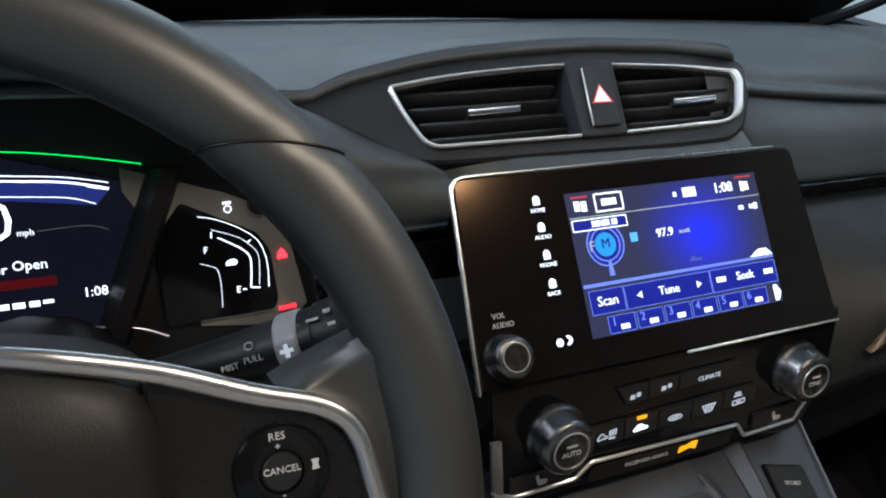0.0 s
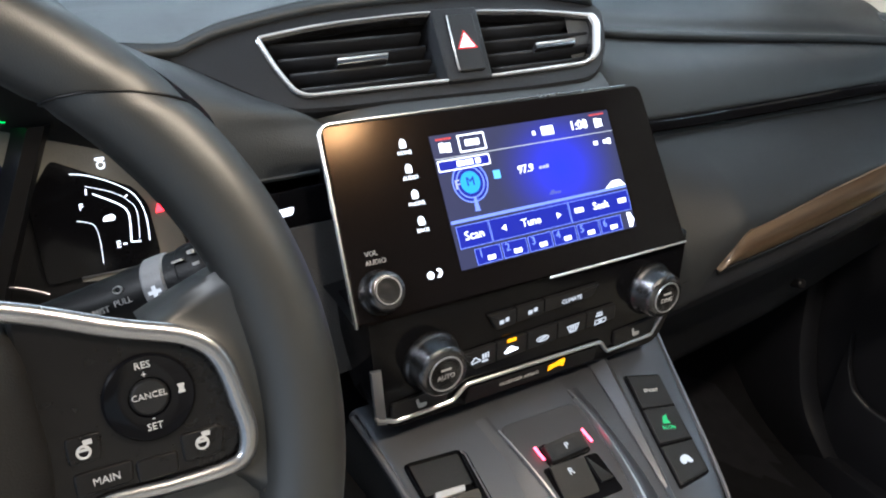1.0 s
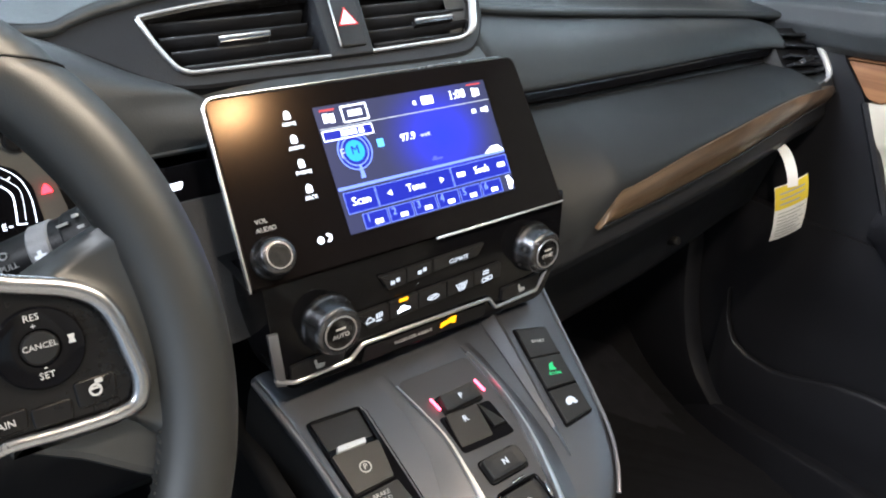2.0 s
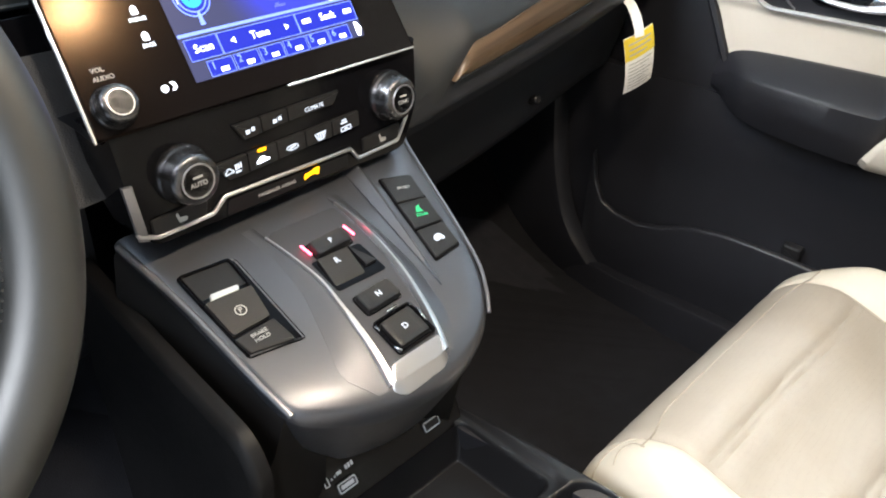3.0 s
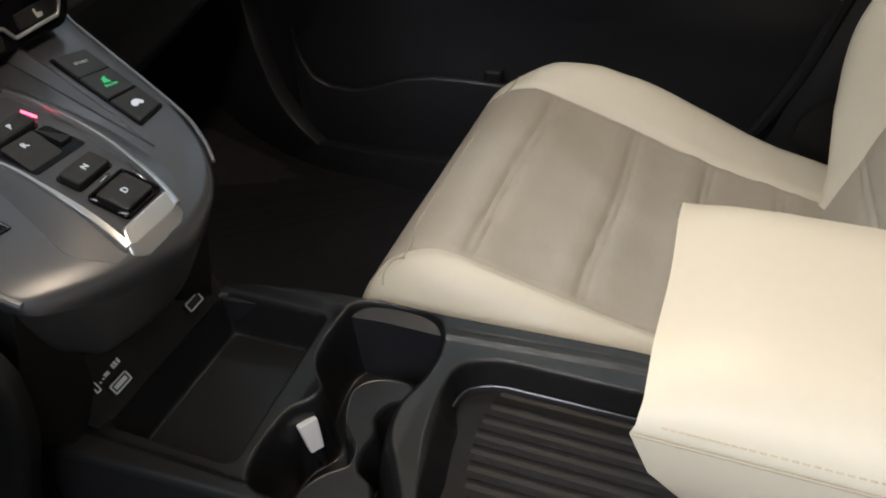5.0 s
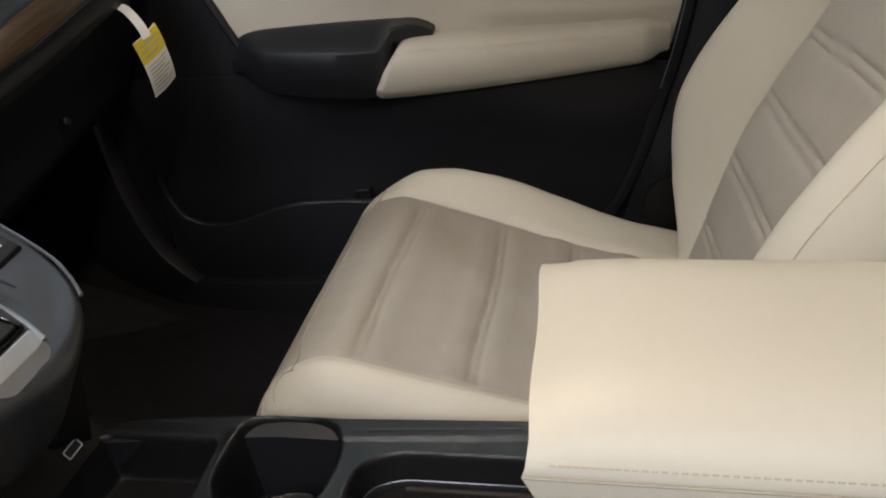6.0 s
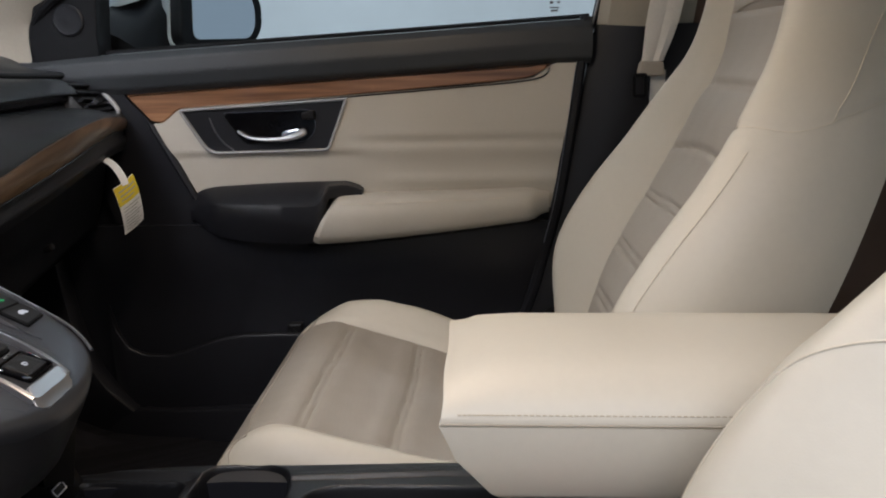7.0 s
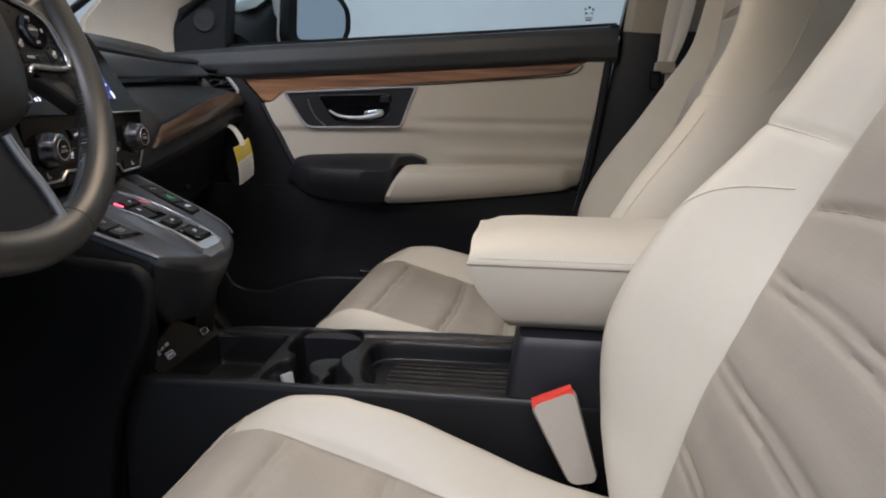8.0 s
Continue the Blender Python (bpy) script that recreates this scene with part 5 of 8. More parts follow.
        part("key_mark_head", bars(WHL.turned(s * u, v, 0.0058), [(0.0018, 0.0034, 0.0030, 0.0018)]), DIMPRINT, spoke)

# ---- wiper stalk ----
stalk = thing("wiper_stalk", (-0.33, 0.50, 0.69), "black wiper stalk with white markings", "stalk")
SB, SC, ST = Vector((-0.345, 0.522, 0.702)), Vector((-0.260, 0.484, 0.737)), Vector((-0.241, 0.4765, 0.7445))
AX = (ST - SC).normalized()
FACE = Vector((-0.04, -0.78, 0.46))
FACE = (FACE - AX * FACE.dot(AX)).normalized()
part("stem", tube([SB, SB.lerp(SC, 0.5), SC - AX * 0.012, SC - AX * 0.003], [0.0085, 0.0100, 0.0122, 0.0128], seg=18), BUTTON, stalk)
part("grey_collar", tube([SC - AX * 0.0055, SC - AX * 0.0045, SC + AX * 0.0045, SC + AX * 0.0055], [0.0126, 0.0136, 0.0138, 0.0128], seg=24), COLLARGREY, stalk, "pale grey collar")
part("tip", tube([SC + AX * 0.005, SC + AX * 0.011, SC + AX * 0.012, SC + AX * 0.020, ST, ST + AX * 0.004, ST + AX * 0.006], [0.0130, 0.0130, 0.0140, 0.0148, 0.0150, 0.0140, 0.0105], seg=24), BLACK, stalk, "black turning tip")
STK = Plane(SC + FACE * 0.0134, AX, FACE.cross(AX))
letters("mist_word", "MIST", STK.turned(-0.0265, -0.0025, -0.0020), 0.0029, DIMPRINT, stalk)
letters("pull_word", "PULL", STK.turned(-0.0155, -0.0015, -0.0012), 0.0029, DIMPRINT, stalk)
part("spray_mark", hoop(STK.turned(-0.0160, 0.0042, -0.0020), [(0.0022 * math.cos(k), 0.0018 * math.sin(k)) for k in [2 * math.pi * i / 12 for i in range(12)]], 0.0006, 0, 0.0012, 0.0001), DIMPRINT, stalk)
# made to glow so the mark reads bright; no lamp in the stalk
part("plus_plate", bars(STK, [(0, -0.002, 0.0056, 0.0017), (0, -0.002, 0.0017, 0.0056)], -0.001, 0.0008), SOFTPRINT, stalk)
part("tip_marks", bars(STK, [(0.0140, 0.0075, 0.0050, 0.0011), (0.0205, 0.0095, 0.0022, 0.0016), (0.0215, 0.0040, 0.0030, 0.0014)], -0.004, 0.0014), DIMPRINT, stalk)

# ---- shift panel ----
SHF = Plane((-0.0142, 0.4704, 0.5246), (1, 0, 0), (0, 0.935, 0.3547))
shift = thing("shift_panel", SHF(0, 0, -0.06), "gunmetal gear selector panel with push buttons", "gear selector")
s_out = rounded([(-0.1245, 0.105), (-0.1145, 0.040), (-0.1095, -0.010), (-0.1065, -0.050), (-0.1030, -0.086), (-0.058, -0.112), (-0.008, -0.123), (0.036, -0.122), (0.078, -0.105), (0.1030, -0.074), (0.1210, -0.037), (0.1560, 0.080), (0.1640, 0.105)], [0.0, 0.02, 0.02, 0.02, 0.016, 0.03, 0.03, 0.03, 0.03, 0.03, 0.03, 0.02, 0.0], 6)


def nose(u, v):
    """How far the top falls away towards the seats."""
    return -1.9 * max(0.0, -0.062 - v) ** 2 - 0.25 * max(0.0, abs(u - 0.01) - 0.075) ** 1.6


def shrunk(k):
    return [(0.012 + (x - 0.012) * k, 0.050 + (y - 0.050) * k if y < 0.104 else 0.105) for x, y in s_out]


loops = []
for k, n in ((0.78, -0.112), (0.88, -0.112), (0.930, -0.108), (0.950, -0.098), (0.966, -0.078), (0.981, -0.055), (0.993, -0.034), (1.0, -0.018), (0.997, -0.011), (0.988, -0.0055), (0.972, -0.002), (0.95, 0.0), (0.86, 0.0), (0.74, 0.0), (0.58, 0.0), (0.40, 0.0), (0.2, 0.0)):
    f = 1.0 if k > 0.985 or n > -0.01 else 0.9
    loops.append([SHF(x, y, nose(x, y) + n * (f if abs(x - 0.01) < 0.06 else max(0.30, f - 8.5 * (abs(x - 0.01) - 0.06)))) for x, y in shrunk(k)])
part("skirt", stack(loops[:8], True, False), GUNSHADE, shift, "gunmetal skirt below the panel, shaded by its colour", 60)
part("top_panel", stack(loops[7:], False, True), GUN, shift, "gunmetal satin panel", 60)
part("edge_rail", tube([SHF(x, y, nose(x, y) - 0.0015) for x, y in catmull([(-0.1240, 0.100), (-0.1140, 0.040), (-0.1085, -0.010), (-0.1050, -0.050), (-0.1005, -0.083)], 8)], 0.0026, seg=8), GUNLIGHT, shift)
part("edge_rail", tube([SHF(x, y, nose(x, y) - 0.001) for x, y in catmull([(0.1625, 0.100), (0.1545, 0.080), (0.1195, -0.037), (0.1010, -0.074), (0.0840, -0.096)], 8)], 0.0017, seg=6), GUNLIGHT, shift, "silver edge line")
# pod that carries the selector: a crest with a broad outer slope, a bright line along the crest
crest = {-1: [(-0.0345, 0.066), (-0.0255, 0.022), (-0.0205, -0.005), (-0.0210, -0.030), (-0.0222, -0.056), (-0.0255, -0.085), (-0.0288, -0.105)],
         1: [(0.0440, 0.066), (0.0478, 0.038), (0.0490, 0.008), (0.0480, -0.017), (0.0445, -0.040), (0.0385, -0.064), (0.0315, -0.088), (0.0253, -0.105)]}
for s in (-1, 1):
    path = catmull([(x, y, 0) for x, y in crest[s]], 8)
    loops, rail = [], []
    for i, p in enumerate(path):
        w = 0.0075 + (0.0265 if s < 0 else 0.010) * max(0.0, min(1.0, (0.03 - p.y) / 0.115)) * smooth(-0.118, -0.070, p.y)
        h = (0.0036 if s < 0 else 0.0056) * smooth(0.095, 0.010, p.y) * smooth(-0.104, -0.040, p.y)
        g = lambda du, n: SHF(p.x + s * du, p.y, nose(p.x + s * du, p.y) + n)
        loops.append([g(-0.0032, -0.002), g(-0.0026, h * 0.55), g(-0.0009, h * 0.97), g(0.0010, h), g(0.0010 + (w - 0.001) * 0.35, h * 0.70), g(0.0010 + (w - 0.001) * 0.7, h * 0.33), g(w, 0.0001), g(w + 0.001, -0.002)])
        if p.y > -0.1040:
            wr, hr = 0.0013 + 0.0036 * smooth(0.03, -0.105, p.y), 0.0056 * smooth(0.095, 0.010, p.y) + 0.0003
            rail.append([g(-0.0034, -0.002), g(-0.0030, hr - 0.0009), g(-0.0024, hr), g(-0.0024 + wr * 0.8, hr - 0.0003), g(-0.0024 + wr, hr - 0.0010), g(-0.0020 + wr, -0.002)])
    part("selector_pod", stack(loops), GUN, shift, "gunmetal raised rail of the selector", 40)
    part("bright_rail", stack(rail[3:]), SILVER, shift, "bright rail widening along the selector", 40)
part("selector_floor", slab(SHF, rounded([(-0.027, 0.055), (0.040, 0.055), (0.0455, 0.0), (0.030, -0.090), (-0.023, -0.094), (-0.018, -0.01)], 0.006), -0.004, 0.0012, 0.0005), GUNSHADE, shift, "selector floor, shaded by its colour")
foot_n = lambda x, y: nose(x, y) + 0.0056 - 0.15 * max(0, -0.094 - y)
foot_hi = [(-0.0200, -0.0925), (0.0290, -0.0915), (0.0255, -0.1030), (0.0180, -0.1055), (-0.0220, -0.1055), (-0.0270, -0.1030)]
foot_lo = [(-0.0215, -0.0915), (0.0305, -0.0905), (0.0262, -0.1085), (0.0165, -0.1140), (-0.0215, -0.1145), (-0.0300, -0.1085)]
part("selector_foot", stack([[SHF(x, y, nose(x, y) + n) for x, y in rounded(foot_lo, 0.003, 4)] for n in (-0.003, -0.0002)] + [[SHF(x, y, foot_n(x, y) - d) for x, y in rounded(inset(foot_hi, e), 0.003, 4)] for d, e in ((0.0010, -0.0008), (0.0002, 0.0), (0.0, 0.0010))]), SILVER, shift, "bevelled satin silver foot of the selector", 30)


def key(u, v, w, h, tall, word, deg=2.0, mark=DIMPRINT, parent=shift, th=0.0060, name="selector_key"):
    pl = SHF.turned(u, v, 0.001, deg)
    k = part(name, stack([[pl(x * sx, y * sx, n) for x, y in rounded([(-w / 2, -h / 2), (w / 2, -h / 2), (w / 2, h / 2), (-w / 2, h / 2)], 0.003, 3)] for sx, n in ((1, -0.002), (1, tall * 0.6), (0.97, tall * 0.9), (0.92, tall), (0.6, tall - 0.0007))]), BUTTON, parent)
    part("key_gap", hoop(pl, rounded([(-w / 2 - 0.0016, -h / 2 - 0.0016), (w / 2 + 0.0016, -h / 2 - 0.0016), (w / 2 + 0.0016, h / 2 + 0.0016), (-w / 2 - 0.0016, h / 2 + 0.0016)], 0.004, 3), 0.0012, 0.0, 0.0008, 0.0002), PIANO, k)
    if word:
        letters("key_letter", word, pl.turned(0, 0, tall), th, mark, k)
    return k


key(0.0110, 0.0225, 0.035, 0.015, 0.006, "P", mark=KEYPRINT, th=0.0050)
key(0.0105, -0.0388, 0.034, 0.0175, 0.006, "N", mark=KEYPRINT, th=0.0050)
key(0.0095, -0.0722, 0.031, 0.0255, 0.005, "D", mark=KEYPRINT, th=0.0052)
# this dark plate and the wedge below stand in for a shaded pit
part("reverse_pit", slab(SHF, rounded([(-0.014, 0.014), (0.033, 0.012), (0.036, -0.020), (-0.012, -0.019)], 0.003), 0.0008, 0.0018), PIANO, shift)
rk = part("selector_key", stack([[SHF(x, y, n + 0.10 * (y + 0.004)) for x, y in rounded([(-0.011, -0.014), (0.018, -0.015), (0.020, 0.012), (-0.009, 0.013)], 0.002, 3)] for n in (-0.002, 0.003)]), BUTTON, shift)
letters("key_letter", "R", SHF.turned(0.0045, 0.0050, 0.0042, 2), 0.0055, KEYPRINT, rk)
part("pit_wedge", stack([[SHF(x, y, n) for x, y in ((0.021, 0.012), (0.033, -0.010), (0.022, -0.010))] for n in (0.0, 0.0045)]), BLACK, shift, "dark wedge for the shaded pit beside the reverse key")
for u, v0, v1 in ((-0.0108, 0.0305, 0.0195), (0.0325, 0.0315, 0.0200)):
    part("red_key_lamp", tube([SHF(u - 0.001, v0, 0.004), SHF(u + 0.001, v1, 0.004)], 0.0010, seg=8), REDPALE, shift, "red lit position lamp")
part("drive_frame", hoop(SHF.turned(0.0095, -0.0722, 0.001, 2), rounded([(-0.0195, -0.0165), (0.0195, -0.0165), (0.0195, 0.0165), (-0.0195, 0.0165)], 0.004), 0.0022, 0, 0.0038), PIANO, shift)
# short chrome pieces painted in for glints on the drive key's frame
for u, v, du, dv in ((0.0060, -0.0545, 0.0110, 0.0006), (-0.0105, -0.0600, 0.0010, -0.0050), (-0.0098, -0.0815, 0.0035, -0.0060), (0.0290, -0.0640, -0.0012, -0.0120)):
    part("glint_edge", tube([SHF(u, v, 0.0048), SHF(u + du, v + dv, 0.0048)], 0.0010, seg=6), CHROME, shift)
# parking brake group
BRK = SHF
epb = part("brake_frame", slab(BRK, rounded([(-0.1070, 0.0515), (-0.0640, 0.0490), (-0.0600, 0.0450), (-0.0570, -0.0395), (-0.1005, -0.0320)], [0.003, 0.004, 0.004, 0.003, 0.003]), -0.001, 0.0010, 0.0004), PIANO, shift, "gloss black parking brake button frame")
part("frame_line", tube([BRK(x, y, 0.0012) for x, y in ((-0.0640, 0.0475), (-0.0618, 0.0440), (-0.0590, -0.0380), (-0.0990, -0.0315))], 0.0006, seg=6), GUNLIGHT, epb)
part("brake_pit", slab(BRK, rounded([(-0.1050, 0.0495), (-0.0665, 0.0470), (-0.0665, 0.0230), (-0.1030, 0.0250)], 0.002), 0.0010, 0.0014), DASH_LOW, epb)
part("pit_rim", hoop(BRK, rounded([(-0.1065, 0.0508), (-0.0648, 0.0484), (-0.0650, 0.0150), (-0.1040, 0.0170)], 0.004), 0.0020, 0.0010, 0.0042, 0.0008), PIANO, epb)
part("brake_lip", slab(BRK, rounded([(-0.0985, 0.0185), (-0.0755, 0.0180), (-0.0745, 0.0225), (-0.0965, 0.0240)], 0.0015), 0.0012, 0.0066, 0.001), BRIGHT, epb, "bright lip of the brake switch")
part("brake_switch", stack([[BRK(x, y, n + 0.10 * (y + 0.005)) for x, y in rounded(pts, 0.002, 3)] for pts, n in (([(-0.1040, 0.0190), (-0.0660, 0.0170), (-0.0685, -0.0120), (-0.1005, -0.0130)], 0.0), ([(-0.1034, 0.0185), (-0.0666, 0.0165), (-0.0691, -0.0115), (-0.0999, -0.0125)], 0.0042))]), BUTTON, epb, "black parking brake switch")
part("hold_key", slab(BRK, rounded([(-0.1015, -0.0160), (-0.0685, -0.0145), (-0.0650, -0.0375), (-0.0985, -0.0310)], 0.002), 0.001, 0.0042, 0.001), BUTTON, epb)
letters("brake_letter", "P", BRK.turned(-0.0850, 0.0022, 0.0052, 0), 0.0046, DIMPRINT, epb)
part("brake_ring", hoop(BRK.turned(-0.0850, 0.0022, 0.0050), [(0.0045 * math.cos(a), 0.0045 * math.sin(a)) for a in [2 * math.pi * i / 16 for i in range(16)]], 0.0008, 0, 0.0005, 0.0001), DIMPRINT, epb)
letters("hold_words", "BRAKE\nHOLD", BRK.turned(-0.0845, -0.0225, 0.0044, 0), 0.0033, DIMPRINT, epb)
# drive mode keys
MOD = SHF.turned(-0.003, 0.0247, 0.0, -15)
part("mode_frame", slab(MOD, rounded([(0.085, 0.062), (0.118, 0.062), (0.124, -0.026), (0.094, -0.037)], 0.003), -0.001, 0.0012, 0.0004), PIANO, shift)
for pts, word, m in (([(0.087, 0.060), (0.117, 0.060), (0.1185, 0.032), (0.0890, 0.030)], "SPORT", DIMPRINT), ([(0.089, 0.0290), (0.1187, 0.0312), (0.1205, 0.0030), (0.0915, -0.0010)], "ECON", GREENDIM), ([(0.0915, -0.0035), (0.1207, 0.0010), (0.1225, -0.0245), (0.0950, -0.0345)], "", KEYPRINT)):
    mk = part("mode_key", slab(MOD, rounded(pts, 0.002), 0.0, 0.0035, 0.001), BUTTON, shift)
    cx, cy = sum(p[0] for p in pts) / 4, sum(p[1] for p in pts) / 4
    if word == "ECON":
        letters("key_word", word, MOD.turned(cx, cy - 0.0035, 0.0037), 0.0030, m, mk)
        part("leaf_mark", slab(MOD.turned(cx, cy + 0.003, 0.0035), rounded([(-0.004, -0.003), (0.003, -0.003), (0.001, 0.0005), (0.002, 0.005), (-0.002, 0.003)], 0.001), 0, 0.0005), m, mk)
    elif word:
        letters("key_word", word, MOD.turned(cx, cy, 0.0037), 0.0032, m, mk)
    else:
        part("car_mark", slab(MOD.turned(cx, cy, 0.0035, 5), rounded([(-0.0045, -0.003), (-0.001, -0.003), (0.0, -0.001), (0.003, -0.003), (0.0055, -0.002), (0.003, 0.003), (0.0, 0.0042), (-0.0035, 0.003), (-0.0055, 0.0)], 0.0012), 0, 0.0006), m, mk)
# lit facet between the selector and the mode keys
part("flute", stack([[SHF(u, v, -0.002), SHF(u + 0.0012, v, 0.0012), SHF(u + w * 0.75, v, hh), SHF(u + w, v, hh * 0.75), SHF(u + w + 0.003, v, -0.002)] for u, v, w, hh in ((0.072, 0.098, 0.016, 0.0085), (0.0715, 0.075, 0.0155, 0.0085), (0.0700, 0.040, 0.0125, 0.0065), (0.0680, 0.005, 0.0090, 0.0040), (0.0660, -0.030, 0.0055, 0.0016), (0.0645, -0.056, 0.0025, 0.0002))]), GUN, shift, "", 20)

# ---- lower console ----
con = thing("centre_console", (0.0, 0.1, 0.05), "black plastic centre console with cup holders and tray", "console")
# shoulders below the shift panel, leaning forwards to their foot, with a raised side cover on each
for s in (-1, 1):
    loops = []
    for v in (0.104, 0.07, 0.04, 0.01, -0.02, -0.05, -0.068, -0.080):
        e = lerp([(-0.086, -0.1030), (-0.050, -0.1065), (-0.010, -0.1095), (0.040, -0.1145), (0.105, -0.1245)], v) if s < 0 else lerp([(-0.105, 0.078), (-0.074, 0.103), (-0.037, 0.121), (0.08, 0.156), (0.105, 0.164)], v)
        w, a = smooth(-0.01, -0.085, v), SHF(e, v, nose(e, v) - 0.010)
        x = a.x + s * 0.001
        loops.append([Vector(p) for p in ((x - s * 0.05, a.y + 0.02 * w, a.z - 0.015), (x - s * 0.004, a.y, a.z + 0.003), (x + s * 0.001, a.y, a.z - 0.004), (x + s * 0.006, a.y + 0.006 * w, a.z - 0.035), (x + s * 0.008, a.y + 0.022 * w, a.z - 0.070), (x + s * 0.006, a.y + 0.050 * w, 0.360), (x + s * 0.006, a.y + 0.055 * w, 0.05), (x - s * 0.05, a.y + 0.055 * w, 0.05))])
    part("shoulder", stack(loops), SHADEBLACK, con, "black side shoulder of the console", 60)
    cov = rounded([(0.66, 0.535), (0.52, 0.514), (0.400, 0.502), (0.383, 0.478), (0.392, 0.420), (0.440, 0.320), (0.470, 0.06), (0.66, 0.06)], [0.0, 0.05, 0.018, 0.016, 0.05, 0.06, 0.0, 0.0], 6)
    x0 = 0.146
    if s > 0:
        continue
    part("side_cover", stack([[Vector((s * x, y, z - 0.012)) for y, z in inset(cov, d)] for x, d in ((x0 - 0.006, 0.0), (x0 + 0.002, 0.0), (x0 + 0.004, 0.001), (x0 + 0.007, 0.004), (x0 + 0.008, 0.008))]), SHADEBLACK, con, "black padded side cover", 60)
ZR = 0.345


def side(s, x0, x1):
    """A side wall of the console, from the front down to the seat."""
    rows = [(0.448, x0 + 0.002, 0.0), (0.40, x0, 0.0), (0.31, x0 - 0.004, 0.0), (0.20, x0 - 0.004, 0.0), (0.05, x1, 0.0), (-0.36, x1, 0.0)] if s < 0 else [(0.442, 0.086, 0.0), (0.40, 0.089, 0.0), (0.34, 0.099, 0.0), (0.262, 0.107, 0.0), (0.20, 0.107, 0.0), (0.05, x1, 0.0), (-0.36, x1, 0.0)]
    return stack([[Vector((s * (x - 0.016), y, ZR - 0.012)), Vector((s * (x - 0.001), y, ZR - 0.006)), Vector((s * (x + 0.001), y, ZR - 0.010)), Vector((s * (x + 0.006), y, 0.20)), Vector((s * (x + 0.008), y, 0.0)), Vector((s * (x - 0.016), y, 0.0))] for y, x, dz in rows])


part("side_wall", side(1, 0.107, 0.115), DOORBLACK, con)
# darker black than the other wall: shade on this side put into it
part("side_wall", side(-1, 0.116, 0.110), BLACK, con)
# deck with its wells, one moulded skin
bin_h = rounded([(-0.084, 0.302), (0.079, 0.307), (0.076, 0.414), (-0.084, 0.414)], 0.010, 4)
cups = [tuple(p)[:2] for p in catmull([(x, y, 0) for x, y in ((0.094, 0.286), (0.103, 0.266), (0.1035, 0.228), (0.094, 0.207), (0.068, 0.198), (0.034, 0.200), (0.004, 0.207), (-0.024, 0.204), (-0.050, 0.190), (-0.075, 0.176), (-0.094, 0.178), (-0.102, 0.205), (-0.102, 0.262), (-0.094, 0.282), (-0.076, 0.290), (-0.050, 0.290), (-0.025, 0.286), (-0.009, 0.2725), (0.003, 0.2725), (0.021, 0.287), (0.038, 0.294), (0.071, 0.295))], 5, True)]
tray_h = rounded([(-0.080, -0.060), (0.074, -0.060), (0.0725, 0.150), (0.058, 0.178), (0.020, 0.183), (-0.020, 0.178), (-0.055, 0.168), (-0.080, 0.158)], [0.004, 0.004, 0.022, 0.018, 0.03, 0.03, 0.02, 0.012], 5)


def inside(poly, X, Y):
    """How far each place lies inside the outline (negative outside)."""
    d, odd = np.full(X.shape, 9.0), np.zeros(X.shape, bool)
    for (ax, ay), (bx, by) in zip(poly, poly[1:] + poly[:1]):
        ex, ey = bx - ax, by - ay
        t = np.clip(((X - ax) * ex + (Y - ay) * ey) / (ex * ex + ey * ey + 1e-15), 0, 1)
        d = np.minimum(d, np.hypot(X - ax - t * ex, Y - ay - t * ey))
        if ey:
            odd ^= ((ay > Y) != (by > Y)) & (X < ax + (Y - ay) * ex / ey)
    return np.where(odd, d, -d)


ramp = lambda a, b, x: (lambda t: t * t * (3 - 2 * t))(np.clip((x - a) / (b - a), 0, 1))
NX, NY = 190, 380
gx, gy = np.meshgrid(np.linspace(0, 1, NX), np.linspace(-0.055, 0.444, NY), indexing="ij")
xl = np.interp(gy, [-0.06, 0.18, 0.29, 0.40, 0.444], [-0.111, -0.110, -0.111, -0.117, -0.119])
xr = np.interp(gy, [-0.06, 0.05, 0.20, 0.262, 0.34, 0.40, 0.444], [0.116, 0.116, 0.108, 0.108, 0.100, 0.090, 0.087])
gx = xl + (xr - xl) * gx
step_x = np.interp(gy, [-0.06, 0.047, 0.196, 0.21], [0.099, 0.096, 0.084, 0.084])
gz = np.full(gx.shape, ZR)
gz -= 0.0042 * ramp(0.0, 0.003, step_x - gx) * ramp(0.212, 0.192, gy) * ramp(-0.098, -0.090, gx)
gz -= 0.0010 * ramp(0.0014, 0.0, np.abs(gx - step_x - 0.0075)) * ramp(0.20, 0.18, gy)
gz -= 0.0065 * ramp(0.262, 0.286, gy - 0.35 * np.maximum(0, gx - 0.02)) * ramp(0.091, 0.083, gx) * ramp(-0.100, -0.092, gx)
for rim_d in (gx - xl, xr - gx):
    gz -= 0.007 * (1 - np.sqrt(np.clip(1 - (1 - np.clip(rim_d / 0.0045, 0, 1)) ** 2, 0, 1)))
d_bin, d_cup, d_tray = inside(bin_h, gx, gy), inside(cups, gx, gy), inside(tray_h, gx, gy)
gz -= 0.046 * (0.25 * ramp(-0.002, 0.007, d_bin) + 0.75 * np.clip((d_bin + 0.0005) / 0.0065, 0, 1))
w_cup = 0.006 + 0.017 * ramp(0.235, 0.205, gy) * ramp(0.085, 0.055, gx) * ramp(-0.098, -0.080, gx)
gz -= 0.082 * ramp(-0.0025, 0.0, d_cup) * (0.03 + 0.97 * ramp(-0.001, w_cup, d_cup))
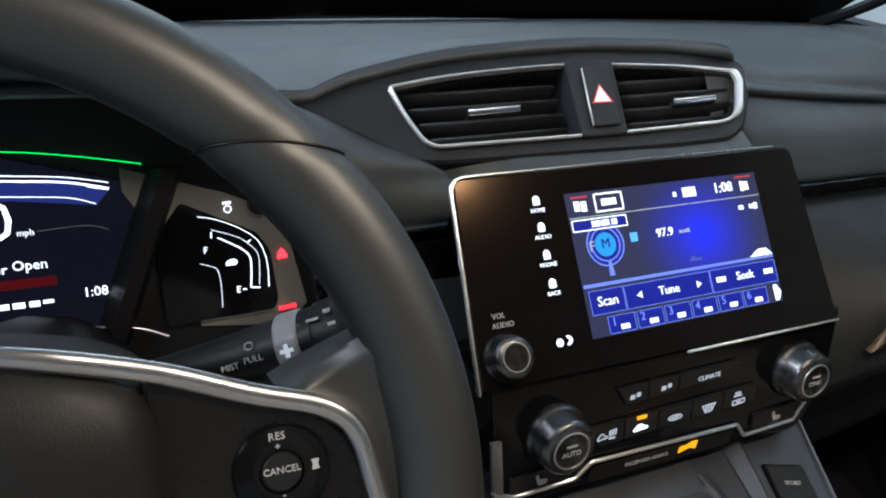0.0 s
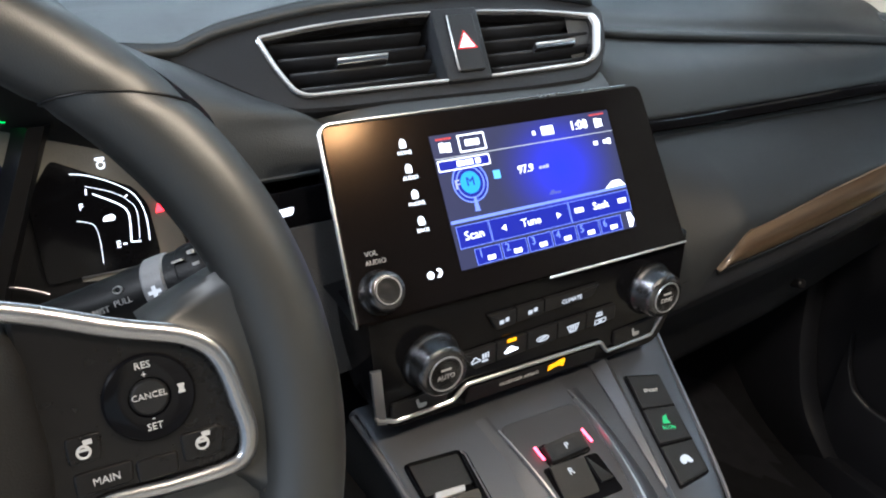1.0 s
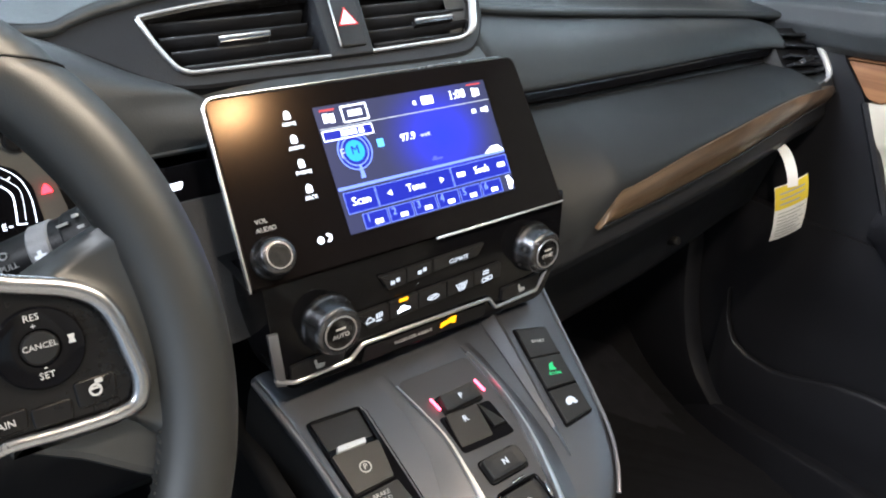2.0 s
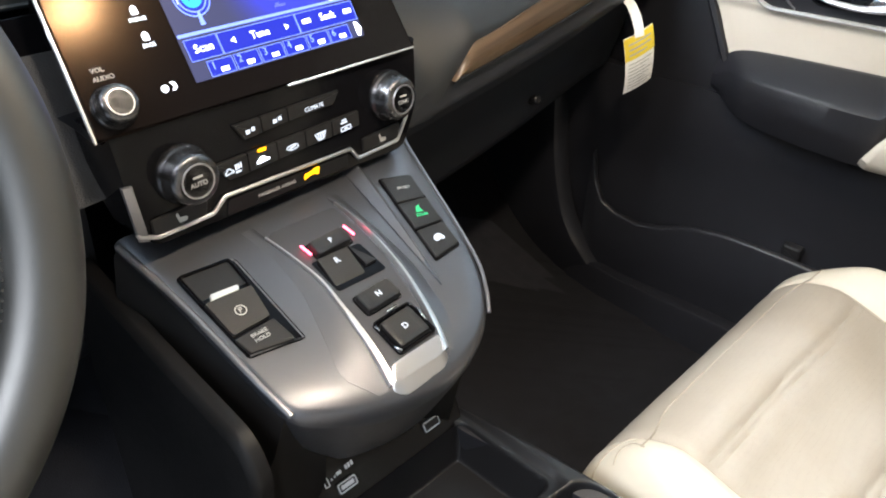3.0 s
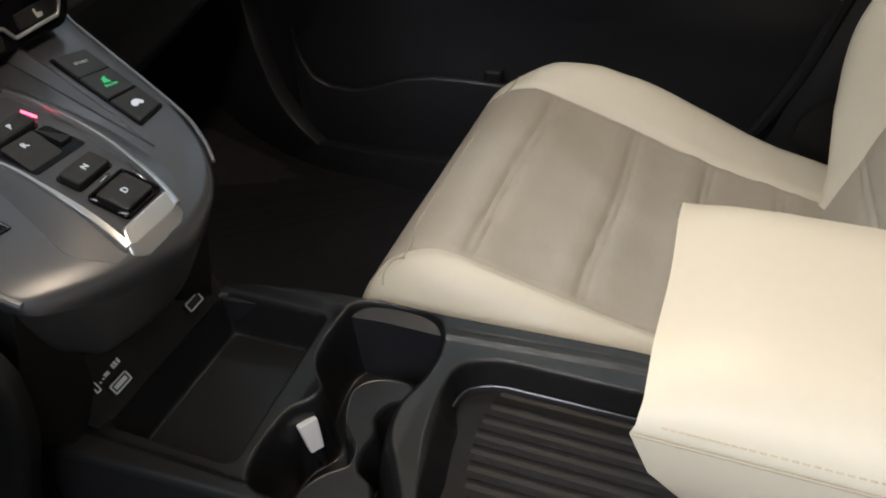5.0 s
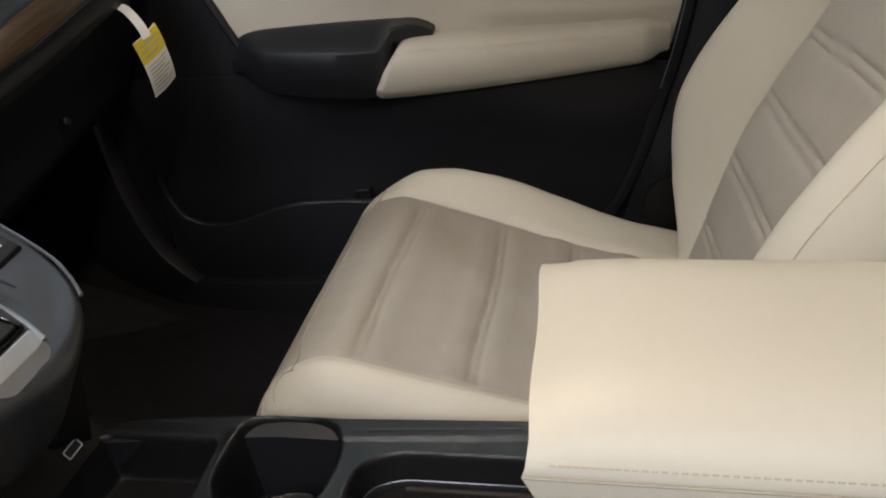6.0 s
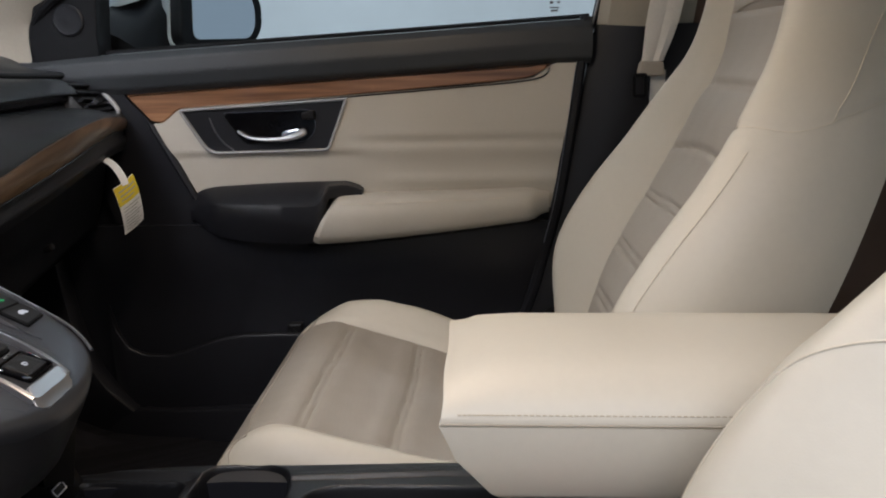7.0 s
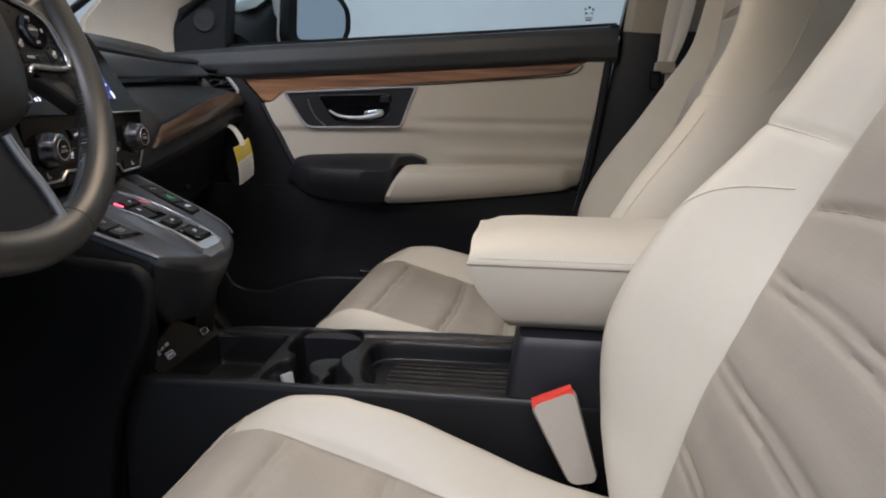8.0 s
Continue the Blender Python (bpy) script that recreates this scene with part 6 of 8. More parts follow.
w_tray = 0.006 + 0.016 * ramp(0.135, 0.165, gy) * ramp(0.06, 0.02, np.abs(gx + 0.012))
gz -= (0.034 - 0.0042) * ramp(-0.003, w_tray, d_tray) + 0.0 * gx
bm = bmesh.new()
grid = [[bm.verts.new((gx[i, j], gy[i, j], gz[i, j])) for j in range(NY)] for i in range(NX)]
for i in range(NX - 1):
    for j in range(NY - 1):
        bm.faces.new((grid[i][j], grid[i + 1][j], grid[i + 1][j + 1], grid[i][j + 1]))
deck = part("deck", bm, CONSOLE, con, "black moulded console deck with bin, cup wells and tray", 180)
P = XY(ZR - 0.034)
part("tray_mat", slab(P, inset(tray_h, 0.0085), -0.002, 0.002, 0.001), RIBMAT, deck, "ribbed black tray mat")
for i in range(9):
    u = -0.062 + 0.0152 * i
    part("mat_rib", stack([[P(u, y, 0.002), P(u + 0.0020, y, 0.0034), P(u + 0.0070, y, 0.0034), P(u + 0.009, y, 0.002)] for y in (-0.050, 0.150 - 0.0012 * abs(i - 5) ** 1.6)]), RIBMAT, deck)
# gunmetal stands in for the highlight along the plastic tray lip
part("tray_rim", hoop(P, inset(tray_h, 0.0050), 0.0020, -0.002, 0.0075, 0.0007), GUN, deck, "thin raised rim")
# low waisted insert between the cups
INS = [(0.041, 0.214), (0.042, 0.232), (0.034, 0.250), (0.020, 0.258), (0.004, 0.256), (-0.011, 0.250), (-0.022, 0.241), (-0.030, 0.232), (-0.046, 0.230), (-0.058, 0.242), (-0.073, 0.252), (-0.088, 0.252), (-0.098, 0.240), (-0.096, 0.212), (-0.080, 0.198), (-0.058, 0.205), (-0.049, 0.219), (-0.033, 0.224), (-0.014, 0.221), (0.000, 0.227), (0.016, 0.222), (0.028, 0.208)]
ins = [tuple(p)[:2] for p in catmull([(x, y, 0) for x, y in INS], 4, True)]
part("cup_divider", stack([[XY(ZR - 0.023)(x, y, n) for x, y in inset(ins, d)] for d, n in ((-0.003, -0.056), (-0.0005, -0.004), (0.0006, -0.001), (0.0018, 0.0), (0.0030, -0.0005))]), CONSOLE, con, "black waisted cup divider", 40)
WHITEPLATE = mat("white_plate_plastic", (0.48, 0.48, 0.50), 0.3)
plug = thing("usb_plug", (-0.034, 0.270, 0.264), "white plug with a short dark lead lying in the cup holder", "plug")
PG = Plane((-0.0241, 0.2718, 0.309), (0.80, -0.55, 0.05), (0.18, 0.24, 0.95))
part("plug_body", slab(PG, rounded([(-0.0062, -0.014), (0.0055, -0.014), (0.0085, 0.014), (-0.0085, 0.014)], 0.002), -0.006, 0.0, 0.0012), WHITEPLATE, plug, "white plug body")
part("lead", tube([PG(0.0, -0.013, -0.003), PG(0.001, -0.026, -0.003), PG(0.002, -0.032, -0.006), PG(0.001, -0.038, -0.016)], 0.0030, seg=8), BLACK, plug, "dark lead")
# socket wall below the shift panel
SOC = Plane((0.0, 0.424, 0.352), (1, 0, 0), (0, 0.55, 0.83))
# near-black finish put in for the shade under the shift panel
part("socket_wall", slab(SOC, rounded([(-0.090, -0.020), (0.080, -0.020), (0.095, 0.080), (-0.115, 0.080)], 0.006), -0.02, 0.0, 0.001), PIANO, con, "black socket wall")
for u in (-0.053, 0.046):
    so = part("usb_socket", slab(SOC, rounded([(u - 0.010, -0.0085), (u + 0.010, -0.0085), (u + 0.010, 0.0015), (u - 0.010, 0.0015)], 0.002), 0.0, 0.002, 0.0005), BUTTON, con)
    part("socket_edge", hoop(SOC, rounded([(u - 0.0095, -0.008), (u + 0.0095, -0.008), (u + 0.0095, 0.001), (u - 0.0095, 0.001)], 0.002), 0.0012, 0.002, 0.0026, 0.0002), SOCKETPRINT, so)
    if u < 0:
        part("socket_slot", bars(SOC, [(u, -0.0035, 0.013, 0.0035)], 0.002, 0.0024), SOCKETPRINT, so)
part("phone_mark", hoop(SOC, rounded([(-0.0715, 0.0030), (-0.0665, 0.0030), (-0.0665, 0.0115), (-0.0715, 0.0115)], 0.001), 0.0012, 0.0, 0.0005, 0.0001), SOCKETPRINT, con)
part("socket_marks", bars(SOC, [(-0.0635, 0.0075, 0.0016, 0.0016), (-0.0600, 0.0080, 0.0016, 0.0016), (-0.0555, 0.0088, 0.0050, 0.0030), (-0.0475, 0.0095, 0.0020, 0.0040), (-0.0445, 0.0097, 0.0022, 0.0042), (-0.0412, 0.0099, 0.0024, 0.0042)], 0.0, 0.0005), SOCKETPRINT, con)
# box below the arm rest
part("rear_box", stack([[XY(0)(x, y, z) for x, y in rounded([(-0.104 - e, -0.40), (0.108 + e, -0.40), (0.108 + e, f), (-0.104 - e, f)], 0.012, 4)] for z, e, f in ((0.0, 0.006, 0.0), (0.34, 0.002, -0.012), (0.405, 0.0, -0.020), (0.415, -0.006, -0.026))]), DOORBLACK, con, "black storage box")

# ---- arm rest ----
ARMX = 0.0945


def arm_loop(y, k):
    """A cross-section of the lid; k sets how far the front has grown."""
    top, bot = 0.512 - 0.030 * (1 - k), 0.418 + 0.07 * (1 - k) ** 1.5
    crown = 0.020 * (1 - 0.5 * smooth(0.0, 0.045, y))
    pts = []
    for i in range(19):
        t = i / 18
        x = -ARMX + 2 * ARMX * t
        q = abs(2 * t - 1)
        pts.append((x, top - 0.010 + 0.010 * (1 - q ** 5) + crown * (1 - q ** 4)))
    low = [(ARMX + 0.001, top - 0.016), (ARMX - 0.003, (top + bot) / 2), (ARMX - 0.014, bot + 0.012), (ARMX - 0.026, bot), (0, bot - 0.002), (-ARMX + 0.026, bot), (-ARMX + 0.014, bot + 0.012), (-ARMX + 0.003, (top + bot) / 2), (-ARMX - 0.001, top - 0.016)]
    dent = lambda z: 0.012 * math.sin(math.pi * min(1, max(0, (0.53 - z) / 0.05))) * smooth(-0.02, 0.04, y)
    nar = 1 - 0.13 * (1 - k)
    return [Vector((x * nar + 0.005 * smooth(0.0, ARMX, x), y - 0.008 * (1 - (x / ARMX) ** 2) - dent(z) - max(0, 0.495 - z) * 0.72 * smooth(-0.10, 0.02, y), z)) for x, z in pts + low]


ays = [(0.024, 0.50), (0.034, 0.68), (0.0405, 0.82), (0.0440, 0.91), (0.0458, 0.965), (0.0462, 0.99), (0.0450, 1.0), (0.040, 1.0), (0.03, 1.0), (0.015, 1.0), (-0.02, 1.0), (-0.10, 1.0), (-0.2, 1.0), (-0.29, 1.0), (-0.325, 0.98), (-0.335, 0.85)]
arm = part("armrest_lid", stack([arm_loop(*a) for a in ays]), IVORY, con, "ivory leather armrest lid", 80)
part("piping", tube([arm_loop(y, k)[-1] + Vector((-0.0011, 0, 0.0008)) for y, k in ays[6:]], 0.0009, seg=6), SEAM, arm)
sb = bmesh.new()
for i in range(70):
    y = 0.034 - 0.0046 * i
    a = arm_loop(y, 1.0)[0] + Vector((0.0008, 0, 0.0012))
    tube([a, a + Vector((0, -0.0030, 0))], 0.00065, seg=4, bm=sb)
tagged(part("stitching", sb, STITCH, arm, "pale stitching"), kind="stuff")

# ---- front seats ----
REC = math.radians(23)
SEAT_X, SEAT_Y, PLEATS, TOPSEAM = 0.378, 0.0, (0.303, 0.220, 0.140, 0.058), 0.382


def cushion_pleat(yk, x):
    return yk + 0.0015 * math.sin(x * 23 + yk * 40) - 0.02 * x


def panel_half(s, y):
    """Half the width of the cushion's middle panel, on the side s."""
    return lerp([(-0.2, 0.132), (-0.05, 0.140), (0.04, 0.150), (0.10, 0.161), (0.20, 0.171), (0.30, 0.177)], y) if s > 0 else 0.190


def cushion_z(x, y):
    a, p = abs(x), panel_half(x, y)
    z = lerp([(-0.20, 0.262), (-0.1, 0.276), (0.0, 0.292), (0.1, 0.312), (0.2, 0.334), (0.28, 0.345)], y)
    rise = lerp([(-0.2, 0.0), (-0.08, 0.009), (-0.02, 0.020), (0.04, 0.034), (0.10, 0.045), (0.14, 0.045), (0.175, 0.042), (0.217, 0.028), (0.25, 0.010), (0.278, 0.0)], y) if x > 0 else 0.018 * smooth(0.31, 0.20, y) * (0.75 + 0.25 * smooth(-0.05, 0.1, y))
    z += rise * smooth(p - 0.012, 0.212, a)
    z -= 0.010 * bell(x, 0.16) * smooth(0.28, 0.10, y)
    z += 0.006 * bell(y - 0.245, 0.04)
    t = min(1, max(0, (a - 0.200) / 0.045))
    z -= 0.070 * (1 - math.sqrt(max(0, 1 - t * t)))
    t = min(1, max(0, (y - 0.230) / 0.094))
    z -= 0.085 * (1 - math.sqrt(max(0, 1 - t * t)))
    if a < p:
        for yk in CUSHION_SEAMS:
            w = cushion_pleat(yk, x)
            z -= 0.0036 * (bell(y - w - 0.004, 0.0028) + bell(y - w + 0.004, 0.0028)) * smooth(p, p - 0.035, a)
            z += 0.0030 * bell(y - w - 0.022, 0.014) + 0.0022 * bell(y - w + 0.020, 0.012)
            z += 0.0010 * math.sin(x * 95 + yk * 70) * bell(y - w, 0.018)
    z -= 0.0062 * bell(a - p, 0.0045)
    if x < 0:
        z -= 0.0025 * bell(a - p - 0.013, 0.004) * smooth(0.29, 0.25, y)
    z += 0.0020 * noise.noise(Vector((x * 14, y * 14, 3.1))) + 0.0006 * noise.noise(Vector((x * 45, y * 45, 7.7)))
    return z


def cushion_at(x, y, dx=0.0, dy=0.0, lift=0.0):
    """A place on the cushion; dx and dy are depths below the top, on its side and its front."""
    return Vector((SEAT_X + (x + math.copysign(lift, x) * (dx > 0)) * (1 - 0.12 * min(1, dx / 0.12)), SEAT_Y + y - 0.50 * dy, max(0.13, cushion_z(x, y) - max(dx, dy) + lift * (dx == 0))))


def cushion_mesh(cols, ys):
    """A piece of the cushion; cols give (x as a function of y, depth), ys (y, depth)."""
    bm = bmesh.new()
    g = [[bm.verts.new(cushion_at(fx(y), y, dx, dy)) for y, dy in ys] for fx, dx in cols]
    for i in range(len(cols) - 1):
        for j in range(len(ys) - 1):
            bm.faces.new((g[i][j], g[i + 1][j], g[i + 1][j + 1], g[i][j + 1]))
    return bm


YS = [(-0.19 + 0.003 * i, 0) for i in range(140)] + [(0.23 + 0.094 * math.sin(0.5 * math.pi * i / 14), 0) for i in range(1, 15)] + [(0.324, 0.01), (0.324, 0.03), (0.324, 0.06), (0.324, 0.10), (0.324, 0.14)]
XP = [((lambda y, f=-1 + i / 30: f * panel_half(f, y)), 0) for i in range(61)]


def bolster_cols(s):
    cols = [((lambda y, q=i / 14: s * (panel_half(s, y) * (1 - q) + 0.200 * q)), 0) for i in range(14)]
    cols += [((lambda y, q=i / 12: s * (0.200 + 0.045 * math.sin(0.5 * math.pi * q))), 0) for i in range(13)]
    return cols + [((lambda y: s * 0.245), d) for d in (0.015, 0.03, 0.05, 0.09, 0.14)]


def back_f(x, t):
    """How far the backrest stands forwards."""
    a = abs(x)
    w, p = back_w(t), panel_w(t, x)
    f = 0.006 + 0.016 * bell(t - 0.18, 0.13) + (0.034 if SEAT_X > 0 else 0.010) * smooth(0.48, 0.66, t)
    h = (0.0 if SEAT_X > 0 else 0.014 * smooth(-0.08, 0.08, t) * smooth(0.42, 0.28, t)) + lerp([(-0.10, 0.0), (0.0, 0.010), (0.07, 0.038), (0.14, 0.062), (0.20, 0.068), (0.28, 0.066), (0.40, 0.050), (0.52, 0.036), (0.8, 0.030)], t)
    h *= 0.35 if SEAT_X < 0 and x < 0 else 1.0
    f += h * smooth(p - 0.012, p + (w - p) * 0.62, a)
    e = min(1, max(0, (a - (w - 0.045)) / 0.045))
    f -= 0.075 * (1 - math.sqrt(max(0, 1 - e * e)))
    if a < p:
        for tk in PLEATS:
            k = pleat(tk, x)
            for d in (-0.006, 0.006):
                f -= 0.0036 * bell(t - k - d, 0.0026) * smooth(p, p - 0.02, a)
            f += (0.0018 * bell(t - k - 0.024, 0.014) + 0.0012 * bell(t - k + 0.024, 0.014)) * smooth(p, p - 0.03, a)
            f += 0.0003 * math.sin(x * 80 + tk * 60) * bell(t - k, 0.012) * smooth(p, p - 0.03, a)
        f -= 0.0060 * bell(t - TOPSEAM - 0.008 * math.cos(x * 15), 0.0040) * smooth(p, p - 0.02, a)
        f += 0.010 * bell(t - TOPSEAM - 0.06, 0.05) * smooth(p, p - 0.04, a)
        f -= (0.0060 * bell(t - TOPSEAM - 0.095, 0.0045) + 0.0050 * bell(t - TOPSEAM - 0.190, 0.0040)) * smooth(p, p - 0.02, a)
    f -= 0.0070 * bell(a - p, 0.0050)
    f += 0.0014 * noise.noise(Vector((x * 13, t * 13, 9.4))) + 0.0005 * noise.noise(Vector((x * 40, t * 40, 2.4)))
    return f


def pleat(tk, x):
    return tk + 0.0015 * math.sin(x * 20 + tk * 50) + 0.002 * bell(x, 0.09)


def back_w(t):
    return (0.0 if SEAT_X > 0 else lerp([(0.32, 0.0), (0.44, 0.026), (0.54, 0.060), (0.64, 0.070)], t)) + lerp([(-0.09, 0.118), (-0.02, 0.155), (0.03, 0.200), (0.08, 0.246), (0.13, 0.264), (0.19, 0.268), (0.32, 0.260), (0.44, 0.228), (0.54, 0.186), (0.64, 0.168), (0.80, 0.145)], t)


def panel_w(t, s=1):
    return (0.0 if SEAT_X > 0 else (-0.022 if s > 0 else 0.030) * smooth(0.34, 0.20, t)) + lerp([(-0.09, 0.104), (0.0, 0.118), (0.1, 0.135), (0.2, 0.147), (0.39, 0.148), (0.50, 0.122), (0.8, 0.106)], t)


def back_p(x, t, f):
    return Vector((SEAT_X + x, SEAT_Y - 0.135 - t * math.sin(REC) + f * math.cos(REC), 0.275 + t * math.cos(REC) + f * math.sin(REC)))


def back_panel():
    return sheet(lambda u, v: (lambda t: back_p(panel_w(t, u - 0.5) * (2 * u - 1), t, back_f(panel_w(t, u - 0.5) * (2 * u - 1), t)))(-0.09 + 0.88 * v), 44, 230)


def side_at(s, u, t, lift=0.0):
    """A place on the bolster: u runs from the panel over the front and round the side."""
    p, w = panel_w(t, s), back_w(t)
    seam = 0.0032 * bell(t - shoulder(u), 0.0040) * (s * SEAT_X < 0)
    if u <= 0.7:
        q = u / 0.7
        a = p + (w - p) * math.sin(q * math.pi / 2) ** 0.9
        return back_p(s * a, t, back_f(s * a, t) - seam + lift)
    q = (u - 0.7) / 0.3
    f0 = back_f(s * w, t)
    return back_p(s * (w * (1 - 0.10 * q * q) - seam + lift), t, f0 + (-0.105 - f0) * q)


def shoulder(u):
    return TOPSEAM + (0.030 + 0.045 * u if SEAT_X > 0 else 0.052 - 0.020 * u) + 0.06 * smooth(0.5, 1.0, u)


def back_side(s):
    return sheet(lambda u, v: side_at(s, u, -0.09 + 0.88 * v), 44, 170)


CUSHION_SEAMS = (0.215, 0.103, 0.010, -0.075)


def build_seat(label):
    seat = thing("front_seat", (SEAT_X, SEAT_Y - 0.05, 0.0), label, "car seat", "front seats")
    part("cushion_panel", cushion_mesh(XP, YS), IVORY_PERF, seat, "perforated grey-ivory cushion panel", 70)
    for s in (1, -1):
        part("cushion_bolster", cushion_mesh(bolster_cols(s), YS), IVORY, seat, "", 70)
    part("back_panel", back_panel(), IVORY_PERF, seat, "perforated grey-ivory back panel", 70)
    for yk in CUSHION_SEAMS:
        for d in (-0.004, 0.004):
            part("pleat_seam", tube([Vector((SEAT_X + x, SEAT_Y + y, cushion_z(x, y) + 0.0002)) for x, y in ((x, cushion_pleat(yk, x) + d) for x in [-0.180 + (0.180 + panel_half(1, yk) - 0.006) * i / 30 for i in range(31)])], 0.0005, seg=5), SEAM, seat)
    for tk in PLEATS:
        for d in (-0.006, 0.006):
            part("pleat_seam", tube([back_p(x, pleat(tk, x) + d, back_f(x, pleat(tk, x) + d) + 0.0002) for x in [(panel_w(tk, i - 15) - 0.004) * (2 * i / 30 - 1) for i in range(31)]], 0.0006, seg=5), SEAM, seat)
    for dt in (0.0, 0.190):
        part("panel_seam", tube([back_p(x, TOPSEAM + dt + 0.008 * math.cos(x * 15), back_f(x, TOPSEAM + dt + 0.008 * math.cos(x * 15)) + 0.0006) for x in [panel_w(TOPSEAM + dt) * 0.98 * (2 * i / 24 - 1) for i in range(25)]], 0.0010, seg=5), SEAM, seat)
    for s in (1, -1):
        part("back_bolster", back_side(s), IVORY, seat, "", 70)
        part("panel_seam", tube([cushion_at(s * panel_half(s, y), y, lift=0.0008) for y in [0.300 - 0.01 * i for i in range(46)]], 0.0010, seg=5), SEAM, seat)
        part("side_welt", tube([Vector((SEAT_X + s * 0.2405, SEAT_Y + y, cushion_z(s * 0.2405, y) - 0.006)) for y in [0.280 - 0.01 * i for i in range(45)]], 0.0010, seg=5), SEAM, seat)
        if s * SEAT_X > 0:
            continue
        part("shoulder_seam", tube([side_at(s, u, shoulder(u), 0.0008) for u in [0.05 + 0.03 * i for i in range(31)]], 0.0007, seg=5), PALETHREAD, seat)
        part("riser_seam", tube([side_at(s, 0.68 + 0.20 * k / 20, shoulder(0.68) + 0.0135 * k, 0.0004) for k in range(21)], 0.0006, seg=5), PALETHREAD, seat)
        if SEAT_X > 0:
            welt = [Vector((0.42, -0.06 + 0.016 * i, 0)) for i in range(30)]
        else:
            welt = catmull([(0.44, -0.06, 0), (0.43, 0.06, 0), (0.42, 0.14, 0), (0.385, 0.215, 0), (0.31, TOPSEAM - 0.070, 0), (0.18, TOPSEAM - 0.022, 0), (0.04, TOPSEAM + 0.004, 0)], 10)
        part("bolster_welt", tube([side_at(s, p.x, p.y, 0.0005) for p in welt], 0.0008, seg=6), PALETHREAD, seat)
    if SEAT_X > 0:
        part("corner_seam", tube([cushion_at(p.x, p.y, max(0.0, p.z), 0.0, 0.0006) for p in catmull([(-0.245, 0.262, 0.060), (-0.245, 0.284, 0.026), (-0.242, 0.297, 0.0), (-0.226, 0.305, 0.0), (-0.207, 0.300, 0.0), (-0.194, 0.286, 0.0)], 6)], 0.0011, seg=6), SEAM, seat)
        part("corner_tuck", tube([cushion_at(p.x, p.y, 0.0, 0.0, 0.0004) for p in catmull([(-0.226, 0.288, 0), (-0.214, 0.291, 0), (-0.206, 0.284, 0), (-0.210, 0.270, 0)], 6)], 0.0008, seg=5), SEAM, seat)
        part("lower_seam", tube([cushion_at(-0.245, p.x, p.y, 0.0, 0.0006) for p in catmull([(0.245, 0.050, 0), (0.225, 0.032, 0), (0.190, 0.026, 0), (0.13, 0.030, 0), (0.05, 0.036, 0), (-0.06, 0.040, 0)], 6)], 0.0010, seg=5), SEAM, seat)
    part("front_seam", tube([Vector((SEAT_X + x, SEAT_Y + 0.287 - 0.014 * smooth(0.13, 0.20, abs(x)), cushion_z(x, 0.287 - 0.014 * smooth(0.13, 0.20, abs(x))) + 0.0006)) for x in [-0.21 + 0.014 * i for i in range(31)]], 0.0010, seg=5), SEAM, seat)
    part("back_shell", stack([[back_p(back_w(t) * 0.90 * math.cos(a), t, -0.105 + 0.03 * (1 - math.sin(a)) - 0.035 * math.sin(a)) for a in [math.pi * i / 12 for i in range(13)]] for t in [0.0 + 0.79 * i / 16 for i in range(17)]]), IVORY, seat, "ivory back shell")
    part("seat_base", stack([[XY(0)(SEAT_X + x, SEAT_Y + y, z) for x, y in rounded([(-0.215, -0.20), (0.215, -0.20), (0.215, 0.25), (-0.215, 0.25)], 0.03)] for z in (0.06, 0.215)]), BLACK, seat, "black seat base and side cover")
    for s in (1, -1):
        part("seat_rail", stack([[Vector((SEAT_X + s * 0.19 + a, SEAT_Y + y, z)) for a, z in ((-0.02, 0.0), (0.02, 0.0), (0.02, 0.07), (-0.02, 0.07))] for y in (-0.3, 0.27)]), BLACK, seat)
    part("recliner", lathe(Plane((SEAT_X + (0.235 if SEAT_X > 0 else -0.245), SEAT_Y - 0.13, 0.30), (0, 1, 0), (0, 0, 1)), [(0.045, 0), (0.045, 0.012), (0.038, 0.018), (0.001, 0.018)], 20), BLACK, seat)
    return seat


build_seat("ivory leather front passenger seat with perforated centre panels")
SEAT_X, SEAT_Y, PLEATS, TOPSEAM = -0.399, -0.010, (0.278, 0.194, 0.112, 0.03), 0.349
build_seat("ivory leather driver seat with pleated perforated centre panels")

# ---- belt buckle beside the driver's seat ----
buckle = thing("belt_buckle", (-0.150, -0.09, 0.20), "beige seat belt buckle with a red release button", "seat belt buckle")
BK = Plane((-0.150, -0.082, 0.325), (0.1, -0.92, 0.38), (0.10, 0.38, 0.92))
part("body", stack([[BK(x, y, n) for x, y in rounded([(-0.017 * k, -0.050), (0.015 * k, -0.056), (0.026 * k, 0.045), (-0.026 * k, 0.045)], 0.010, 4)] for k, n in ((0.90, -0.012), (1.0, -0.007), (1.0, 0.007), (0.90, 0.012))]), BUCKLE, buckle)
part("release_button", stack([[BK(x, y, n) for x, y in rounded([(-0.023, 0.040), (0.023, 0.040), (0.023, 0.0485), (-0.023, 0.0485)], 0.002)] for n in (-0.009, 0.0105)]), REDKEY, buckle, "red release button")
part("stalk", tube([BK(-0.002, -0.055, 0), BK(0.0, -0.10, 0.002), BK(0.004, -0.16, 0.004)], 0.006, seg=8, flat=0.5), BLACK, buckle)

# ---- passenger's door ----
door = thing("door_1", (0.76, 0.25, 0.10), "closed front passenger door trimmed in ivory, walnut and black", "car door", kind="structure")
DR = Plane((0.735, 0, 0), (0.035, -1, 0), (0, 0, 1))
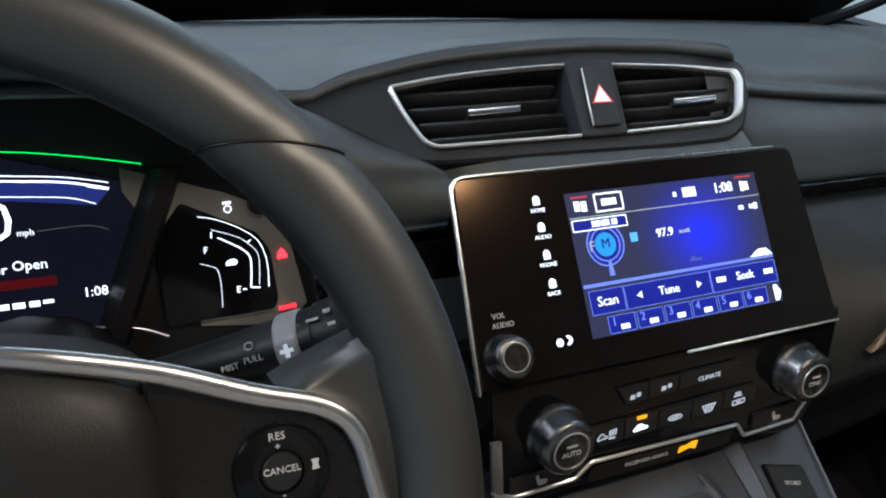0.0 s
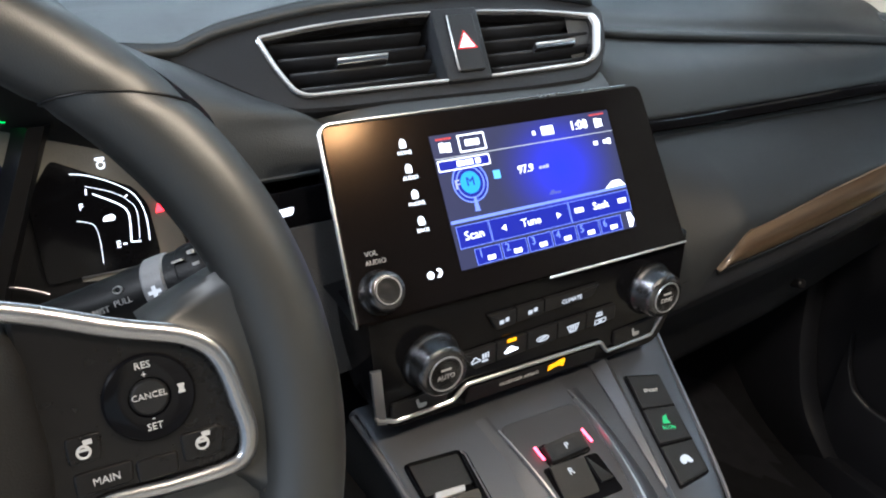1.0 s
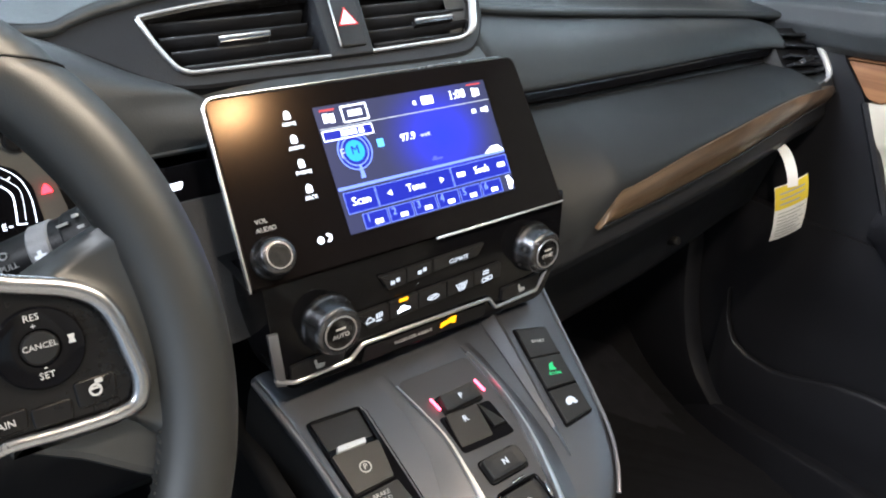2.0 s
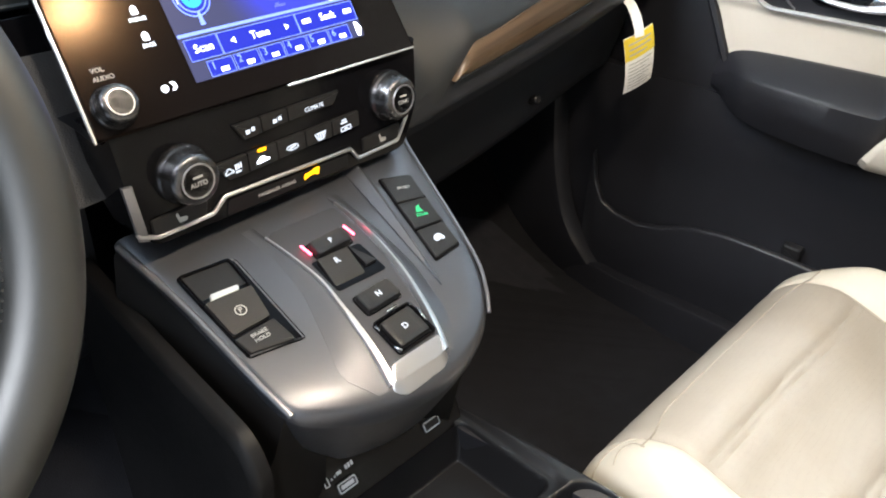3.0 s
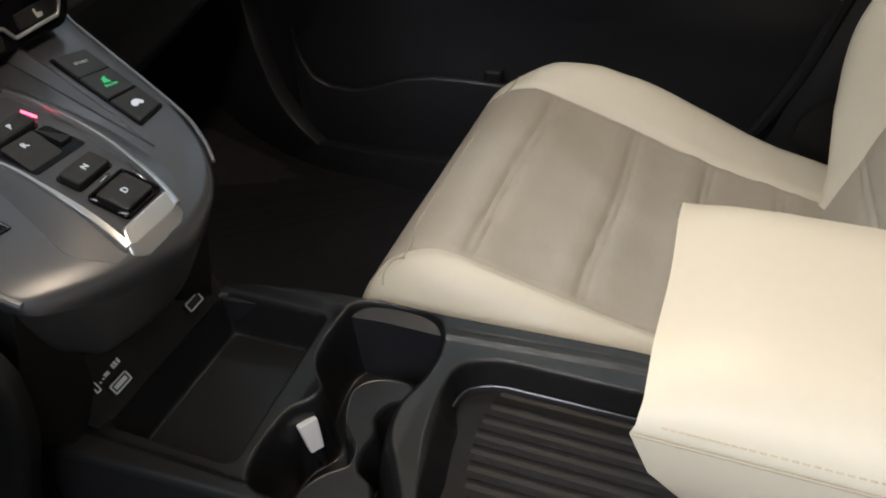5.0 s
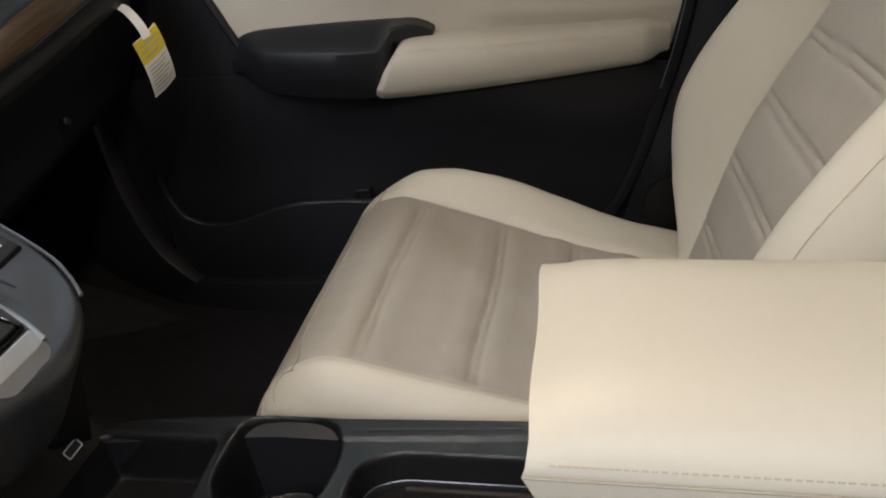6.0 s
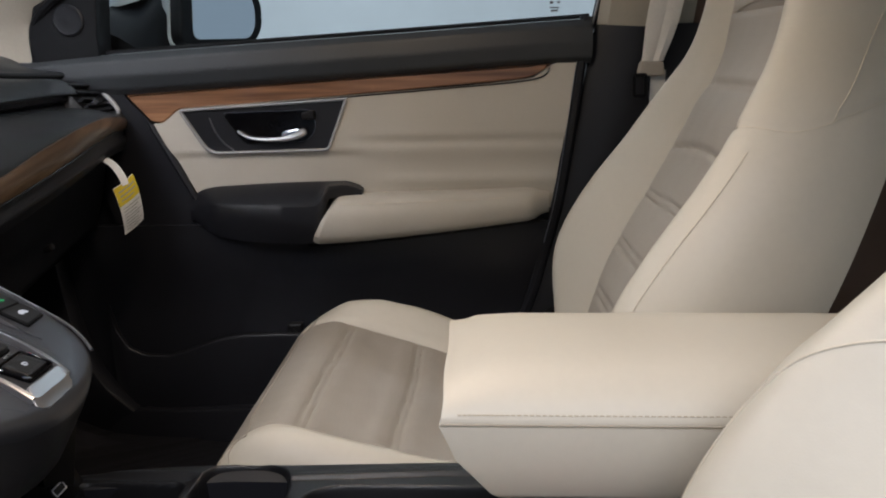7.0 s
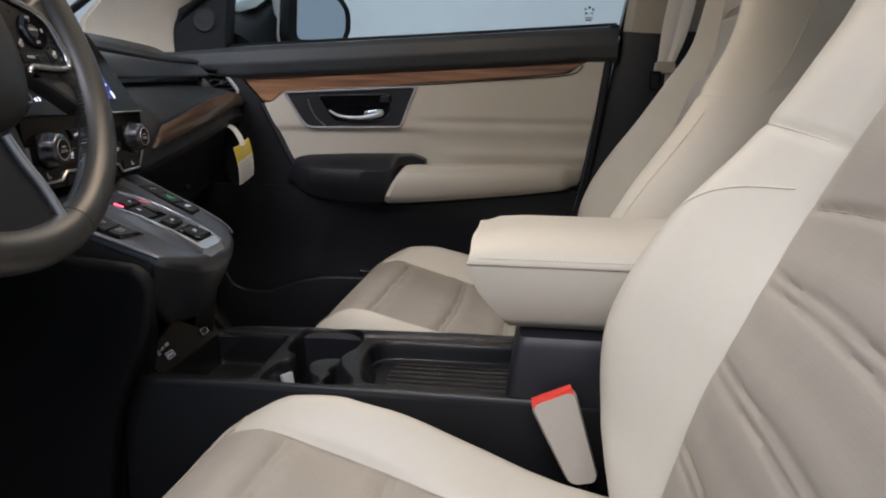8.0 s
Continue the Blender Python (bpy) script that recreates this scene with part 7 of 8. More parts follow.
yz = lambda pts: [(-y, z) for y, z in pts]
SILL_T = [(-0.185, 0.818), (0.147, 0.798), (0.653, 0.769), (0.78, 0.758)]
WT = [(-0.114, 0.743), (0.248, 0.722), (0.614, 0.701)]
part("inner_skin", slab(DR, yz([(0.82, 0.10), (0.80, 0.77), (-0.17, 0.80), (-0.13, 0.50), (-0.04, 0.20), (0.0, 0.10)]), -0.08, -0.022), DOORBLACK, door)


def door_top(u, v):
    y = 0.80 - 0.985 * u
    zs, zw = lerp(SILL_T, y), lerp(WT, max(-0.16, min(0.66, y))) + 0.001
    prof = [(0.004, 0.0), (0.012, 0.12), (0.016, 0.45), (0.012, 0.82), (0.004, 0.97), (-0.008, 1.0), (-0.06, 0.985)]
    t = v * 6
    i = min(5, int(t))
    p = Vector(prof[i]).lerp(Vector(prof[i + 1]), t - i)
    return DR(-y, zw + (zs - zw) * p.y, p.x)


part("upper_pad", sheet(door_top, 50, 30, (0.02, 0, -0.002)), DASH, door, "charcoal soft upper door pad")
part("sill_seal", tube([DR(-y, lerp(SILL_T, y) + 0.002, -0.030) for y in [0.74 - 0.0185 * i for i in range(51)]], 0.006, seg=6), BLACK, door)
wd = rounded(yz([(0.616, 0.7005), (0.576, 0.655), (0.556, 0.652), (0.527, 0.676), (0.240, 0.6945), (-0.084, 0.7195), (-0.118, 0.7425), (0.248, 0.7215)]), [0.004, 0.006, 0.006, 0.01, 0.3, 0.02, 0.004, 0.3], 5)
part("walnut_trim", slab(DR, wd, -0.02, 0.009, 0.003), WALNUT, door, "walnut door trim, reddened as lit")
part("trim_edge", tube([DR(-y, z - 0.0012, 0.0055) for y, z in catmull([(0.524, 0.6745), (0.240, 0.6930), (0.06, 0.7055), (-0.086, 0.7180), (-0.116, 0.7370)], 10)], 0.0012, seg=5), DARKCHROME, door)


def insert_n(y, z):
    n = 0.004 + 0.004 * math.sin(math.pi * min(1, max(0, (z - 0.5) / 0.2)))
    k = smooth(0.26, 0.16, y)
    n -= 0.007 * k * smooth(0.628, 0.612, z)
    n += 0.005 * k * bell(z - 0.600, 0.016)
    n -= 0.006 * smooth(0.602, 0.590, z) * (1 - k)
    n += 0.004 * bell(z - 0.545, 0.012) * smooth(0.22, 0.10, y)
    return n


def insert(u, v):
    """The ivory field between the walnut and the arm rest."""
    z0 = 0.492
    top = lambda y: lerp([(-0.17, 0.748), (-0.118, 0.7415), (-0.084, 0.7195), (0.240, 0.6945), (0.527, 0.676), (0.545, 0.662), (0.56, 0.652), (0.60, 0.652)], y)
    yf0, yr0 = 0.498, -0.122
    yf1, yr1 = 0.574, -0.163
    y = (yf0 + (yr0 - yf0) * u) * (1 - v) + (yf1 + (yr1 - yf1) * u) * v
    z = z0 + (top(y) - z0) * v
    return DR(-y, z, insert_n(y, z))


part("ivory_insert", sheet(insert, 60, 44, (0.02, 0, 0)), IVORY_DOOR, door, "ivory padded door insert")
part("insert_edge", tube([DR(-y, z, 0.004) for y, z in ((0.578, 0.650), (0.545, 0.585), (0.500, 0.495))], 0.006, seg=6), DOORBLACK, door)
bz = rounded(yz([(0.528, 0.6755), (0.481, 0.5965), (0.268, 0.6005), (0.232, 0.6915)]), [0.010, 0.022, 0.010, 0.006], 6)
bezel = part("handle_bezel", hoop(DR, bz, 0.0044, -0.005, 0.0150, 0.0018), BRIGHT, door, "bright chrome handle surround")
part("bezel_plate", slab(DR, inset(bz, 0.0045), -0.005, 0.0085, 0.001), DOORBLACK, bezel, "black plate")
cupo = rounded(yz([(0.452, 0.668), (0.415, 0.614), (0.305, 0.618), (0.288, 0.640), (0.295, 0.672)]), 0.012, 5)
part("handle_cup", slab(DR, cupo, 0.0085, 0.0092), PIANO, bezel, "black handle recess")
part("cup_rim", tube([DR(a, b, 0.0096) for a, b in cupo], 0.0012, closed=True, seg=5), DARKCHROME, bezel)
part("door_handle", tube([DR(-y, z, n) for y, z, n in catmull([(0.425, 0.6365, 0.012), (0.405, 0.626, 0.018), (0.375, 0.6225, 0.021), (0.345, 0.6235, 0.022), (0.320, 0.629, 0.021), (0.307, 0.637, 0.016)], 6)], [0.0034, 0.0036, 0.0038, 0.0037, 0.004, 0.0042, 0.0044, 0.0046, 0.0047, 0.0048, 0.005, 0.0051, 0.0053, 0.0054, 0.0055, 0.0056, 0.0057, 0.0058, 0.006, 0.0064, 0.0068, 0.0072, 0.0076, 0.008, 0.0085, 0.009, 0.0095, 0.0100, 0.0095, 0.008, 0.005], seg=10, flat=0.7), BRIGHT, bezel, "chrome pull handle")
part("handle_blade", slab(DR.turned(-0.336, 0.632, 0.0), rounded([(-0.016, -0.008), (0.014, -0.004), (0.021, 0.009), (-0.010, 0.004)], 0.004), 0.014, 0.020, 0.002), CHROME, bezel, "bright broad end of the handle")
part("recess_edge", tube([DR(-y, z, 0.0092) for y, z in catmull([(0.474, 0.660), (0.466, 0.637), (0.453, 0.617), (0.436, 0.604)], 6)], 0.0014, seg=6), GUNLIGHT, bezel)
part("lock_knob", slab(DR, rounded(yz([(0.312, 0.655), (0.312, 0.668), (0.290, 0.672), (0.288, 0.655)]), 0.004), 0.009, 0.022, 0.003), BLACK, bezel, "black lock lever")


def arm_pad(y0, y1, grow0, grow1, zt, zb, depth, n=26, slant=0.0, least=0.25, least_end=None):
    """A rounded ledge along the door."""
    loops = []
    for i in range(n + 1):
        t = (i / n) ** (2 if slant else 1)
        y = y0 + (y1 - y0) * t
        lean = slant * (1 - t) ** 6
        g = min(smooth(0, grow0, t) if grow0 else 1, smooth(1, 1 - grow1, t) if grow1 else 1)
        low = least_end if least_end is not None and t > 0.5 else least
        g = low + (1 - low) * g
        top, bot, dep = zt(y), zb(y), depth(y) * (0.35 + 0.65 * g)
        mid, hh = (top + bot) / 2, (top - bot) / 2 * (0.6 + 0.4 * g)
        loops.append([DR(-y + lean * (0.5 + 0.5 * a) ** 1.5, mid + hh * a, b * dep) for a, b in ((-0.95, -0.2), (-1.0, 0.35), (-0.90, 0.75), (-0.55, 0.97), (0.1, 1.03), (0.60, 0.99), (0.88, 0.84), (1.0, 0.55), (0.99, 0.2), (0.95, -0.2))])
    return stack(loops)


ZT = lambda y: lerp([(-0.11, 0.528), (0.1, 0.524), (0.25, 0.522), (0.38, 0.520), (0.52, 0.508)], y)
ZB = lambda y: lerp([(-0.11, 0.478), (0.1, 0.455), (0.28, 0.440), (0.40, 0.442), (0.47, 0.452), (0.52, 0.476)], y)
DP = lambda y: lerp([(-0.11, 0.036), (0.05, 0.052), (0.26, 0.062), (0.42, 0.052), (0.48, 0.042), (0.52, 0.028)], y)
part("arm_pad", arm_pad(0.300, -0.117, 0.03, 0.09, lambda y: ZT(y) + 0.003, lambda y: ZB(y) - 0.002, lambda y: DP(y) + 0.004, 60, 0.046, 0.88, 0.10), IVORY_DOOR, door, "ivory padded door armrest")
ledge = []
for i in range(41):
    y = 0.522 - 0.310 * i / 40
    g = smooth(0.525, 0.460, y)
    lap = smooth(0.288, 0.268, y)
    back = lerp([(0.21, 0.533), (0.222, 0.540), (0.245, 0.5465), (0.45, 0.5405), (0.50, 0.533), (0.53, 0.512)], y)
    front, bot, dep = lerp([(0.21, 0.529), (0.30, 0.5165), (0.45, 0.5155), (0.50, 0.511), (0.53, 0.497)], y), ZB(y) - 0.001, DP(y) * (0.45 + 0.55 * g)
    bot, dep, front = bot + (0.515 - bot) * lap, dep * (1 - 0.55 * lap * smooth(0.300, 0.215, y)), front + (back - 0.003 - front) * lap
    mid = (front + bot) / 2
    ledge.append([DR(-y, z, n * dep) for z, n in ((bot, -0.2), (bot, 0.35), (bot + 0.004, 0.75), (mid - 0.006, 0.98), (mid + 0.010, 1.02), (front - 0.005, 1.0), (front, 0.94), ((front + back) / 2, 0.55), (back - 0.001, 0.18), (back, 0.10), (back - 0.002, -0.2))])
part("switch_ledge", stack(ledge), DOORBLACK, door, "black switch ledge with a flat top", 32)
part("window_switch", slab(Plane(DR(-0.385, 0.5295, 0.024), (0, -1, 0), (0.80, 0, 0.60)), rounded([(-0.014, -0.007), (0.014, -0.007), (0.014, 0.007), (-0.014, 0.007)], 0.003), -0.004, 0.0025, 0.001), BUTTON, door, "black window switch")
part("arm_seam", tube([DR(-y, ZT(y) - 0.007, (DP(y) + 0.004) * 0.995) for y in [0.245 - 0.0165 * i for i in range(18)]], 0.0005, seg=5), PALETHREAD, door)
part("arm_lower_seal", tube([DR(-y, ZB(y) - 0.0025, DP(y) * 0.55) for y in [0.31 - 0.0205 * i for i in range(21)]], 0.004, seg=6), BLACK, door)


def door_low(u, v):
    y = 0.78 - 0.86 * u - 0.05 * v * u
    z = 0.10 + 0.37 * v
    n = -0.012 + 0.016 * smooth(0.30, 0.44, z) - 0.007 * bell(y - 0.37 + 0.25 * (z - 0.3), 0.05) * smooth(0.2, 0.3, z)
    n += 0.006 * smooth(0.44, 0.46, y + 0.35 * (z - 0.3))
    return DR(-y, z, n)


part("lower_panel", sheet(door_low, 70, 40, (0.02, 0, 0)), DOORBLACK, door, "black lower door panel")
POCKET = [(0.10, 0.255), (0.25, 0.264), (0.33, 0.267), (0.39, 0.268), (0.446, 0.266), (0.490, 0.258), (0.520, 0.248), (0.550, 0.236), (0.585, 0.227), (0.63, 0.230), (0.656, 0.242), (0.678, 0.275), (0.690, 0.320)]


def pocket_face(u, v):
    """The moulded front of the map pocket with its rolled upper edge."""
    p = along([Vector((y, z, 0)) for y, z in POCKET], u)
    n = 0.026 * smooth(0.06, 0.30, p.x) * (0.35 + 0.65 * smooth(0.715, 0.66, p.x))
    f, d = ((min(1, v / 0.7), 0.0) if v < 0.7 else (1.0, (v - 0.7) / 0.3))
    roll = math.pi * d
    return DR(-p.x, 0.09 + (p.y - 0.006 - 0.09) * f + 0.006 * math.sin(roll), n * (0.80 + 0.20 * f) + 0.006 * math.sin(math.pi * f) - 0.006 * (1 - math.cos(roll)))


part("map_pocket", sheet(pocket_face, 90, 30), DOORBLACK, door, "black open map pocket")
part("pocket_clip", slab(DR.turned(-0.35, 0.268, -0.005), rounded([(-0.014, -0.012), (0.014, -0.012), (0.014, 0.012), (-0.014, 0.012)], 0.004), 0, 0.014, 0.004), BUTTON, door)
part("rear_edge", tube([DR(-y, z, -0.004) for y, z in catmull([(-0.176, 0.82), (-0.168, 0.75), (-0.138, 0.52), (-0.115, 0.42), (-0.085, 0.31), (-0.03, 0.20), (0.06, 0.12)], 6)], 0.011, seg=8), DOORBLACK, door)
part("rear_edge_line", tube([DR(-y, z, 0.006) for y, z in catmull([(-0.168, 0.80), (-0.160, 0.745), (-0.132, 0.53), (-0.110, 0.43)], 6)], 0.0008, seg=5), GUNLIGHT, door)
part("front_panel", sheet(lambda u, v: DR(-(lerp([(0.10, 0.47), (0.30, 0.47), (0.47, 0.495), (0.60, 0.555), (0.66, 0.585), (0.70, 0.62), (0.78, 0.64)], 0.12 + 0.64 * v) + (0.20 - 0.06 * v) * u), 0.12 + 0.64 * v, 0.0035 - 0.004 * u - 0.032 * smooth(0.46, 0.24, v)), 12, 40, (0.02, 0, 0)), DOORBLACK, door)
win = part("window_1", sheet(lambda u, v: Vector((0.795 - 0.13 * v - 0.02 * v * v, 0.80 - 1.0 * u - 0.16 * v * (1 - u), 0.752 + 0.06 * u + 0.40 * v)), 16, 8, (0.004, 0, 0)), glass, door, "clear side window")
win.visible_shadow = False
ETCH = Plane((0.772, -0.125, 0.842), (0.035, -1, 0), (-0.33, -0.0, 0.95))
part("etched_mark", bars(ETCH, [(-0.008, 0.012, 0.004, 0.004), (0.0, 0.015, 0.005, 0.005), (0.008, 0.011, 0.004, 0.006), (-0.006, 0.003, 0.006, 0.004), (0.006, 0.003, 0.005, 0.003), (0.0, -0.006, 0.016, 0.002), (0.0, -0.011, 0.012, 0.003)], 0.0, 0.001), GREYPLASTIC, win, "small grey etched marks")
part("window_frame", tube([(0.775, -0.195, 0.80), (0.745, -0.212, 0.90), (0.71, -0.235, 1.02), (0.66, -0.26, 1.16)], 0.010, seg=8), BLACK, door, "black window frame")
part("frame_line", tube([(0.764, -0.188, 0.80), (0.734, -0.204, 0.90), (0.70, -0.226, 1.02)], 0.0018, seg=6), SILVER, door)
sail = part("sail_panel", slab(DR, yz([(0.768, 0.745), (0.772, 0.80), (0.758, 0.85), (0.690, 0.93), (0.640, 0.93), (0.650, 0.86), (0.656, 0.80), (0.655, 0.765)]), -0.05, 0.004, 0.002), BLACK, door, "black triangular sail panel")
part("tweeter", lathe(DR.turned(-0.700, 0.826, 0.004), [(0.026, 0), (0.026, 0.003), (0.023, 0.005), (0.018, 0.004), (0.001, 0.006)], 28), DOORBLACK, sail, "round tweeter grille")
part("sail_line", tube([(0.722, 0.762, 0.748), (0.720, 0.764, 0.79), (0.718, 0.760, 0.822)], 0.0014, seg=6), SILVER, sail)

# ---- pillars ----
A_ROWS = ((0.742, 0.755, 0.975, 0.70), (0.738, 0.762, 0.985, 0.775), (0.734, 0.765, 0.985, 0.800), (0.728, 0.756, 0.972, 0.825), (0.720, 0.730, 0.940, 0.850), (0.712, 0.692, 0.905, 0.878), (0.704, 0.648, 0.868, 0.905), (0.675, 0.520, 0.745, 0.985), (0.60, 0.30, 0.52, 1.19))
for s in (1, -1):
    tagged(part("pillar_front", stack([[Vector((s * x, y, z)) for x, y in ((x0 + 0.05, y0), (x0, y0 + 0.004), (x0 - 0.020, y0 + 0.03), (x0 - 0.040, (y0 + y1) / 2), (x0 - 0.060, y1 - 0.02), (x0 - 0.050, y1), (x0 + 0.05, y1))] for x0, y0, y1, z in A_ROWS]), PILLARCLOTH), "beige cloth front pillar trim", "pillar", kind="structure")
tagged(part("door_seal", tube(catmull([(0.722, 0.772, 0.735), (0.716, 0.770, 0.80), (0.708, 0.752, 0.832), (0.698, 0.706, 0.868), (0.688, 0.655, 0.902), (0.655, 0.52, 0.985), (0.59, 0.30, 1.18)], 6), 0.0075, seg=8), BLACK), "black rubber seal along the front pillar", "seal", kind="structure")
tagged(part("windscreen_seal", tube(catmull([(0.660, 1.12, 0.775), (0.665, 1.03, 0.815), (0.668, 0.955, 0.862), (0.655, 0.885, 0.905), (0.62, 0.76, 0.985), (0.55, 0.54, 1.19)], 6), 0.009, seg=8), BLACK), "black edge of the windscreen along the pillar", "seal", kind="structure")
tagged(part("pillar_lower_trim", stack([[Vector((x + a, y, z)) for a, y in ((0.0, yf), (-0.012, yf - 0.02), (-0.016, yf - 0.10), (0.0, yf - 0.22), (0.06, yf - 0.22), (0.06, yf))] for x, yf, z in ((0.735, -0.02, 0.05), (0.735, -0.075, 0.25), (0.745, -0.125, 0.45), (0.752, -0.170, 0.68), (0.752, -0.192, 0.806))]), DOORBLACK), "black plastic lower centre pillar trim", "pillar", kind="structure")
tagged(part("pillar_upper_trim", stack([[Vector((x + a, y, z)) for a, y in ((0.0, yf), (-0.014, yf - 0.015), (-0.018, yf - 0.08), (0.0, yf - 0.16), (0.05, yf - 0.16), (0.05, yf))] for x, yf, z in ((0.755, -0.196, 0.800), (0.735, -0.205, 0.90), (0.69, -0.235, 1.05), (0.63, -0.27, 1.21))]), PILLARCLOTH), "beige upper centre pillar trim", "pillar", kind="structure")

# ---- seat belt ----
belt = thing("seat_belt", (0.70, -0.28, 0.72), "beige seat belt hanging at the centre pillar", "seat belt")
bp = catmull([(0.665, -0.335, 1.10), (0.685, -0.318, 0.98), (0.698, -0.305, 0.88), (0.700, -0.290, 0.79), (0.700, -0.280, 0.745)], 6)
part("webbing", stack([[p + Vector((dx, dy * w, 0)) for dx, dy in ((0, -0.027), (-0.0030, -0.014), (0.0020, -0.002), (-0.0022, 0.012), (0, 0.027), (0.002, 0.027), (0.004, 0.0), (0.002, -0.027))] for p, w in ((q, 1.0 - 0.35 * smooth(0.6, 1.0, i / 24)) for i, q in enumerate(bp))]), WEBBING, belt, "beige ribbed webbing")
part("tongue_cap", slab(Plane((0.698, -0.278, 0.733), (0.035, -1, 0), (0, 0.1, 1)), rounded([(-0.022, -0.012), (0.022, -0.012), (0.019, 0.012), (-0.019, 0.012)], 0.006), -0.007, 0.007, 0.003), BUCKLE, belt)
part("tongue_plate", hoop(Plane((0.684, -0.258, 0.706), (0.25, -1, 0), (0, 0.35, 1)), rounded([(-0.013, -0.020), (0.013, -0.020), (0.013, 0.020), (-0.013, 0.020)], 0.005), 0.006, -0.0012, 0.0012, 0.0004), BLACK, belt, "black coated belt tongue")
part("webbing_tail", stack([[Vector((0.705 + dx, -0.292 + dy, z)) for dx, dy in ((0, -0.012), (0, 0.012), (0.003, 0.012), (0.003, -0.012))] for z in (0.25, 0.45, 0.65, 0.73)]), WEBBING, belt)

# ---- paper tag on the glove box ----
tag = thing("hang_tag", (0.607, 0.583, 0.60), "yellow and white paper warning tag hanging from the glove box", "tag")
TG = Plane((0.5694, 0.5620, 0.5337), (0.864, -0.456, 0.214), (-0.228, 0.024, 0.973))
to = rounded([(-0.0185, -0.0405), (0.0185, -0.0385), (0.0185, 0.0405), (-0.0185, 0.0395)], 0.0015, 2)
curl = lambda x, y: -0.003 * (x / 0.02) ** 2 - 0.006 * (y / 0.04) ** 2


def tag_piece(v0, v1, u0, u1, d, t=0.0004):
    return sheet(lambda u, v: (lambda x, y: TG(x * 1.12, y + 0.30 * x, curl(x, y) + d))(u0 + (u1 - u0) * u, v0 + (v1 - v0) * v), 8, 8, TG.n * -t)


part("card", tag_piece(-0.040, 0.040, -0.0185, 0.0185, 0.0), PAPER, tag, "white paper card")
part("yellow_head", tag_piece(0.010, 0.0395, -0.0186, 0.0186, 0.0012), YELLOW, tag, "yellow printed head")
for k, v in enumerate((0.031, 0.024, 0.017)):
    part("print_line", sheet(lambda a, b: (lambda x, y: TG(x * 1.12, y + 0.30 * x, curl(x, y) + 0.0020))(-0.014 + (0.028 - 0.006 * (k == 2)) * a, v - 0.0010 + 0.0020 * b), 6, 1), INK, tag, "grey line of print")
for k in range(8):
    v = 0.004 - 0.0052 * k
    part("print_line", sheet(lambda a, b: (lambda x, y: TG(x * 1.12, y + 0.30 * x, curl(x, y) + 0.0014))(-0.0155 + (0.030 - 0.004 * (k % 3)) * a, v - 0.0007 + 0.0014 * b), 6, 1), INK, tag, "grey line of print")
strap = catmull([(0.561, 0.565, 0.568), (0.560, 0.569, 0.582), (0.563, 0.580, 0.597), (0.570, 0.595, 0.606), (0.578, 0.612, 0.607)], 6)
part("strap", stack([[p + TG.u * 0.0065, p - TG.u * 0.0065, p - TG.u * 0.0065 + Vector((0.0006, 0, 0.0006)), p + TG.u * 0.0065 + Vector((0.0006, 0, 0.0006))] for p in strap]), PAPER, tag, "white paper strap")

# ---- door mirror outside ----
mir = thing("door_mirror", (0.90, 0.55, 0.78), "door mirror in a black housing with a pale cap", "door mirror")
MR = Plane((0.955, 0.508, 0.845), (0.80, -0.55, 0.0), (0.0, 0.05, 1))
mo = rounded([(-0.115, -0.058), (0.062, -0.055), (0.085, -0.025), (0.088, 0.030), (0.055, 0.064), (-0.10, 0.070)], 0.022, 5)
part("housing", stack([[MR(x, y, n) for x, y in inset(mo, d)] for d, n in ((0.0, 0.0), (-0.006, -0.012), (-0.004, -0.040), (0.012, -0.075), (0.035, -0.095))]), BLACK, mir, "black mirror housing")
part("mirror_glass", slab(MR, rounded([(-0.088, -0.050), (0.048, -0.047), (0.066, -0.022), (0.068, 0.026), (0.042, 0.054), (-0.078, 0.060)], 0.018, 5), -0.002, 0.0062, 0.001), MIRROR, mir, "silvered mirror glass")
part("rim", slab(MR, mo, -0.004, 0.005, 0.003), BLACK, mir)
part("cap", stack([[MR(x, y, n) for x, y in inset(mo, d)] for d, n in ((-0.008, -0.020), (-0.007, -0.042), (0.009, -0.079), (0.032, -0.100))]), PAINT, mir, "pale painted cap")
wedge = lambda k: [Vector((0.80 + 0.14 * k, y0 + (y1 - y0) * k, z0 + (z1 - z0) * k)) for y0, z0, y1, z1 in ((0.735, 0.755, 0.660, 0.795), (0.62, 0.755, 0.575, 0.790), (0.62, 0.775, 0.575, 0.90), (0.66, 0.800, 0.610, 0.908), (0.735, 0.83, 0.675, 0.885))]
part("foot", stack([wedge(k / 5) for k in range(6)]), BLACK, mir, "black mirror foot", 70)
part("cap_edge", stack([[Vector(p) + Vector((0, 0.01, 0.004)), Vector(p) + Vector((0, -0.035, 0.016)), Vector(p) + Vector((0, -0.06, 0.010)), Vector(p) + Vector((0, -0.02, 0.0))] for p in ((0.868, 0.705, 0.858), (0.90, 0.690, 0.880), (0.94, 0.665, 0.898), (0.97, 0.640, 0.905))]), PAINT, mir, "pale painted upper edge", 70)

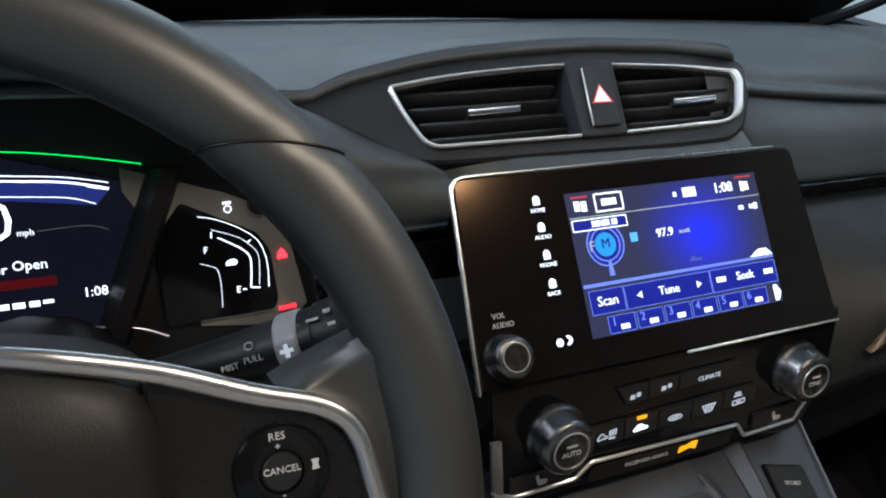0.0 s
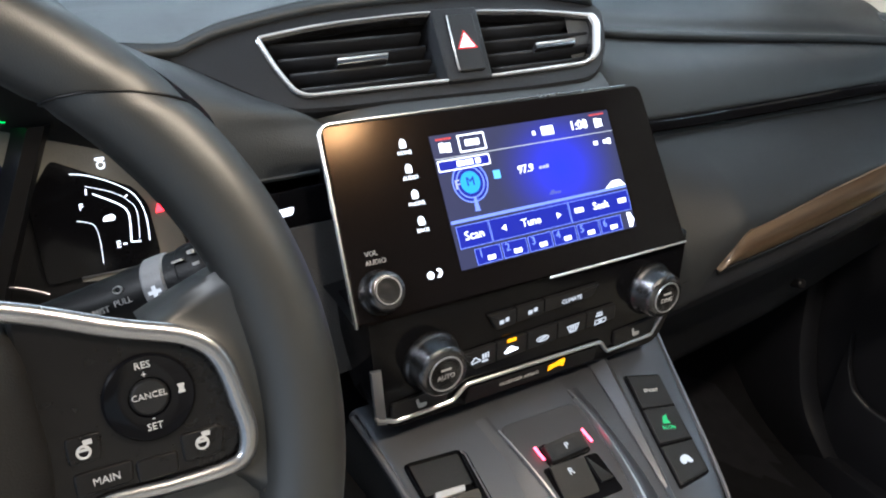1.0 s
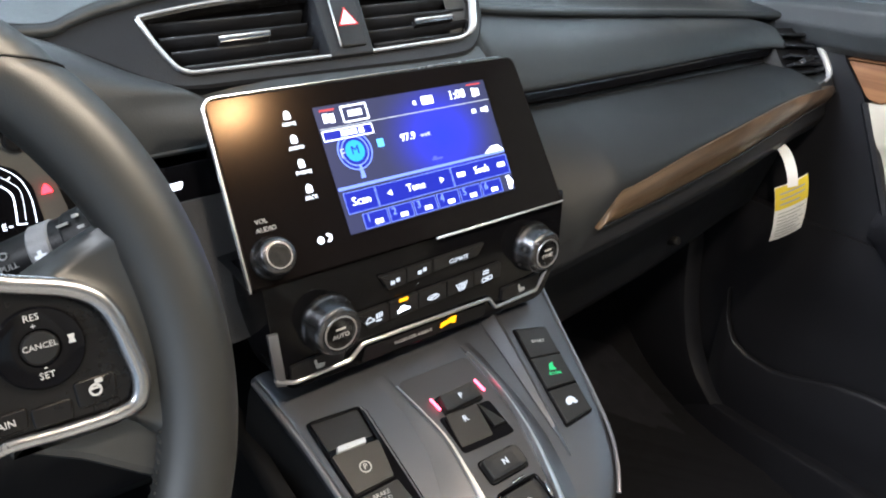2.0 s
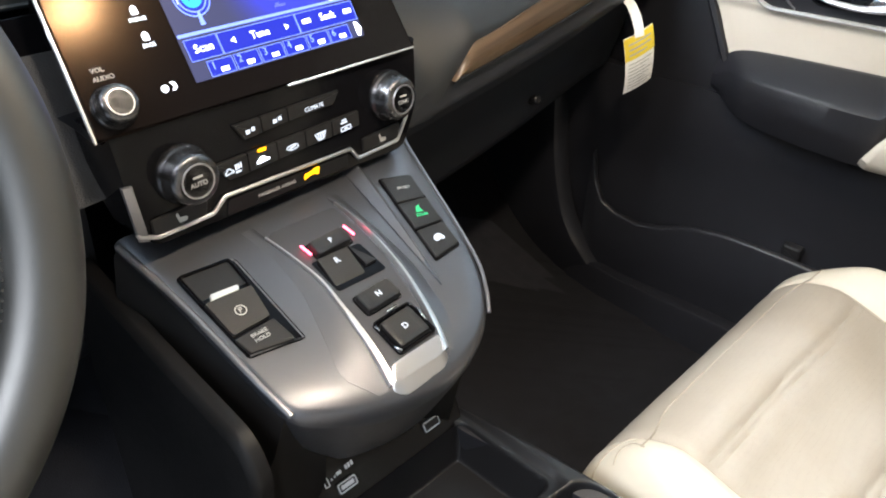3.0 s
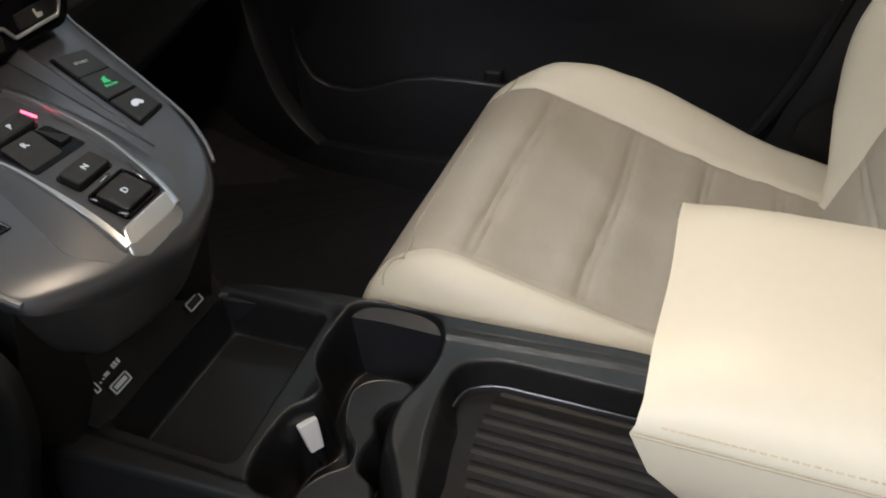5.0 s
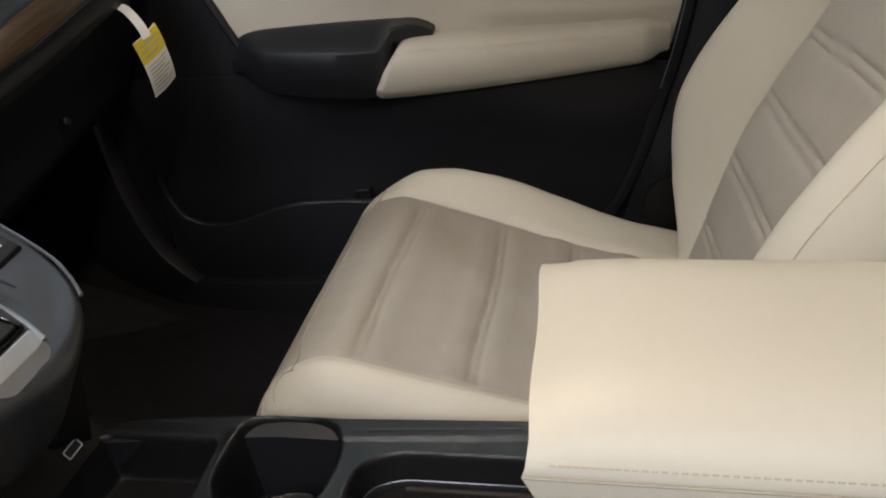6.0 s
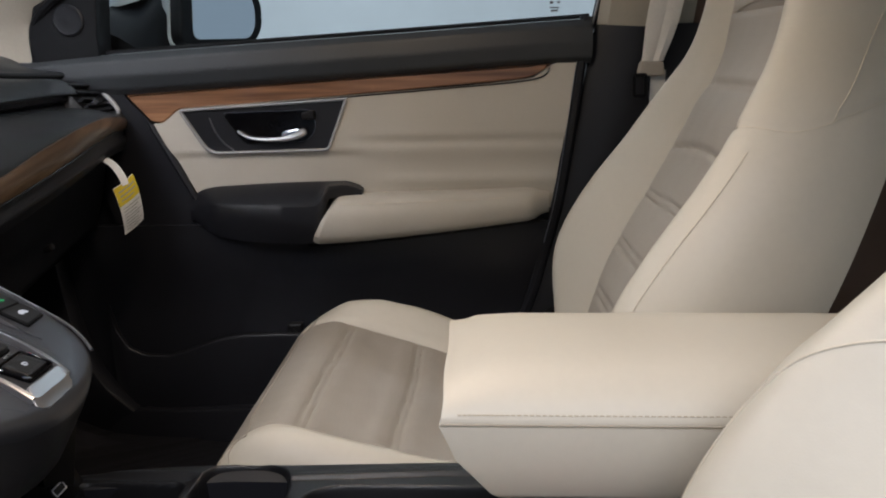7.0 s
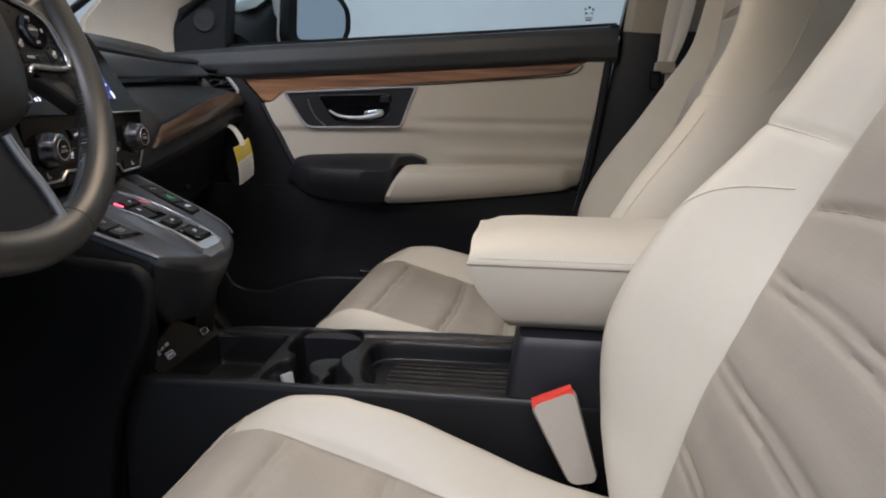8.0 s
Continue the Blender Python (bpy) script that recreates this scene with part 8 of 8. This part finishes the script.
# ---- floor mat in the passenger's footwell ----
MAT_EDGE = [(0.40, 0.650), (0.50, 0.652), (0.56, 0.653), (0.62, 0.655), (0.70, 0.650), (0.81, 0.634), (0.90, 0.634)]


def mat_at(u, v):
    y = 0.40 + 0.50 * v
    x = 0.25 + (lerp(MAT_EDGE, y) - 0.25) * u
    return Vector((x, y, floor_z((x + 0.72) / 1.47, (y + 0.75) / 2.0).z + 0.012 + 0.016 * smooth(0.52, 0.65, x) * smooth(0.80, 0.66, y)))


floor_mat = thing("floor_mat", (0.45, 0.65, 0.0), "dark grey carpet mat with a bound edge in the footwell", "floor mat")
part("carpet", sheet(mat_at, 40, 40, (0, 0, -0.007)), MATCARPET, floor_mat)
part("binding", tube([mat_at(1.0, i / 30) + Vector((0.001, 0, 0.0)) for i in range(31)], 0.0036, seg=8), GREYPLASTIC, floor_mat, "grey bound edge")

# ---- map lights in the roof ----
for x in (0.135, -0.135):
    ml = thing("map_light", (x, 0.185, 1.21), "small round warm map light in the headliner", "lamp", "map lights")
    pl = Plane((x, 0.185, 1.226), (1, 0, 0), (0, -1, 0))
    part("bezel", lathe(pl, [(0.030, 0), (0.030, 0.006), (0.022, 0.008), (0.020, 0.006)], 24), BUCKLE, ml)
    part("lens", lathe(pl, [(0.0198, 0.002), (0.0195, 0.0065), (0.001, 0.0075)], 20), LENS, ml, "glowing warm lens")


# ---- rear bench ----
bench = thing("rear_bench", (0.0, -0.95, 0.1), "ivory leather rear bench in the dark of the cabin", "car seat")
part("cushion", stack([[Vector((x, y, z)) for y, z in ((-0.62, 0.14), (-0.60, 0.30), (-0.64, 0.345), (-0.85, 0.33), (-1.06, 0.30), (-1.08, 0.14))] for x in (-0.64, -0.22, -0.18, 0.18, 0.22, 0.64)]), IVORY, bench)
part("backrest", stack([[Vector((x, y, z)) for y, z in ((-1.02, 0.28), (-0.99, 0.34), (-1.05, 0.62), (-1.14, 0.88), (-1.20, 0.90), (-1.26, 0.80), (-1.16, 0.28))] for x in (-0.64, -0.22, -0.18, 0.18, 0.22, 0.64)]), IVORY, bench)
